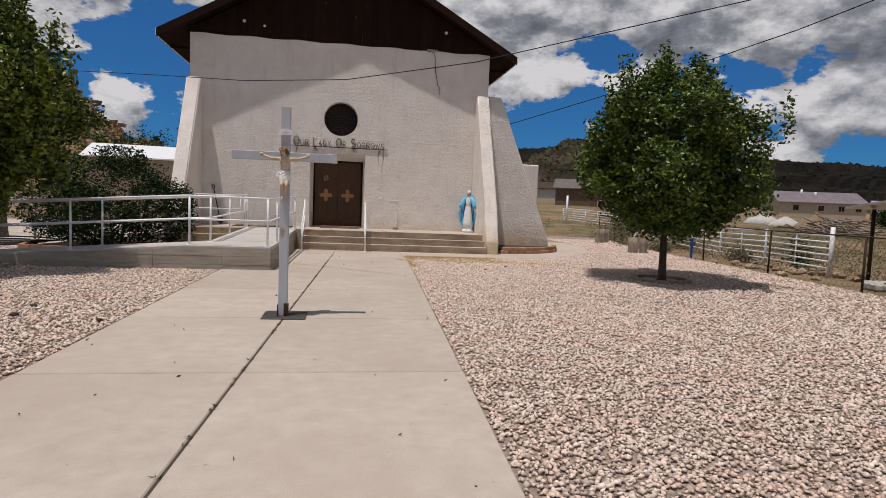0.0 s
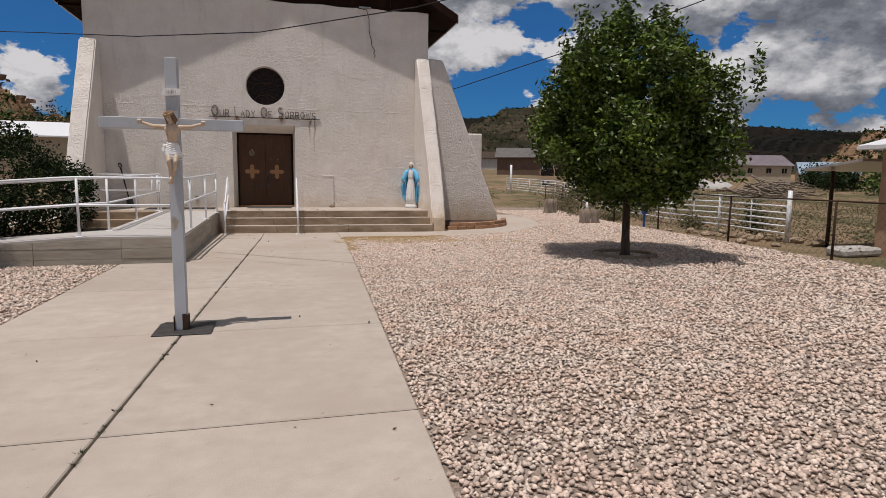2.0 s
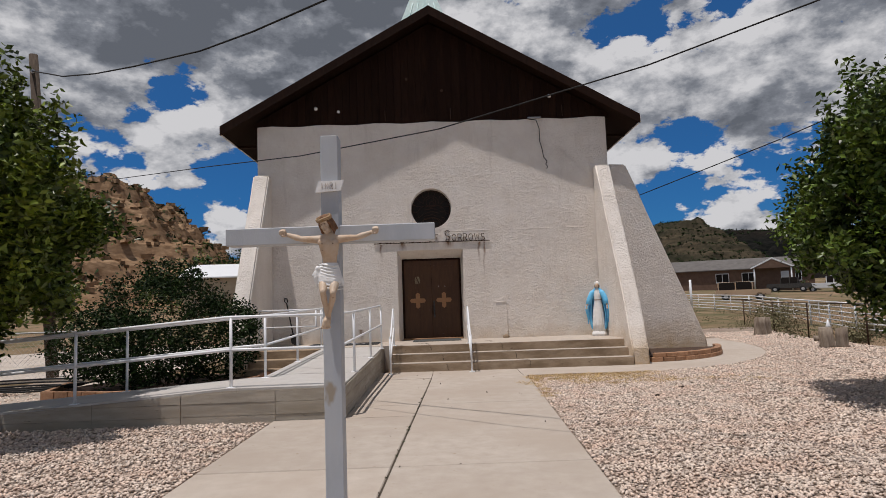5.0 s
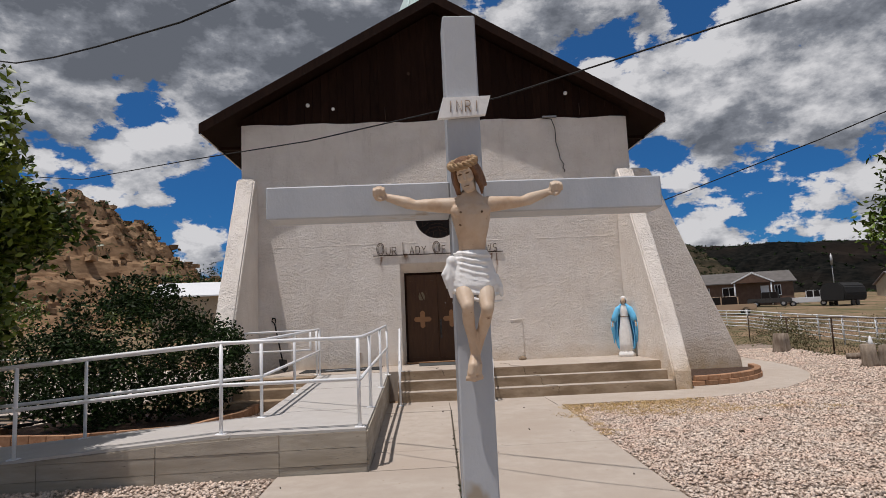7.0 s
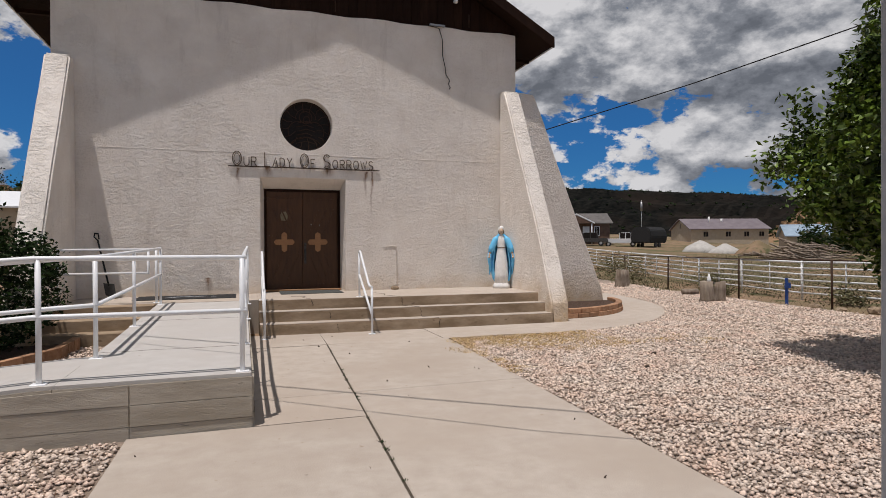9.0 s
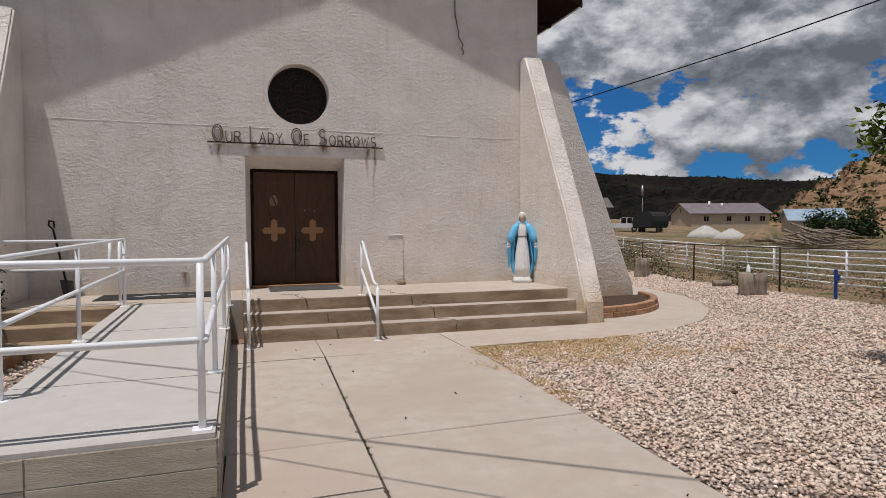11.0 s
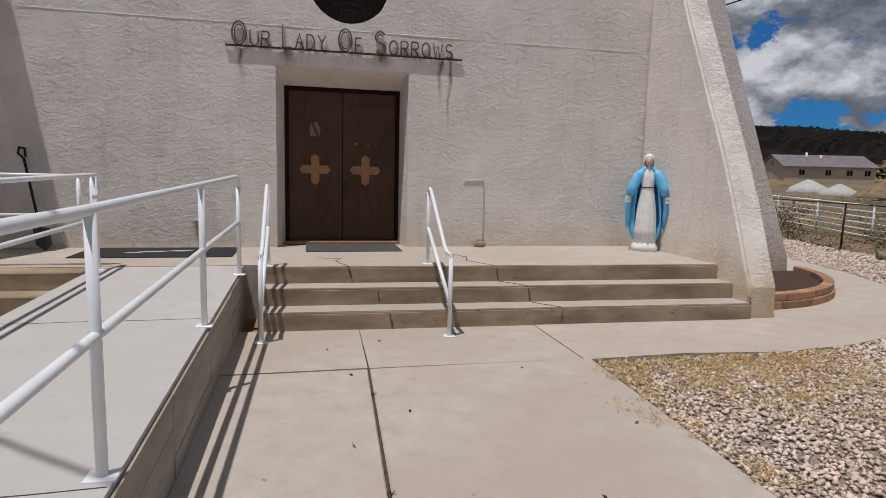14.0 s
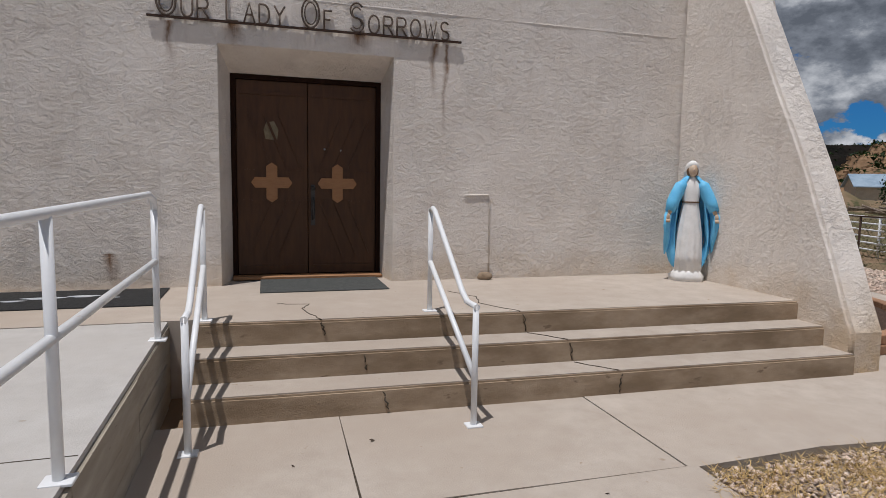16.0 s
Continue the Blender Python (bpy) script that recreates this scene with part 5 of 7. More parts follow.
    tagged(part("statue", bm, [STATUE_WHITE, BLUE_PAINT, SKIN, HAIR_DARK]), "painted plaster statue in white gown and sky blue mantle", "statue")


mary_statue()

# ---- lettering over the door ----
sign = thing("sign", (-0.18, WY - 0.09, 3.09), "rusty wrought iron lettering on a bar over the door", "sign")
SY, SZ = WY - 0.02, 3.12
bm = bmesh.new()
box(bm, -1.74, 1.345, SY - 0.012, SY + 0.012, SZ - 0.012, SZ + 0.008)
part("bar", bm, IRON, sign)
for x in (-1.5, -0.6, 0.3, 1.15):
    bm = bmesh.new()
    tube(bm, [(x, SY, SZ), (x, WY + 0.01, SZ - 0.01)], 0.008, 6)
    part("bracket", bm, IRON, sign)
LETTERS = [(word, i, ch) for word in ("OUR", "LADY", "OF", "SORROWS") for i, ch in enumerate(word)]
tx = -1.66
for word, i, ch in LETTERS:
    h, w = (0.285, 0.155) if i == 0 else (0.18, 0.098)
    w *= {"W": 1.3, "O": 1.15, "I": 0.3, "F": 0.9}.get(ch, 1.0) if i or ch != "L" else 0.75
    bm = bmesh.new()
    strokes(bm, GLYPH[ch], (tx, SY, SZ + 0.012), w, h, 0.0095, 6)
    part("letter", bm, SIGN_IRON, sign)
    if i == 0 and ch != "L":
        bm = bmesh.new()
        strokes(bm, GLYPH[ch], (tx + w * 0.16, SY, SZ + 0.045), w * 0.68, h * 0.74, 0.0065, 6)
        part("letter", bm, SIGN_IRON, sign)
    tx += w + 0.044 + (0.118 if i == len(word) - 1 else 0)

# ---- trees and shrubs ----
def leaf_mesh(name, centres, sizes, mat, parent=None, label="", seed=1, droop=0.3):
    """Many small pointed leaves, each two triangles folded on its rib."""
    rng = np.random.default_rng(seed)
    k = len(centres)
    d = rng.normal(0, 1, (k, 3))
    d[:, 2] = d[:, 2] * 0.6 - droop
    d /= np.linalg.norm(d, axis=1)[:, None]
    s = np.cross(d, rng.normal(0, 1, (k, 3)))
    s /= np.linalg.norm(s, axis=1)[:, None]
    n = np.cross(d, s)
    L = sizes[:, None]
    c = np.asarray(centres)
    v = np.stack([c - d * L * 0.5, c + s * L * 0.24 + n * L * 0.07, c + d * L * 0.5, c - s * L * 0.24 + n * L * 0.07], 1).reshape(-1, 3)
    f = (np.array([0, 1, 2, 0, 2, 3])[None] + 4 * np.arange(k)[:, None]).reshape(-1)
    me = bpy.data.meshes.new(name)
    me.vertices.add(len(v))
    me.vertices.foreach_set("co", v.reshape(-1))
    me.loops.add(len(f))
    me.loops.foreach_set("vertex_index", f)
    me.polygons.add(len(f) // 3)
    me.polygons.foreach_set("loop_start", np.arange(0, len(f), 3))
    me.polygons.foreach_set("loop_total", np.full(len(f) // 3, 3))
    me.update()
    me.validate()
    me.materials.append(mat)
    return hang(new(name, me), parent, label)


def crown_points(rng, profile, count, clumps, spread, z0, z1, wob=0.22):
    """Leaf places: clumps inside an outline of revolution (height 0 to 1, radius), most of them near its skin, with sprays sticking out."""
    zs = rng.uniform(0, 1, clumps * 4)
    rad = np.interp(zs, [p[0] for p in profile], [p[1] for p in profile])
    keep = rng.uniform(0, 1, len(zs)) < (rad / max(p[1] for p in profile)) ** 1.4
    zs, rad = zs[keep][:clumps], rad[keep][:clumps]
    a = rng.uniform(0, 2 * np.pi, len(zs))
    lump = 1 + wob * np.sin(3 * a + 5 * zs) * np.cos(2 * a - 9 * zs) + 0.5 * wob * np.sin(7 * a + 11 * zs)
    r = rad * lump * rng.uniform(0.35, 1, len(zs)) ** 0.45
    c = np.column_stack([r * np.cos(a), r * np.sin(a), z0 + zs * (z1 - z0)])
    wild = rng.uniform(0, 1, len(c)) < 0.16
    c[wild] += c[wild] * np.array([0.14, 0.14, 0]) + np.array([0, 0, 0.05]) * (z1 - z0)
    tall = np.where(wild, 2.0, 0.95)[:, None] * np.array([[0, 0, 1]]) + np.where(wild, 0.55, 1.0)[:, None] * np.array([[1, 1, 0]])
    pick = rng.integers(0, len(c), count)
    off = np.clip(rng.normal(0, 1, (count, 3)), -1.9, 1.9) * spread * tall[pick]
    out = c[pick] * np.array([1, 1, 1]) + off
    return out, c


def tree(at, height, profile, z0, seed, label, count=24000, leaf=0.082, trunk_r=0.08, spread=0.13, mat=LEAF, clumps=520):
    x, y = at
    rng = np.random.default_rng(seed)
    t = thing("tree", (x, y, 0), label, "tree", group="yard trees")
    pts, centres = crown_points(rng, profile, count, clumps, spread, z0, height)
    pts += (x, y, 0)
    bm = bmesh.new()
    fork = z0 + 0.35
    tube(bm, [(x, y, -0.05), (x + 0.01, y, 0.06), (x + 0.01, y + 0.01, 0.4), (x - 0.01, y, fork * 0.75), (x, y, fork)], [trunk_r * 1.7, trunk_r * 1.15, trunk_r, trunk_r * 0.93, trunk_r * 0.9], 12)
    rough_up(bm, 0.012, 6, seed)
    part("trunk", bm, BARK, t)
    for i in range(9):
        c = Vector(centres[int(rng.integers(0, len(centres)))]) + Vector((x, y, 0))
        c.z = max(c.z, fork + 0.5)
        base = Vector((x, y, fork - 0.25 + 0.05 * i))
        midp = base.lerp(c, 0.5) + Vector((0, 0, 0.18))
        bm = bmesh.new()
        tube(bm, [base, base.lerp(midp, 0.5) + Vector((0, 0, 0.06)), midp, c], [trunk_r * 0.55, trunk_r * 0.42, trunk_r * 0.3, 0.008], 7)
        for q in range(3):
            e = Vector(centres[int(rng.integers(0, len(centres)))]) + Vector((x, y, 0))
            e = midp.lerp(e, 0.55)
            tube(bm, [midp.lerp(c, 0.2 * q), midp.lerp(e, 0.5) + Vector((0, 0, 0.05)), e], [0.018, 0.012, 0.005], 5)
        part("limb", bm, BARK, t)
    tagged(leaf_mesh("crown", pts, rng.uniform(leaf * 0.7, leaf * 1.25, len(pts)), mat, t, "dense glossy green crown", seed), kind="stuff")
    return t


tree((6.72, 11.7), 4.6, [(0, 0.38), (0.08, 0.95), (0.22, 1.5), (0.42, 1.68), (0.62, 1.48), (0.8, 0.94), (0.93, 0.44), (1, 0.15)], 1.02, 3, "young leafy green tree with a slim dark trunk in the gravel", 64000, 0.105)
tree((-6.6, 11.69), 5.05, [(0, 0.45), (0.10, 1.1), (0.25, 1.6), (0.42, 1.78), (0.6, 1.55), (0.78, 1.05), (0.92, 0.5), (1, 0.15)], 1.0, 8, "young leafy green tree with light tips beside the ramp", 64000, 0.115, mat=LEAF_LIGHT)

for at, r in (((6.72, 11.7), 0.62), ((-6.6, 11.69), 0.66)):
    ring = thing("tree_ring", (*at, 0), "low ring of tan edging blocks round the tree", "edging", group="tree rings")
    n = 14
    for i in range(n):
        a0, a1 = 2 * math.pi * i / n + 0.02, 2 * math.pi * (i + 1) / n - 0.02
        bm = bmesh.new()
        prism(bm, [(r * math.cos(a0), r * math.sin(a0)), (r * math.cos(a1), r * math.sin(a1)), ((r - 0.11) * math.cos(a1), (r - 0.11) * math.sin(a1)), ((r - 0.11) * math.cos(a0), (r - 0.11) * math.sin(a0))], lambda u, v: Vector((at[0] + u, at[1] + v, -0.03)), (0, 0, 0.085 + 0.01 * random.random()))
        part("block", bm, STEP, ring)

SOIL = material("dark_mulch", (0.035, 0.022, 0.016), (0.10, 0.06, 0.04), 22, 0.95, 0.9, 40)
bush = thing("shrub", (-5.9, 16.2, 0), "large dark green rounded shrub beside the porch", "shrub")
rng_b = np.random.default_rng(21)
lobes = [((-5.75, 16.4, 1.20), (1.35, 1.25, 1.22), 9500), ((-4.75, 16.6, 0.95), (0.85, 0.9, 0.9), 5200), ((-6.9, 16.1, 0.95), (0.95, 1.0, 0.75), 5200), ((-6.1, 15.6, 0.8), (1.0, 0.8, 0.72), 4200), ((-4.35, 16.9, 1.25), (0.38, 0.4, 0.32), 900), ((-5.6, 16.4, 2.2), (0.6, 0.6, 0.4), 1500)]
bp = []
for c, s, k in lobes:
    d = rng_b.normal(0, 1, (k, 3))
    d /= np.linalg.norm(d, axis=1)[:, None]
    lump = 1 + 0.13 * np.sin(d[:, 0] * 9 + c[0]) * np.sin(d[:, 2] * 11) + 0.08 * np.sin(d[:, 1] * 17)
    bp.append(np.array(c) + d * np.array(s) * (lump * rng_b.uniform(0.55, 1.0, k) ** 0.4)[:, None] + rng_b.normal(0, 0.035, (k, 3)))
bp = np.concatenate(bp)
bp = bp[bp[:, 2] > 0.08]
tagged(leaf_mesh("foliage", bp, rng_b.uniform(0.05, 0.10, len(bp)), BUSH_LEAF, bush, "", 5), kind="stuff")
for i in range(7):
    bm = bmesh.new()
    x = -6.9 + 0.38 * i
    tube(bm, [(x * 0.4 - 3.5, 16.3, -0.02), (x * 0.8 - 1.2, 16.2, 0.5), (x, 16.2 + 0.2 * (i % 3 - 1), 1.1)], [0.035, 0.025, 0.012], 6)
    part("stem", bm, BARK, bush)
bed = thing("shrub_bed", (-5.7, 16.0, 0), "dark mulched bed edged with tan blocks", "planter")
slab("soil", [(-7.6, 16.3), (-7.2, 15.0), (-5.9, 14.75), (-4.4, 15.1), (-3.95, 16.3), (-4.2, 17.9), (-7.0, 17.9)], -0.04, 0.05, SOIL, bed)
edge = [(-7.75, 16.4), (-7.35, 14.95), (-5.9, 14.6), (-4.3, 14.95), (-3.8, 16.2), (-3.8, 17.2)]
for a, b in zip(edge, edge[1:]):
    a, b = Vector((*a, 0)), Vector((*b, 0))
    k = max(2, round((b - a).length / 0.32))
    for i in range(k):
        p, q = a.lerp(b, (i + 0.03) / k), a.lerp(b, (i + 0.97) / k)
        w = (q - p).normalized().cross(Vector((0, 0, 1))) * 0.10
        bm = bmesh.new()
        prism(bm, [(p.x, p.y), (q.x, q.y), (q.x - w.x, q.y - w.y), (p.x - w.x, p.y - w.y)], lambda u, v: Vector((u, v, -0.04)), (0, 0, 0.19))
        part("brick", bm, BRICK, bed)

# curved brick bed at the side buttress
bed2 = thing("brick_bed", (5.2, 18.6, 0), "curved two-course tan brick bed at the buttress foot", "planter")
CC, CR_ = (4.72, 20.12), 2.55
for course in range(2):
    n = 12
    for i in range(n):
        a0 = radians(-90 + 78 * (i + 0.5 * course * 0.6) / n)
        a1 = a0 + radians(78 / n - 0.5)
        r1, r0 = CR_ - 0.02 * course, CR_ - 0.16
        bm = bmesh.new()
        prism(bm, [(r1 * math.cos(a0), r1 * math.sin(a0)), (r1 * math.cos(a1), r1 * math.sin(a1)), (r0 * math.cos(a1), r0 * math.sin(a1)), (r0 * math.cos(a0), r0 * math.sin(a0))], lambda u, v: Vector((CC[0] + u, CC[1] + v, 0.004 + 0.098 * course)), (0, 0, 0.094))
        bmesh.ops.bevel(bm, geom=list(bm.edges), offset=0.008, segments=1, affect="EDGES")
        part("brick", bm, BRICK, bed2)
slab("soil", [(CC[0], CC[1] - 2.37)] + [(CC[0] + 2.37 * math.cos(radians(a)), CC[1] + 2.37 * math.sin(radians(a))) for a in range(-84, -10, 8)] + [(CC[0] + 2.3, CC[1] - 0.5), (CC[0], CC[1] - 0.5)], 0.005, 0.13, SOIL, bed2)


# ---- grass, litter ----
def blades(name, spots, mat, label, category, seed, tall=0.09):
    rng = np.random.default_rng(seed)
    V, F = [], []
    for x, y, r, k in spots:
        for _ in range(k):
            a, q = rng.uniform(0, 6.28), r * math.sqrt(rng.uniform(0, 1))
            px, py = x + q * math.cos(a), y + q * math.sin(a)
            h, b = tall * rng.uniform(0.4, 1.2), rng.uniform(0, 6.28)
            lx, ly = rng.normal(0, h * 0.9), rng.normal(0, h * 0.9)
            w = 0.004
            i = len(V)
            V += [(px - w * math.cos(b), py - w * math.sin(b), 0.0), (px + w * math.cos(b), py + w * math.sin(b), 0.0), (px + lx, py + ly, h * 0.5 + 0.005)]
            F.append((i, i + 1, i + 2))
    tagged(quad_mesh(name, V, F, mat), label, category, kind="stuff")


rs = np.random.default_rng(9)
spots = [(1.66 + rs.uniform(0, 2.3) ** 1.1, 15.95 - abs(rs.normal(0, 0.35)), 0.16, 60) for _ in range(95)]
spots += [(right_edge(y) + abs(rs.normal(0, 0.08)) + 0.03, y, 0.09, 30) for y in rs.uniform(13.2, 16, 34)]
spots += [(2.9 + rs.normal(0, 0.6), 15.0 + rs.normal(0, 0.3), 0.15, 46) for _ in range(52)] + [(4.6 + rs.normal(0, 0.55), 14.7 + rs.normal(0, 0.2), 0.13, 30) for _ in range(24)]
spots += [(9.9 + rs.normal(0, 0.25), y, 0.15, 26) for y in rs.uniform(6.5, 10, 26)]
blades("dry_grass", spots, STRAW, "matted dry straw-coloured grass along the walk", "grass", 2, 0.05)
blades("joint_weeds", [(centre_line(y) + rs.normal(0, 0.006), y, 0.02, 10) for y in rs.uniform(1, 16, 46)], BUSH_LEAF, "small dark weeds in the walk's joint", "weeds", 6, 0.022)
lit = []
for _ in range(42):
    y = rs.uniform(1.5, 17)
    lit.append((rs.uniform(left_edge(y) if y < 12 else -1.2, right_edge(y)), y, 0.012))
lit += [(rs.uniform(2, 9), rs.uniform(3, 16), 0.03) for _ in range(40)]
tagged(leaf_mesh("leaf_litter", np.array(lit), rs.uniform(0.02, 0.05, len(lit)), BARK, seed=12), "scattered dry brown leaves on the walk and gravel", "leaves", kind="stuff")
wd = np.random.default_rng(31)
weeds = []
for _ in range(420):
    a, b = wd.uniform(10.9, 34), wd.uniform(6, 48)
    if b > 14 or a > 16:
        weeds.append((a, b))
wp = np.concatenate([np.array([a, b, ground_height(a, b) + 0.1]) + wd.normal(0, 1, (46, 3)) * np.array([0.22, 0.22, 0.10]) for a, b in weeds])
tagged(leaf_mesh("weeds", wp, wd.uniform(0.04, 0.10, len(wp)), SAGE, seed=14, droop=-0.4), "grey green weeds over the dirt lot", "weeds", kind="stuff")


# ---- things on the porch ----
tagged(part("door_mat", boxed(-0.76, 0.48, 19.16, 19.95, 0.542, 0.554, 0.004), GREY_MAT), "plain grey door mat on the porch", "mat")
mat2 = tagged(part("floor_mat", boxed(-3.35, -1.60, 18.74, 19.60, 0.540, 0.551, 0.004), BLACK), "dark floor mat with worn pale patches on the porch", "mat")
for x, y, a, b in ((-2.55, 19.2, 0.16, 0.05), (-2.25, 19.25, 0.12, 0.05), (-2.75, 19.1, 0.09, 0.035), (-2.0, 19.15, 0.05, 0.03)):
    slab("worn_patch", [(x + a * math.cos(t) * (1 + 0.3 * math.sin(3 * t)), y + b * math.sin(t)) for t in (2 * math.pi * i / 14 for i in range(14))], 0.550, 0.5535, GREY_WHITE, mat2)
shovel = thing("shovel", (-3.75, 19.45, 0.51), "black long-handled shovel leaning on the wall", "shovel")
bm = bmesh.new()
tube(bm, [(-3.83, 19.40, 0.78), (-4.05, 19.62, 1.63)], 0.016, 8)
part("shaft", bm, BLACK, shovel)
bm = bmesh.new()
tube(bm, [(-4.05, 19.62, 1.63), (-4.11, 19.62, 1.69), (-4.10, 19.63, 1.76), (-4.04, 19.63, 1.75), (-4.03, 19.62, 1.65)], 0.013, 6)
part("grip", bm, BLACK, shovel)
bm = bmesh.new()
prism(bm, [(-3.92, 0.835), (-3.74, 0.815), (-3.71, 0.615), (-3.78, 0.545), (-3.88, 0.615)], lambda u, v: Vector((u, 19.37 + 0.08 * (v - 0.5), v)), (0, 0.012, 0))
part("blade", bm, STEEL_DARK, shovel)
conduit = thing("wall_conduit", (1.62, WY, 0.55), "stuccoed-over conduit with a small stone at its foot", "conduit")
bm = bmesh.new()
tube(bm, [(1.42, WY - 0.004, 1.48), (1.70, WY - 0.004, 1.49), (1.72, WY - 0.004, 1.465), (1.73, WY - 0.004, 0.55)], 0.009, 8)
rough_up(bm, 0.003, 9)
part("pipe", bm, STUCCO, conduit)
bm = bmesh.new()
ball(bm, (1.66, WY - 0.07, 0.575), 0.075, (1.2, 0.8, 0.7))
rough_up(bm, 0.02, 14)
part("stone", bm, STEP, conduit)

# cable down the wall and lamps under the gable
drop = thing("service_cable", (2.4, WY, 6.1), "thin dark service cable hanging down the church wall", "cable")
bm = bmesh.new()
tube(bm, [(2.45, WY - 0.03, 6.38), (2.72, WY - 0.03, 6.34), (2.80, WY - 0.02, 6.1), (2.80, WY - 0.02, 5.75), (2.86, WY - 0.02, 5.5), (2.88, WY - 0.02, 5.32), (2.97, WY - 0.02, 5.2), (2.93, WY - 0.02, 5.12), (2.98, WY - 0.02, 5.05), (2.95, WY - 0.02, 5.0)], 0.009, 6)
part("cable", bm, BLACK, drop)
part("clamp", boxed(2.5, 2.85, WY - 0.06, WY + 0.02, 6.38, 6.42), CHAIN, drop)
for x, z in ((-3.2, 6.85), (-2.6, 6.75), (3.1, 7.0), (-0.75, 7.6), (0.2, 7.25)):
    lamp_ob = thing("gable_lamp", (x, WY, z), "small white porcelain lamp holder on the gable", "lamp", group="gable lamps")
    bm = bmesh.new()
    tube(bm, [(x, WY + 0.03, z), (x, WY - 0.05, z - 0.02)], [0.03, 0.04], 10)
    part("holder", bm, STATUE_WHITE if abs(x) > 1 else IRON, lamp_ob)
    if abs(x) > 2.9:
        bm = bmesh.new()
        ball(bm, (x, WY - 0.09, z - 0.03), 0.05)
        part("bulb", bm, STATUE_WHITE, lamp_ob)
for x in (-1.35, 0.42, 3.45):
    bm = bmesh.new()
    tube(bm, [(x, WY + 0.01, 6.45), (x, WY + 0.01, 6.75)], 0.012, 6)
    tagged(part("gable_conduit", bm, IRON), "short rusty conduit on the gable boards", "conduit", group="gable conduits")


# ---- wires and pole ----
def wire(pts, r, label):
    bm = bmesh.new()
    tube(bm, pts, r, 5)
    tagged(part("overhead_wire", bm, BLACK), label, "wire", group="overhead wires")


def sagging(a, b, sag, n=18):
    a, b = Vector(a), Vector(b)
    return [a.lerp(b, i / n) - Vector((0, 0, 4 * sag * (i / n) * (1 - i / n))) for i in range(n + 1)]


pole = thing("utility_pole", (-9.7, 19.0, 0), "weathered brown wooden utility pole", "pole")
bm = bmesh.new()
tube(bm, [(-9.7, 19.0, -0.2), (-10.03, 19.0, 4), (-10.4, 19.0, 8.3)], [0.14, 0.125, 0.105], 12)
part("shaft", bm, BARK, pole)
bm = bmesh.new()
tube(bm, [(-10.34, 18.92, 7.8), (-10.28, 18.8, 7.8)], [0.04, 0.055], 8)
part("insulator", bm, CHAIN, pole)
wire([(-10.3, 18.82, 7.8), (-8.8, 17.7, 7.17), (-7.4, 16.6, 6.76), (-6.05, 15.55, 6.45), (-4.1, 14.04, 6.06), (-2.9, 13.1, 5.93), (-1, 11.65, 5.85), (2, 9.3, 6.05), (5, 7.0, 6.5), (9, 3.9, 7.2), (14, 0, 8.2)], 0.016, "thick black overhead wire from the pole across the yard")
wire([(4.55, 24.6, 4.25), (6.3, 22, 4.62), (8.4, 18.2, 5.2), (11, 13.6, 6.1), (14.5, 7.5, 7.7), (18, 1, 9.2)], 0.014, "thick black overhead wire running to the church wall")
wire([(-9.3, 18.4, 5.0), (-7, 16.9, 4.48), (-4, 14.2, 4.03), (-2, 12.45, 3.72), (0, 10.75, 3.55), (2, 9.3, 3.68), (4, 8.05, 4.05), (8, 6.2, 4.9), (14, 3.7, 6.2)], 0.008, "thin overhead wire sagging across the churchyard")


# ---- fences ----
def polyline_at(pts, d):
    for a, b in zip(pts, pts[1:]):
        l = math.dist(a, b)
        if d <= l:
            return (a[0] + (b[0] - a[0]) * d / l, a[1] + (b[1] - a[1]) * d / l)
        d -= l
    return pts[-1]


WIRE_LINE = [(10.0, 4), (10.25, 10.3), (10.62, 13.5), (10.95, 16.8), (11.2, 19.7), (11.9, 23.4), (12.8, 27), (14.2, 32)]
fence = thing("wire_fence", (10.6, 14, 0), "sagging chain-link fence on thin rusty steel posts", "fence")
for i, (x, y) in enumerate(WIRE_LINE):
    z = ground_height(x, y)
    bm = bmesh.new()
    tube(bm, [(x, y, z - 0.1), (x + 0.02 * (i % 3 - 1), y, z + 1.18)], 0.024, 8)
    part("post", bm, IRON, fence)
bm = bmesh.new()
tube(bm, [(x, y, ground_height(x, y) + 1.16 + 0.02 * (i % 2)) for i, (x, y) in enumerate(WIRE_LINE)], 0.016, 6)
part("top_rail", bm, IRON, fence)
bm = bmesh.new()
total = sum(math.dist(a, b) for a, b in zip(WIRE_LINE, WIRE_LINE[1:]))
k = int(total / 0.16)
for i in range(k):
    for s in (-1, 1):
        p, q = polyline_at(WIRE_LINE, i * 0.16), polyline_at(WIRE_LINE, min(max(i * 0.16 + s * 1.1, 0), total))
        tube(bm, [(p[0], p[1], ground_height(*p) + 0.02), (q[0], q[1], ground_height(*q) + 1.14)], 0.0022, 3, caps=False)
tagged(part("mesh_wire", bm, IRON, fence), kind="stuff")

PIPE_LINE = [(12.75, 13.9), (13.05, 16.8), (13.45, 19.7), (13.9, 22.3), (14.6, 25), (15.5, 27.8), (16.4, 30.5), (17.0, 34), (17.6, 38), (17.9, 43), (18, 48)]
pipes = thing("pipe_fence", (13.4, 20, 0), "white painted pipe corral fence with six rails", "fence")
for i, (x, y) in enumerate(PIPE_LINE):
    z = ground_height(x, y)
    bm = bmesh.new()
    tube(bm, [(x, y, z - 0.1), (x, y, z + (1.32 if i == 0 else 1.12))], 0.055 if i == 0 else 0.034, 8)
    part("post", bm, WHITE_PAINT, pipes)
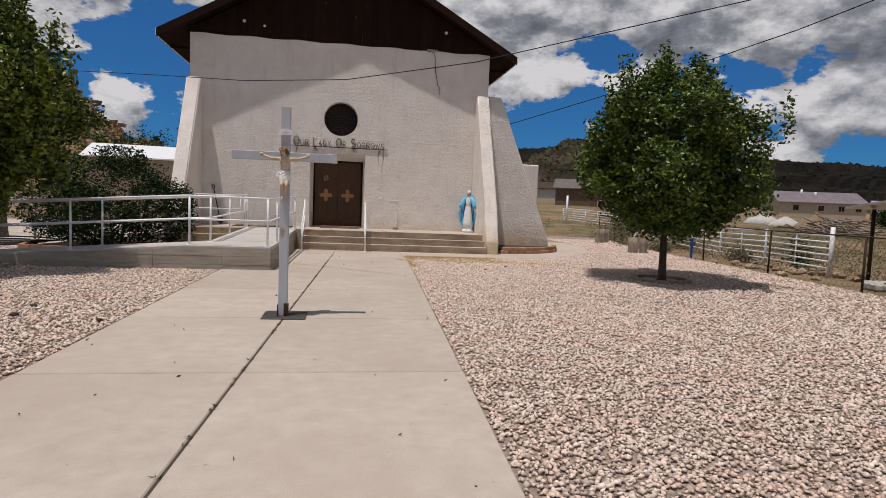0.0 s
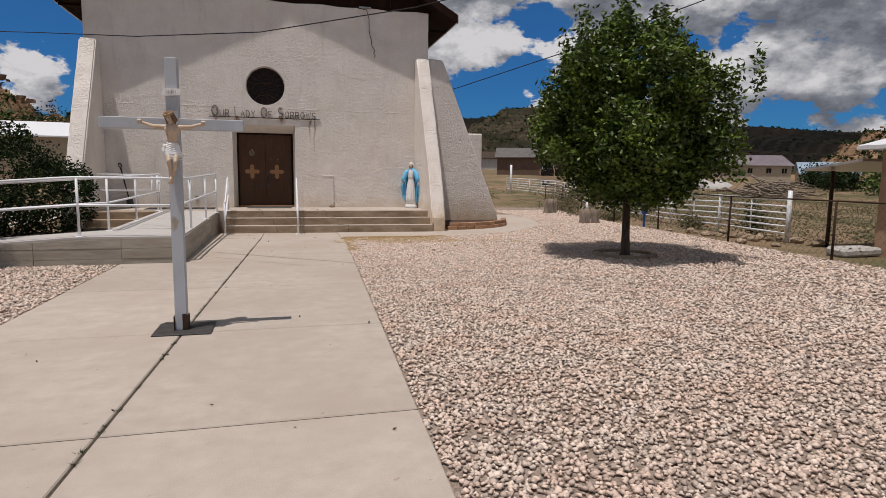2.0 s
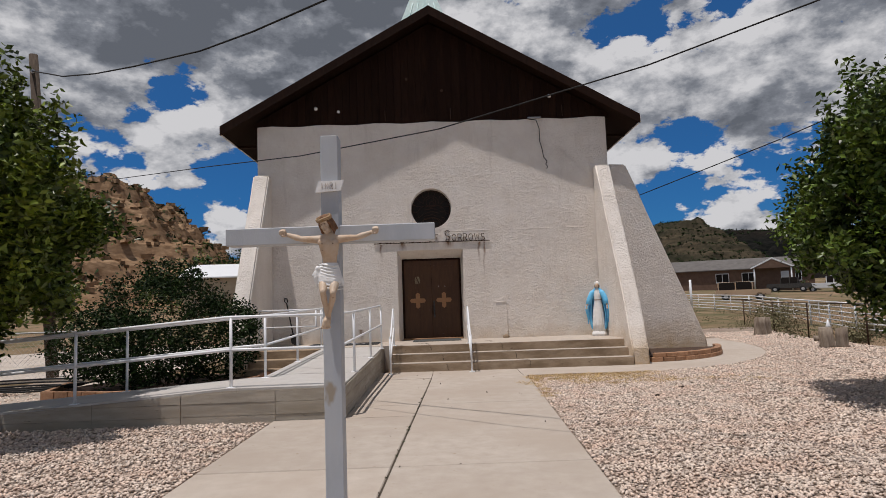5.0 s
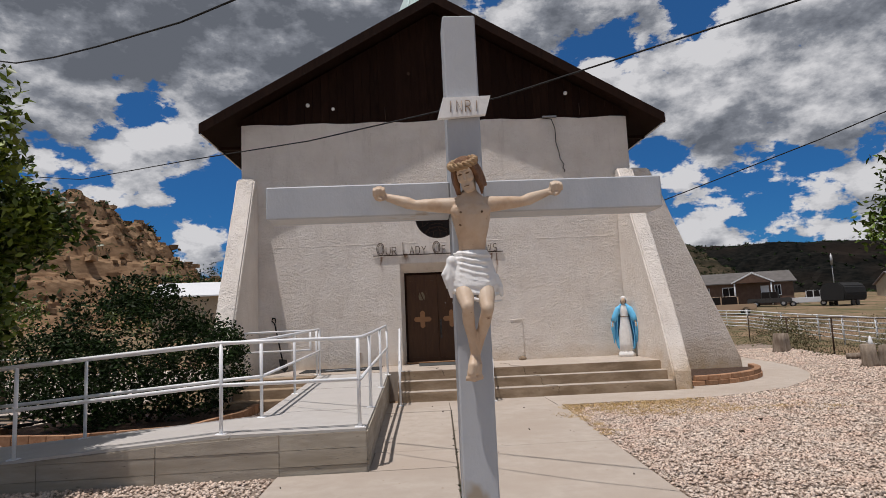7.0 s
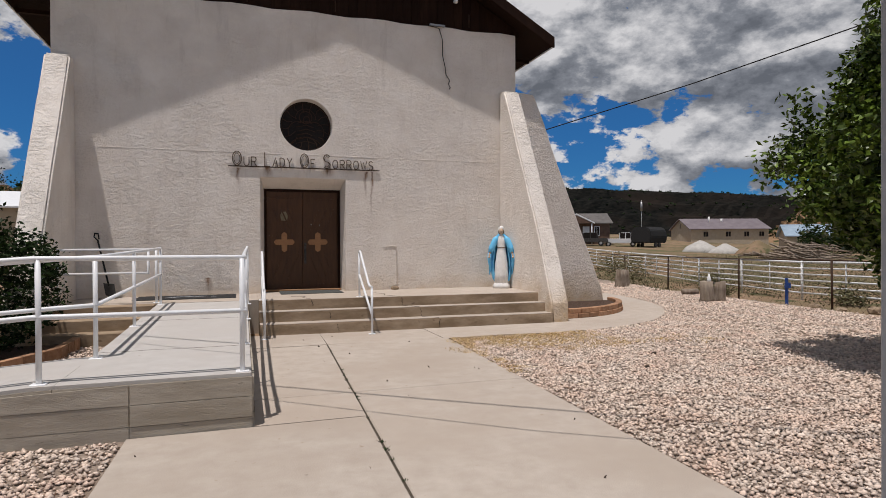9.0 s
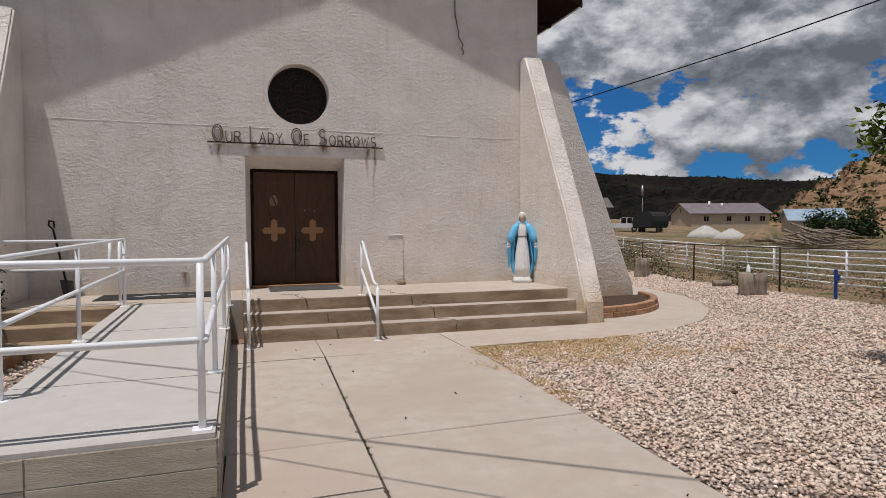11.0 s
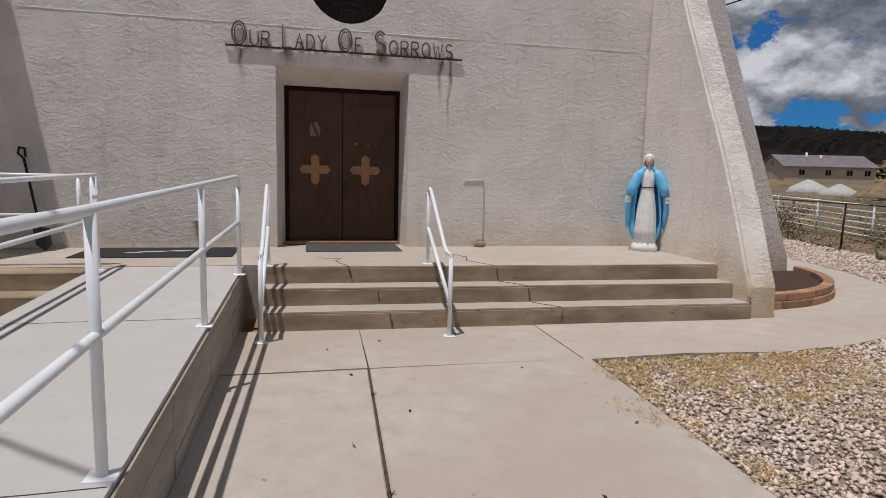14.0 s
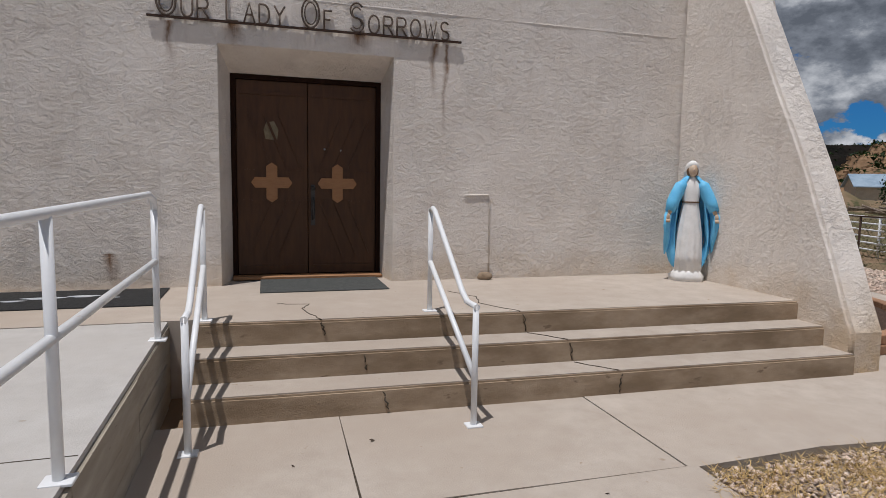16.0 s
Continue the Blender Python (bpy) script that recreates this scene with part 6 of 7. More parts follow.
for a, b in zip(PIPE_LINE, PIPE_LINE[1:]):
    za, zb = ground_height(*a), ground_height(*b)
    for h in (0.22, 0.40, 0.57, 0.74, 0.91, 1.08):
        bm = bmesh.new()
        tube(bm, [(*a, za + h), (*b, zb + h)], 0.024 if h < 1 else 0.032, 6)
        part("rail", bm, WHITE_PAINT, pipes)
    m = ((a[0] + b[0]) / 2, (a[1] + b[1]) / 2)
    bm = bmesh.new()
    tube(bm, [(*m, (za + zb) / 2 + 0.2), (*m, (za + zb) / 2 + 1.08)], 0.02, 6)
    part("upright", bm, WHITE_PAINT, pipes)
white_post = thing("fence_post", (16.4, 43, 0), "slim white painted corner post", "post")
bm = bmesh.new()
zz = ground_height(16.4, 43)
tube(bm, [(16.4, 43, zz - 0.1), (16.4, 43, zz + 2.1)], 0.075, 10)
part("post_body", bm, WHITE_PAINT, white_post)


# ---- stumps, stakes, rocks ----
def stump(x, y, r, h, seed, label):
    bm = bmesh.new()
    loft(bm, [(x, y, -0.05, r * 1.35, r * 1.3, 0.12, 5), (x, y, 0.06, r * 1.12, r * 1.1, 0.10, 5), (x, y, h * 0.6, r, r, 0.08, 5), (x, y, h, r * 0.97, r * 0.95, 0.08, 5)], 28)
    rough_up(bm, 0.05, 7, seed)
    tagged(part("tree_stump", bm, DEAD_WOOD), label, "stump", group="stumps")


stump(10.02, 19.58, 0.155, 0.52, 1, "weathered grey tree stump with splitting bark")
stump(10.36, 19.46, 0.125, 0.50, 2, "smaller weathered grey stump leaning beside another")
stump(11.2, 25.0, 0.18, 0.6, 3, "weathered grey tree stump near the fence")
stump(11.55, 25.3, 0.15, 0.58, 4, "weathered grey tree stump near the fence")
bm = bmesh.new()
tube(bm, [(10.9, 21.55, 0.07), (11.3, 21.35, 0.08)], 0.095, 12)
rough_up(bm, 0.02, 6)
tagged(part("cut_log", bm, DEAD_WOOD), "short cut log lying in the gravel", "log")
bm = bmesh.new()
tube(bm, [(10.08, 19.56, 0.50), (10.08, 19.56, 0.56), (10.08, 19.56, 0.72)], [0.06, 0.055, 0.015], 10)
tagged(part("white_cone", bm, WHITE_PAINT), "small white cone standing on a stump", "cone")
bm = bmesh.new()
box(bm, 11.62, 11.69, 18.58, 18.63, -0.1, 0.62, 0, 0.006)
box(bm, 11.55, 11.76, 18.57, 18.578, 0.36, 0.5, 0, 0.002)
tagged(part("marker_stake", bm, BLUE_STAKE), "blue painted wooden marker stake by the fence", "stake")
rr = np.random.default_rng(17)
for i in range(26):
    x, y = 12.3 + rr.normal(0, 0.5), 15.2 + rr.normal(0, 1.1)
    r = rr.uniform(0.06, 0.17)
    bm = bmesh.new()
    bmesh.ops.create_icosphere(bm, subdivisions=2, radius=r, matrix=Matrix.Translation((x, y, ground_height(x, y) + r * 0.4)) @ Matrix.Diagonal((1.2, 1, 0.65, 1)))
    rough_up(bm, r * 0.35, 3 / r, i)
    tagged(part("rock", bm, STEP), "rough tan fieldstone by the corral fence", "rock", group="fence rocks")
# dried dark clumps lying on the gravel
for i, (x, y, r) in enumerate(((-4.5, 8.2, 0.042), (-3.62, 7.3, 0.034), (-3.7, 7.9, 0.028), (3.86, 13.78, 0.026), (3.2, 13.06, 0.024), (-2.62, 7.05, 0.026))):
    bm = bmesh.new()
    bmesh.ops.create_icosphere(bm, subdivisions=2, radius=r, matrix=Matrix.Translation((x, y, r * 0.35)) @ Matrix.Diagonal((1.5, 1, 0.7, 1)))
    rough_up(bm, r * 0.7, 2.5 / r, 40 + i)
    tagged(part("dried_clump", bm, BARK), "small dark dried clump lying on the gravel", "debris", group="dried clumps")
# dark weedy shrubs along the fences
for i, (x, y, w, h) in enumerate(((13.4, 15.8, 0.5, 0.95), (14.4, 24, 0.9, 0.7), (12.6, 26, 0.8, 1.0), (13.4, 28.6, 0.9, 1.1), (12.2, 21.5, 0.5, 0.35), (13.0, 18, 0.5, 0.45), (15.2, 31, 1.0, 1.1))):
    s = thing("weed_clump", (x, y, ground_height(x, y)), "scrubby grey green weeds against the fence", "shrub", group="fence weeds")
    q = rr.normal(0, 1, (900, 3)) * np.array([w * 0.45, w * 0.45, h * 0.3]) + np.array([x, y, ground_height(x, y) + h * 0.45])
    q = q[q[:, 2] > ground_height(x, y)]
    tagged(leaf_mesh("foliage", q, rr.uniform(0.05, 0.11, len(q)), BUSH_LEAF if i == 0 else SAGE, s, "", 40 + i, -0.3), kind="stuff")
# heap of cut branches
brush = thing("brush_pile", (35.0, 37.4, 0), "long heap of grey dead branches", "branches")
for i in range(90):
    bx_, by_ = 35.0 + rr.normal(0, 1.3), 37.4 + rr.normal(0, 1.2)
    gz = ground_height(bx_, by_)
    a = rr.normal(-0.9, 0.35)
    l = rr.uniform(1.0, 2.7)
    z0 = gz + rr.uniform(0.1, 1.3) * max(0.2, 1 - abs(by_ - 37.4) / 3)
    d = Vector((math.cos(a), math.sin(a), rr.normal(-0.12, 0.2)))
    bm = bmesh.new()
    p = Vector((bx_, by_, z0))
    tube(bm, [p - d * l / 2, p + Vector(rr.normal(0, 0.1, 3)), p + d * l / 2], [0.07, 0.05, 0.02], 5)
    part("branch", bm, DEAD_WOOD, brush)
for i, (az, dist, r, h) in enumerate(((43.0, 66, 2.1, 1.15), (45.0, 64, 1.9, 1.0), (47.6, 62, 2.3, 1.4))):
    x, y = -1 + dist * math.sin(radians(az)), 9.5 + dist * math.cos(radians(az))
    bm = bmesh.new()
    gz = ground_height(x, y)
    loft(bm, [(x, y, gz - 0.3, r * 1.1, r, 0.05, 5), (x, y, gz + h * 0.4, r * 0.7, r * 0.65, 0.05, 4), (x, y, gz + h * 0.8, r * 0.3, r * 0.28), (x, y, gz + h, r * 0.08, r * 0.08)], 26)
    rough_up(bm, 0.18, 0.8, i)
    tagged(part("gravel_mound", bm, WHITE_HEAP if i < 2 else DIRT), "pale heap of aggregate on the dirt lot" if i < 2 else "brown heap of dirt on the lot", "heap", group="heaps")


# ---- small tan building with a lean-to ----
hut = thing("outbuilding", (14.2, 9.4, 0), "small tan plastered outbuilding with a white metal roof", "building")
part("wall", boxed(12.45, 16.2, 7.2, 11.3, -0.1, 2.15, 0.02), material("orange_tan_plaster", (0.34, 0.20, 0.12), (0.44, 0.29, 0.19), 1.5, 0.9, 0.3, 20), hut)
bm = bmesh.new()
prism(bm, [(12.1, 2.16), (16.5, 2.16), (16.5, 2.24), (14.3, 2.75), (12.1, 2.24)], lambda u, v: Vector((u, 6.9, v)), (0, 4.7, 0))
part("roof", bm, WHITE_PAINT, hut)
bm = bmesh.new()
prism(bm, [(11.602, 1.92), (13.1, 1.72), (13.1, 1.77), (11.602, 1.98)], lambda u, v: Vector((12.3, u, v)), (3.6, 0, 0))
part("lean_to_roof", bm, SILVER, hut)
for x in (12.9, 15.4):
    bm = bmesh.new()
    tube(bm, [(x, 12.85, -0.1), (x, 12.85, 1.73)], 0.045, 8)
    part("lean_to_post", bm, IRON, hut)
bm = boxed(11.35, 12.35, 11.0, 11.5, -0.06, 0.12, 0.05)
rough_up(bm, 0.03, 3)
tagged(part("stone_slab", bm, WHITE_HEAP), "pale flat stone slab by the outbuilding", "stone")


# ---- houses in the distance ----
def window_on(parent, at, w, h, along, out, frame_mat=WHITE_PAINT):
    """A framed window on a wall: along and out are the wall's direction and its outward normal."""
    a, o = Vector(along), Vector(out)
    p = Vector(at)
    bm = bmesh.new()
    for u0, u1, v0, v1 in ((-w / 2 - 0.08, -w / 2, -h / 2 - 0.08, h / 2 + 0.08), (w / 2, w / 2 + 0.08, -h / 2 - 0.08, h / 2 + 0.08), (-w / 2, w / 2, h / 2, h / 2 + 0.08), (-w / 2, w / 2, -h / 2 - 0.08, -h / 2), (-0.03, 0.03, -h / 2, h / 2)):
        prism(bm, [(u0, v0), (u1, v0), (u1, v1), (u0, v1)], lambda u, v: p + a * u + Vector((0, 0, v)) + o * 0.002, tuple(o * 0.05))
    wn = part("window", bm, frame_mat, parent)
    bm = bmesh.new()
    prism(bm, [(-w / 2, -h / 2), (w / 2, -h / 2), (w / 2, h / 2), (-w / 2, h / 2)], lambda u, v: p + a * u + Vector((0, 0, v)) + o * 0.004, tuple(o * 0.02))
    part("pane", bm, GLASS_DARK, wn)


def gabled(name, corner, along, length, depth, wall_h, ridge_h, wall_mat, roof_mat, label, over=0.4):
    """A gabled house: corner, direction of the long front; the ridge runs along it."""
    a = Vector((*along, 0)).normalized()
    b = Vector((-a.y, a.x, 0))
    z = ground_height(*corner) - 0.1
    o = Vector((*corner, z))
    t = thing(name, (corner[0], corner[1], z), label, "house")
    bm = bmesh.new()
    prism(bm, [(0, -0.6), (depth, -0.6), (depth, wall_h), (depth / 2, ridge_h), (0, wall_h)], lambda u, v: o + b * u + Vector((0, 0, v)), tuple(a * length))
    part("wall", bm, wall_mat, t)
    for s in (0, 1):
        bm = bmesh.new()
        rise = (ridge_h - wall_h) / (depth / 2)
        e = -over if s == 0 else depth + over
        ez = wall_h - over * rise
        prism(bm, [(e, ez + 0.03), (depth / 2, ridge_h + 0.03), (depth / 2, ridge_h + 0.17), (e, ez + 0.15)], lambda u, v: o - a * over + b * u + Vector((0, 0, v)), tuple(a * (length + 2 * over)))
        part("roof", bm, roof_mat, t)
    return t, o, a, b


t, o, a, b = gabled("house", (31.5, 88.0), (17.1, -7.3), 18.4, 8, 2.7, 4.1, BROWN_SIDING, material("grey_shingle", (0.10, 0.09, 0.085), (0.15, 0.14, 0.13), 1.2, 0.9, 0.4, 8), "single-storey brown house with grey shingle roof and white trim")
for u in (7.6, 10.8):
    window_on(t, o + a * u + Vector((0, 0, 1.55)), 1.5, 1.1, a, -b)
window_on(t, o + a * 16.6 + Vector((0, 0, 1.55)), 0.6, 1.2, a, -b)
bm = bmesh.new()
prism(bm, [(0, 0.2), (0.95, 0.2), (0.95, 2.2), (0, 2.2)], lambda u, v: o + a * (14.6 + u) - b * 0.04 + Vector((0, 0, v)), tuple(b * 0.04))
part("door", bm, WHITE_PAINT, t)
for u in (11.4, 15.7):
    bm = bmesh.new()
    tube(bm, [o + a * u - b * 1.1 + Vector((0, 0, -0.3)), o + a * u - b * 1.1 + Vector((0, 0, 2.65))], 0.09, 8)
    part("porch_post", bm, WHITE_PAINT, t)
bm = bmesh.new()
prism(bm, [(11.2, 2.62), (15.9, 2.62), (13.55, 3.75)], lambda u, v: o + a * u - b * 1.25 + Vector((0, 0, v)), tuple(b * 1.6))
part("porch_gable", bm, BROWN_SIDING, t)
for u0, v0, u1, v1 in ((11.0, 2.55, 13.55, 3.85), (16.1, 2.55, 13.55, 3.85)):
    bm = bmesh.new()
    prism(bm, [(u0, v0), (u0, v0 + 0.18), (u1, v1 + 0.18), (u1, v1)], lambda u, v: o + a * u - b * 1.3 + Vector((0, 0, v)), tuple(b * 0.05))
    part("porch_trim", bm, WHITE_PAINT, t)

t, o, a, b = gabled("barn", (77.7, 98.1), (15.0, -5.0), 14.5, 9.5, 2.7, 4.6, PLASTER_TAN, METAL_ROOF, "long tan plastered house with a purple brown metal roof")
for u in (2.8, 7.0, 10.4, 13.2):
    window_on(t, o + a * u + Vector((0, 0, 1.7)), 0.9, 0.9, a, -b, PLASTER_TAN)
window_on(t, o - a * 0.001 + b * 4.75 + Vector((0, 0, 3.3)), 0.6, 0.8, b, -a, PLASTER_TAN)
for u, h in ((4.8, 0.9), (7.2, 0.5)):
    p = o + a * u + b * 3.2 + Vector((0, 0, 3.8))
    bm = bmesh.new()
    tube(bm, [p, p + Vector((0, 0, h + 0.4))], 0.18, 8)
    part("vent_pipe", bm, STATUE_WHITE, t)
t, o, a, b = gabled("shed", (73.5, 73.5), (6, -4.6), 7, 6, 1.9, 3.4, PLASTER_TAN, BLUE_ROOF, "low shed with a blue grey metal roof")
t, o, a, b = gabled("white_house", (-22.6, 57), (9, 1), 8.0, 7, 3.5, 4.7, PLASTER_TAN, WHITE_PAINT, "house behind the shrub with a white metal roof")
t, o, a, b = gabled("far_house", (40, 128), (9, -3), 9, 7, 2.6, 4.0, WHITE_HEAP, ROOFING, "pale distant house below the mesa")


# ---- vehicles on the lot ----
def vehicle(name, at, yaw, size, body_mat, label, cab=(0.2, 0.8), pickup=False):
    l, w, h = size
    z = ground_height(*at)
    m = Matrix.Translation((*at, z)) @ Matrix.Rotation(yaw, 4, "Z")
    t = thing(name, (*at, z), label, "vehicle")
    bm = bmesh.new()
    prism(bm, [(-l / 2, 0.45), (l / 2, 0.45), (l / 2, h * 0.52), (l * 0.47, h * 0.58), (-l * 0.49, h * 0.58), (-l / 2, h * 0.5)], lambda u, v: Vector((u, -w / 2, v)), (0, w, 0))
    bmesh.ops.bevel(bm, geom=list(bm.edges), offset=0.05, segments=2, affect="EDGES")
    bm.transform(m)
    part("body", bm, body_mat, t)
    c0, c1 = (-l / 2 + l * cab[0], -l / 2 + l * cab[1])
    bm = bmesh.new()
    prism(bm, [(c0, h * 0.57), (c1, h * 0.57), (c1 - 0.35, h), (c0 + 0.3, h)], lambda u, v: Vector((u, -w * 0.46, v)), (0, w * 0.92, 0))
    bm.transform(m)
    part("cabin_glass", bm, GLASS_DARK, t)
    bm = bmesh.new()
    box(bm, c0 + 0.28, c1 - 0.33, -w * 0.45, w * 0.45, h - 0.05, h + 0.02, 0, 0.02)
    for u in (c0 + 0.15, (c0 + c1) / 2, c1 - 0.2):
        box(bm, u - 0.05, u + 0.05, -w * 0.467, w * 0.467, h * 0.57, h - 0.03)
    bm.transform(m)
    part("cabin_roof", bm, body_mat, t)
    for u in (-l * 0.31, l * 0.31):
        for s in (-1, 1):
            bm = bmesh.new()
            tube(bm, [(u, s * w * 0.5, 0.36), (u, s * w * 0.36, 0.36)], 0.36, 18)
            bm.transform(m)
            wh = part("wheel", bm, BLACK, t)
            bm = bmesh.new()
            tube(bm, [(u, s * w * 0.505, 0.36), (u, s * w * 0.49, 0.36)], 0.19, 14)
            bm.transform(m)
            part("rim", bm, SILVER, wh)
    return t


vehicle("parked_car", (29.4, 62.0), radians(-24), (4.8, 1.8, 1.75), material("tan_car_paint", (0.42, 0.30, 0.20), (0.46, 0.34, 0.23), 1, 0.3), "tan older estate car parked before the brown house", (0.03, 0.72))
vehicle("parked_truck", (47.8, 77.3), radians(-35), (5.2, 1.95, 1.9), material("white_truck_paint", (0.62, 0.63, 0.64), (0.68, 0.69, 0.70), 1, 0.3), "white pickup truck parked on the dirt lot", (0.45, 0.8))
trailer = thing("cargo_trailer", (51.1, 75.5, ground_height(51.1, 75.5)), "dark rounded cargo trailer parked on the lot", "trailer")
tm = Matrix.Translation((51.1, 75.5, ground_height(51.1, 75.5))) @ Matrix.Rotation(radians(28), 4, "Z")
bm = bmesh.new()
prism(bm, [(-1.3, 0.6), (1.3, 0.6), (1.45, 1.4), (1.3, 2.3), (0.8, 2.75), (-0.8, 2.75), (-1.3, 2.3), (-1.45, 1.4)], lambda u, v: Vector((-2.6, u, v)), (5.2, 0, 0))
bmesh.ops.bevel(bm, geom=list(bm.edges), offset=0.12, segments=2, affect="EDGES")
bm.transform(tm)
part("body", bm, BLACK, trailer)
for u in (-0.6, 0.5):
    for s in (-1.3, 1.3):
        bm = bmesh.new()
        tube(bm, [(u, s, 0.35), (u, s * 0.85, 0.35)], 0.35, 16)
        bm.transform(tm)
        part("wheel", bm, STEEL_DARK, trailer)
vehicle("parked_truck", (44.0, 79.0), radians(-35), (4.9, 1.9, 1.8), STEEL_DARK, "dark pickup truck parked beside the trailer", (0.3, 0.75))


# ---- yard to the west ----
lot = slab("pavement_lot", [(-30, 18.6), (-7.0, 18.6), (-6.8, 30), (-30, 32)], -0.06, 0.0, material("pale_gravel_lot", (0.42, 0.36, 0.31), (0.56, 0.50, 0.44), 9, 0.95, 0.6, 30, c3=(0.40, 0.34, 0.28)))
tagged(lot, "pale gravel parking lot west of the church", "lot", kind="structure")
LEFT_LINE = [(-14.5, 17.6), (-11.5, 18.0), (-8.6, 18.4), (-6.6, 18.55)]
fence2 = thing("wire_fence", (-10, 18, 0), "grey chain-link fence behind the ramp", "fence")
for x, y in LEFT_LINE:
    bm = bmesh.new()
    tube(bm, [(x, y, -0.1), (x, y, 1.15)], 0.03, 8)
    part("post", bm, CHAIN, fence2)
bm = bmesh.new()
tube(bm, [(x, y, 1.13) for x, y in LEFT_LINE], 0.02, 6)
part("top_rail", bm, CHAIN, fence2)
bm = bmesh.new()
total = sum(math.dist(p, q) for p, q in zip(LEFT_LINE, LEFT_LINE[1:]))
for i in range(int(total / 0.11)):
    for s in (-1, 1):
        p, q = polyline_at(LEFT_LINE, i * 0.11), polyline_at(LEFT_LINE, min(max(i * 0.11 + s * 1.0, 0), total))
        tube(bm, [(*p, 0.02), (*q, 1.12)], 0.0022, 3, caps=False)
tagged(part("mesh_wire", bm, CHAIN, fence2), kind="stuff")
hose = thing("garden_hose", (-8.2, 16.2, 0), "black garden hose coiled on the gravel", "hose")
bm = bmesh.new()
tube(bm, [(-8.3 + (0.5 + 0.02 * i) * math.cos(i * 0.5), 16.2 + (0.3 + 0.01 * i) * math.sin(i * 0.5), 0.02 + 0.004 * i) for i in range(44)], 0.018, 6)
part("coil", bm, BLACK, hose)
stone_wall = thing("retaining_wall", (-28, 33, 0), "coursed brown stone retaining wall on the slope", "wall")
rw = np.random.default_rng(5)
for c in range(9):
    u = rw.uniform(0, 0.4)
    while u < 17:
        l = rw.uniform(0.6, 1.3)
        x, y = -38 + u * 0.93, 36 - u * 0.2
        bm = bmesh.new()
        box(bm, 0, l - 0.04, -0.2, 0.2 + rw.uniform(0, 0.08), 0.33 * c, 0.33 * c + 0.31, 0, 0.03)
        bm.transform(Matrix.Translation((x, y, 0.1)) @ Matrix.Rotation(-0.21, 4, "Z"))
        part("stone", bm, BRICK, stone_wall)
        u += l


# ---- hills ----
def hill(name, centre, size, height, mat, label, seed, n=70, top=0.55, rough=1.0, terrace=0.0):
    """A hill as a height field on an oval: a flat or rounded top, broken flanks."""
    V, F = [], []
    for j in range(n + 1):
        for i in range(n + 1):
            u, v = 2 * i / n - 1, 2 * j / n - 1
            r = math.hypot(u, v)
            x, y = centre[0] + u * size[0], centre[1] + v * size[1]
            p = Vector((x, y, seed * 31.0))
            w = r * (1 + 0.22 * noise.noise(p * (2.2 / size[0])) + 0.08 * noise.noise(p * (7 / size[0])))
            s = min(1, max(0, (1 - w) / (1 - top)))
            s = s * s * (3 - 2 * s)
            z = height * s * (1 + 0.05 * noise.noise(p * (3 / size[0])))
            if terrace:
                q = z / terrace
                z = terrace * (math.floor(q) + min(1, max(0, (q % 1 - 0.35) / 0.3))) * 0.6 + z * 0.4
            z += rough * height * 0.05 * s * (noise.multi_fractal(p * (11 / size[0]), 1.0, 2.1, 5) - 1.0)
            V.append((x, y, ground_height(x, y) - 0.5 + z))
    for j in range(n):
        for i in range(n):
            k = j * (n + 1) + i
            F.append((k, k + 1, k + n + 2, k + n + 1))
    return tagged(quad_mesh(name, V, F, mat), label, "hill", kind="structure"), V


hill_w, HV = hill("backdrop_hill_west", (-81, 126), (51, 56), 24.0, CLIFF, "steep tan sandstone hill with ledges and scrub", 1, 170, 0.24, 2.3, 4.0)
hill_e, HE = hill("backdrop_hill_east", (228, 132), (94, 82), 25, CLIFF, "tan rocky hill dotted with junipers", 2, 120, 0.25, 2.2, 4.0)
_, HM = hill("backdrop_mesa", (640, 640), (620, 260), 50, MESA, "long wooded mesa, cloud shadow darkened into its colour", 3, 110, 0.68, 0.9, 12.0)
_, HF = hill("backdrop_mesa_far", (330, 800), (240, 210), 66, MESA, "wooded mesa in painted cloud shadow with a pale banded rim", 4, 90, 0.6, 0.9, 14.0)
hill("backdrop_ridge_west", (-420, 560), (380, 240), 52, MESA, "far wooded ridge in painted cloud shadow", 5, 60, 0.5, 0.6)
cone, HB = hill("backdrop_butte", (174, 430), (95, 80), 47, material("banded_scrub_butte", (0.035, 0.032, 0.023), (0.10, 0.078, 0.052), 0.09, 0.97, 0.5, 0.5, c3=(0.03, 0.03, 0.02), big=0.03, stretch=(1, 1, 4), spec=0.0), "scrubby butte with a pale rim", 6, 90, 0.08, 1.2, 6.0)


def scrub(name, field, count, size, seed, label):
    rng = np.random.default_rng(seed)
    zmax = max(v[2] for v in field)
    pts = []
    while len(pts) < count:
        v = field[int(rng.integers(0, len(field)))]
        if v[2] > zmax * 0.10:
            pts.append(v)
    V, F = [], []
    for v in pts:
        r = size * rng.uniform(0.5, 1.4)
        for _ in range(14):
            c = np.array(v) + rng.normal(0, 1, 3) * r * np.array([0.5, 0.5, 0.3]) + (0, 0, r * 0.35) + rng.normal(0, 0.3, 3) * (1, 1, 0)
            d = rng.normal(0, 1, (3, 3)) * r * 0.45
            i = len(V)
            V += [tuple(c + d[0]), tuple(c + d[1]), tuple(c + d[2])]
            F.append((i, i + 1, i + 2))
    tagged(quad_mesh(name, V, F, BUSH_LEAF), label, "scrub", kind="stuff")


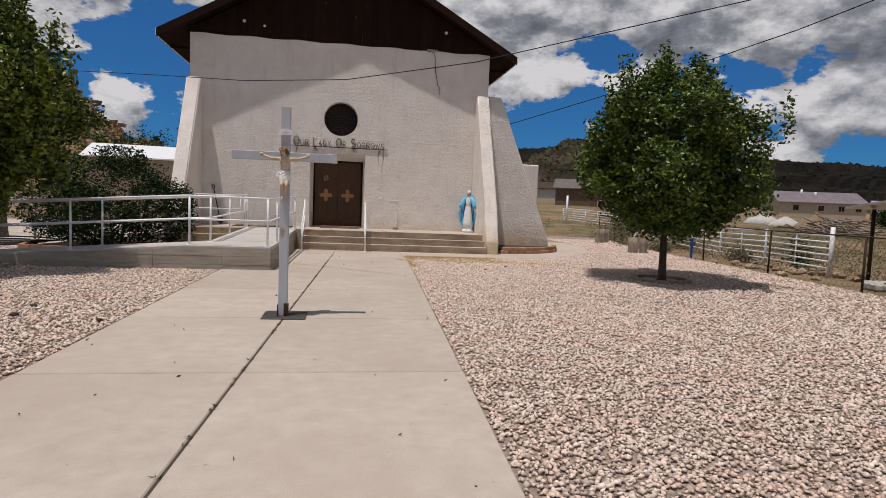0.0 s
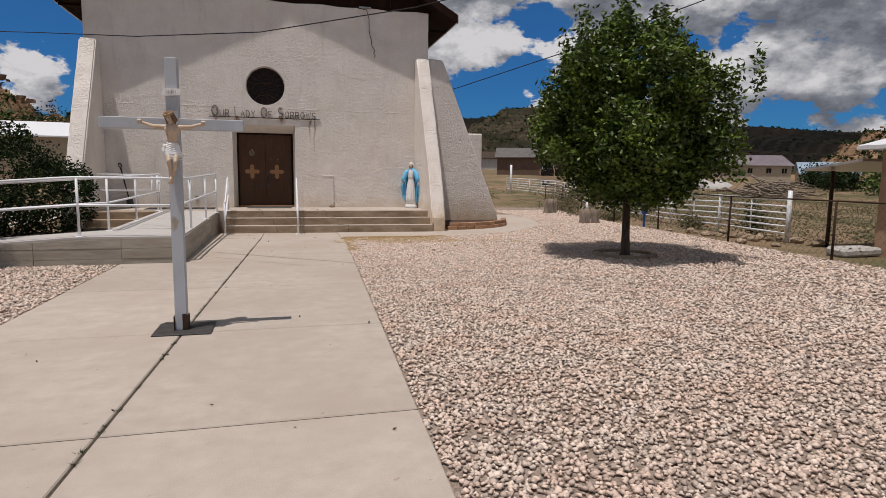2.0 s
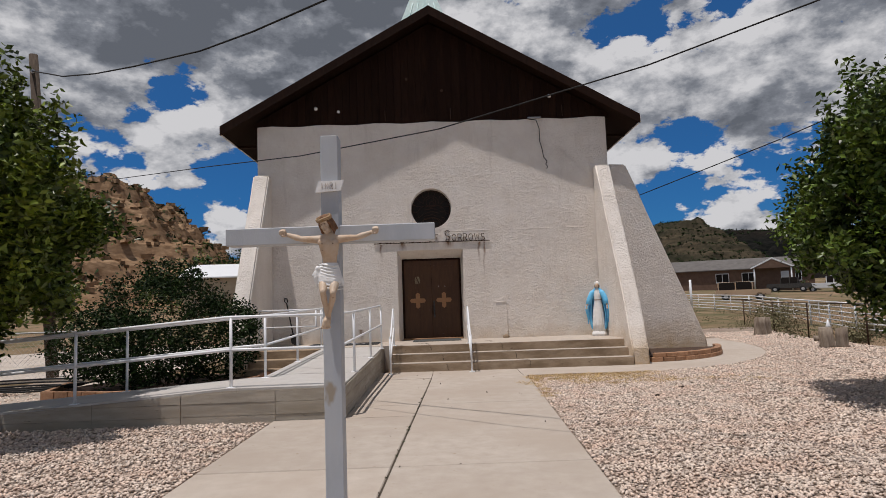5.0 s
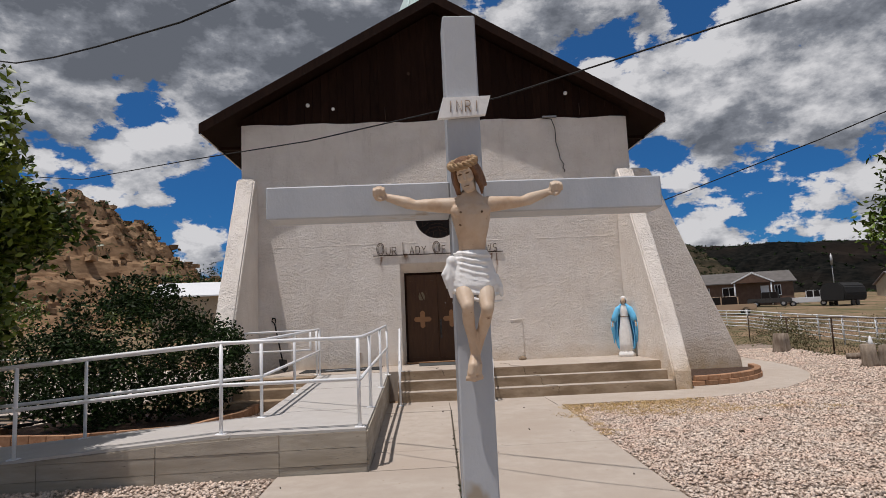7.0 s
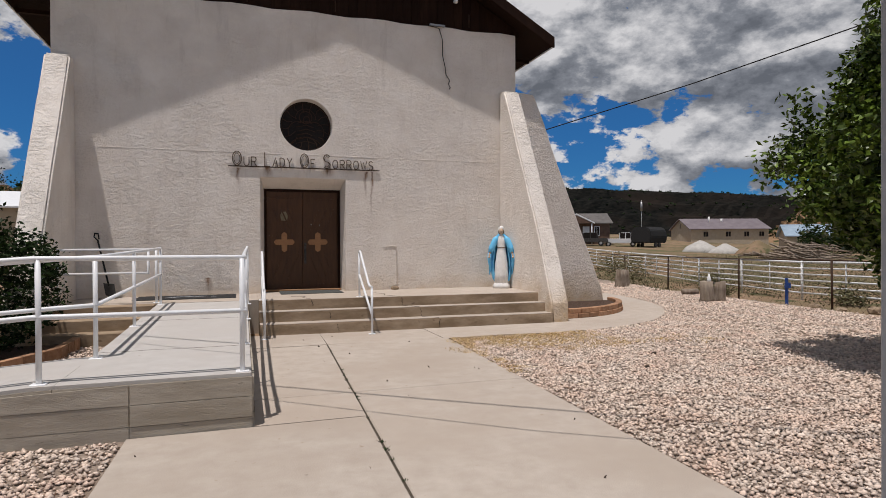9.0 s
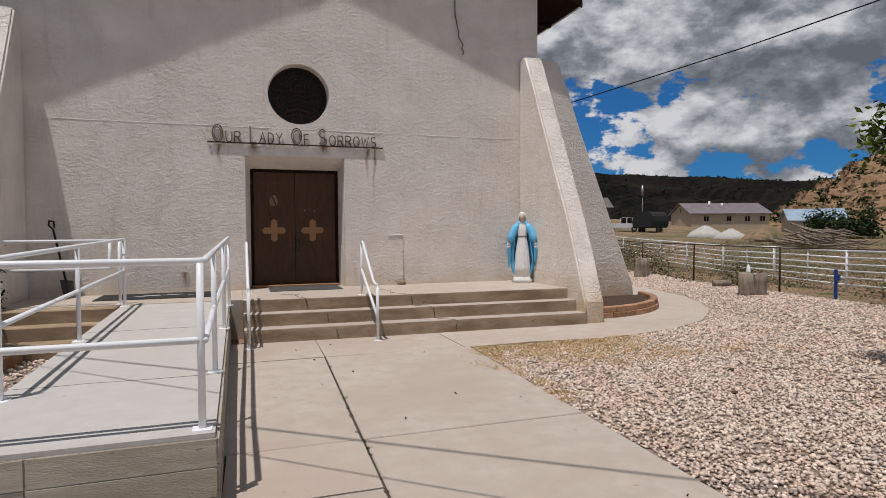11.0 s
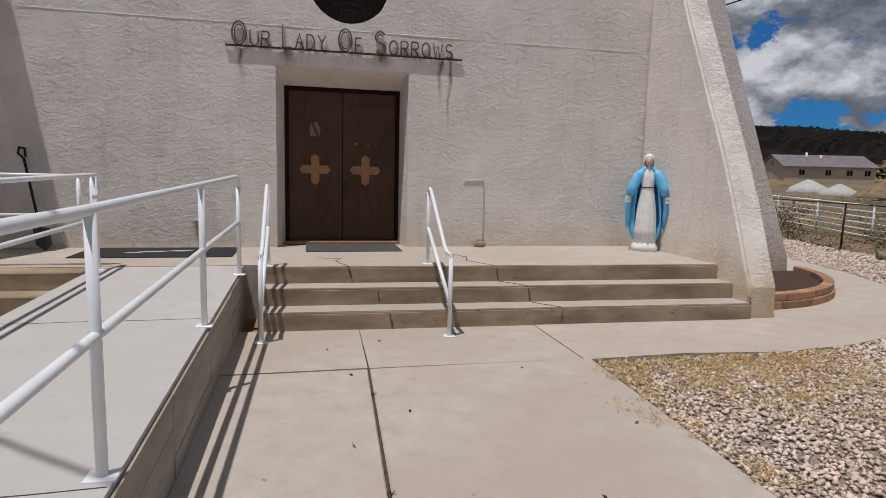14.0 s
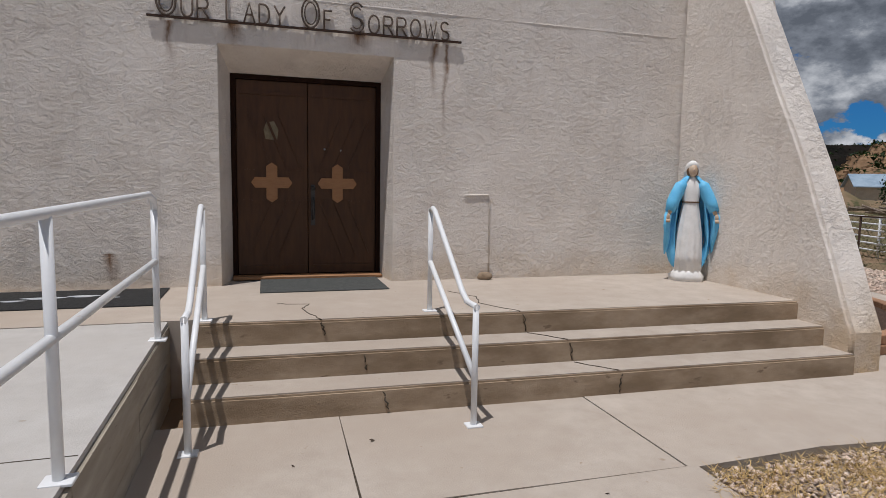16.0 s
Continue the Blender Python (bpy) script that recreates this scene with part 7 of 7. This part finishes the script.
def boulders(name, field, count, size, seed, label):
    """Broken blocks of rock lying on a hill's flanks, thicker along its ledges."""
    rng = np.random.default_rng(seed)
    top = max(v[2] for v in field)
    pick = [v for v in field if v[2] > top * 0.12]
    corners = np.array([(i, j, k) for i in (-1, 1) for j in (-1, 1) for k in (-1, 1)], float)
    V, F = [], []
    for _ in range(count):
        c = np.array(pick[int(rng.integers(0, len(pick)))]) + rng.normal(0, 0.6, 3) * (1, 1, 0)
        r = size * rng.uniform(0.35, 1.0) ** 2 * 1.6
        a = rng.uniform(0, 3.14)
        b = corners * r * np.array([1.0, 0.8, 0.6]) * rng.uniform(0.6, 1.15, (8, 3))
        b = np.column_stack([b[:, 0] * math.cos(a) - b[:, 1] * math.sin(a), b[:, 0] * math.sin(a) + b[:, 1] * math.cos(a), b[:, 2]]) + c
        k = len(V)
        V += [tuple(p) for p in b]
        F += [tuple(k + i for i in f) for f in ((0, 1, 3, 2), (4, 6, 7, 5), (0, 4, 5, 1), (2, 3, 7, 6), (0, 2, 6, 4), (1, 5, 7, 3))]
    tagged(quad_mesh(name, V, F, BOULDER), label, "rocks", kind="stuff")


boulders("hill_rocks_west", HV, 3600, 0.6, 11, "broken reddish sandstone blocks on the west hill")
boulders("hill_rocks_east", HE, 5200, 0.5, 12, "tan sandstone boulders on the east hill")
# weeds over the dirt lot behind the corral fence
rw = np.random.default_rng(77)
spots = []
for _ in range(2200):
    u = rw.uniform(0, 1) ** 1.4
    x, y = 13.6 + 42 * u + rw.normal(0, 1), rw.uniform(8, 26) + 44 * u * rw.uniform(0, 1)
    g = ground_height(x, y)
    w, h = rw.uniform(0.10, 0.32), rw.uniform(0.10, 0.38)
    q = rw.normal(0, 1, (26, 3)) * np.array([w, w, h * 0.4]) + np.array([x, y, g + h * 0.4])
    spots.append(q[q[:, 2] > g])
spots = np.concatenate(spots)
tagged(leaf_mesh("lot_weeds", spots, rw.uniform(0.035, 0.08, len(spots)), SAGE, None, "", 78, -0.4), "grey green weeds over the dirt lot", "weeds", kind="stuff")
scrub("hill_scrub_west", HV, 900, 0.7, 3, "dark green scrub on the west hill")
scrub("butte_scrub", HB, 2600, 0.75, 14, "dark green junipers on the scrubby butte")
scrub("mesa_woods", HM, 6000, 1.1, 15, "dark juniper woods on the long mesa")
scrub("mesa_woods_far", HF, 4000, 1.1, 16, "dark juniper woods on the far mesa")
scrub("hill_scrub_east", HE, 2200, 0.85, 4, "dark green junipers on the east hill")


def far_tree(x, y, h, w, seed, label, mat=BUSH_LEAF):
    rng = np.random.default_rng(seed)
    z = ground_height(x, y)
    t = thing("tree", (x, y, z), label, "tree", group="distant trees")
    bm = bmesh.new()
    tube(bm, [(x, y, z - 0.2), (x, y, z + h * 0.5)], [0.16, 0.08], 8)
    part("trunk", bm, BARK, t)
    pts, _ = crown_points(rng, [(0, 0.3), (0.3, 1), (0.6, 0.9), (0.85, 0.5), (1, 0.1)], 2200, 60, 0.22 / w * 2, 0.1, 1.0)
    pts = pts * np.array([w, w, h]) + np.array([x, y, z])
    tagged(leaf_mesh("crown", pts, rng.uniform(0.18, 0.42, len(pts)), mat, t, "", seed), kind="stuff")


for i, (az, dist, h, w) in enumerate(((-21.5, 74, 6.5, 3.4), (-18.5, 78, 6.8, 3.8), (-16.5, 84, 7.0, 3.5), (-24, 70, 4.5, 3), (57.5, 48, 4.6, 2.6), (60.5, 46, 5.2, 3.0), (54.5, 60, 2.0, 1.8), (51.0, 70, 2.0, 1.6), (63.5, 50, 5.0, 3.0), (-34, 60, 4.5, 3), (49.2, 78, 2.4, 1.8))):
    far_tree(-0.5 + dist * math.sin(radians(az)), 5 + dist * math.cos(radians(az)), h, w, 60 + i, "dark green distant tree at the foot of the hill", BUSH_LEAF if i % 3 else LEAF)
mast = thing("radio_mast", (57, 85, 0), "slender grey radio mast", "mast")
bm = bmesh.new()
tube(bm, [(57, 85, 0.5), (57, 85, 8.2)], [0.09, 0.05], 6)
tube(bm, [(57, 85, 6.6), (57, 85, 8.0)], 0.16, 6)
part("pole", bm, CHAIN, mast)
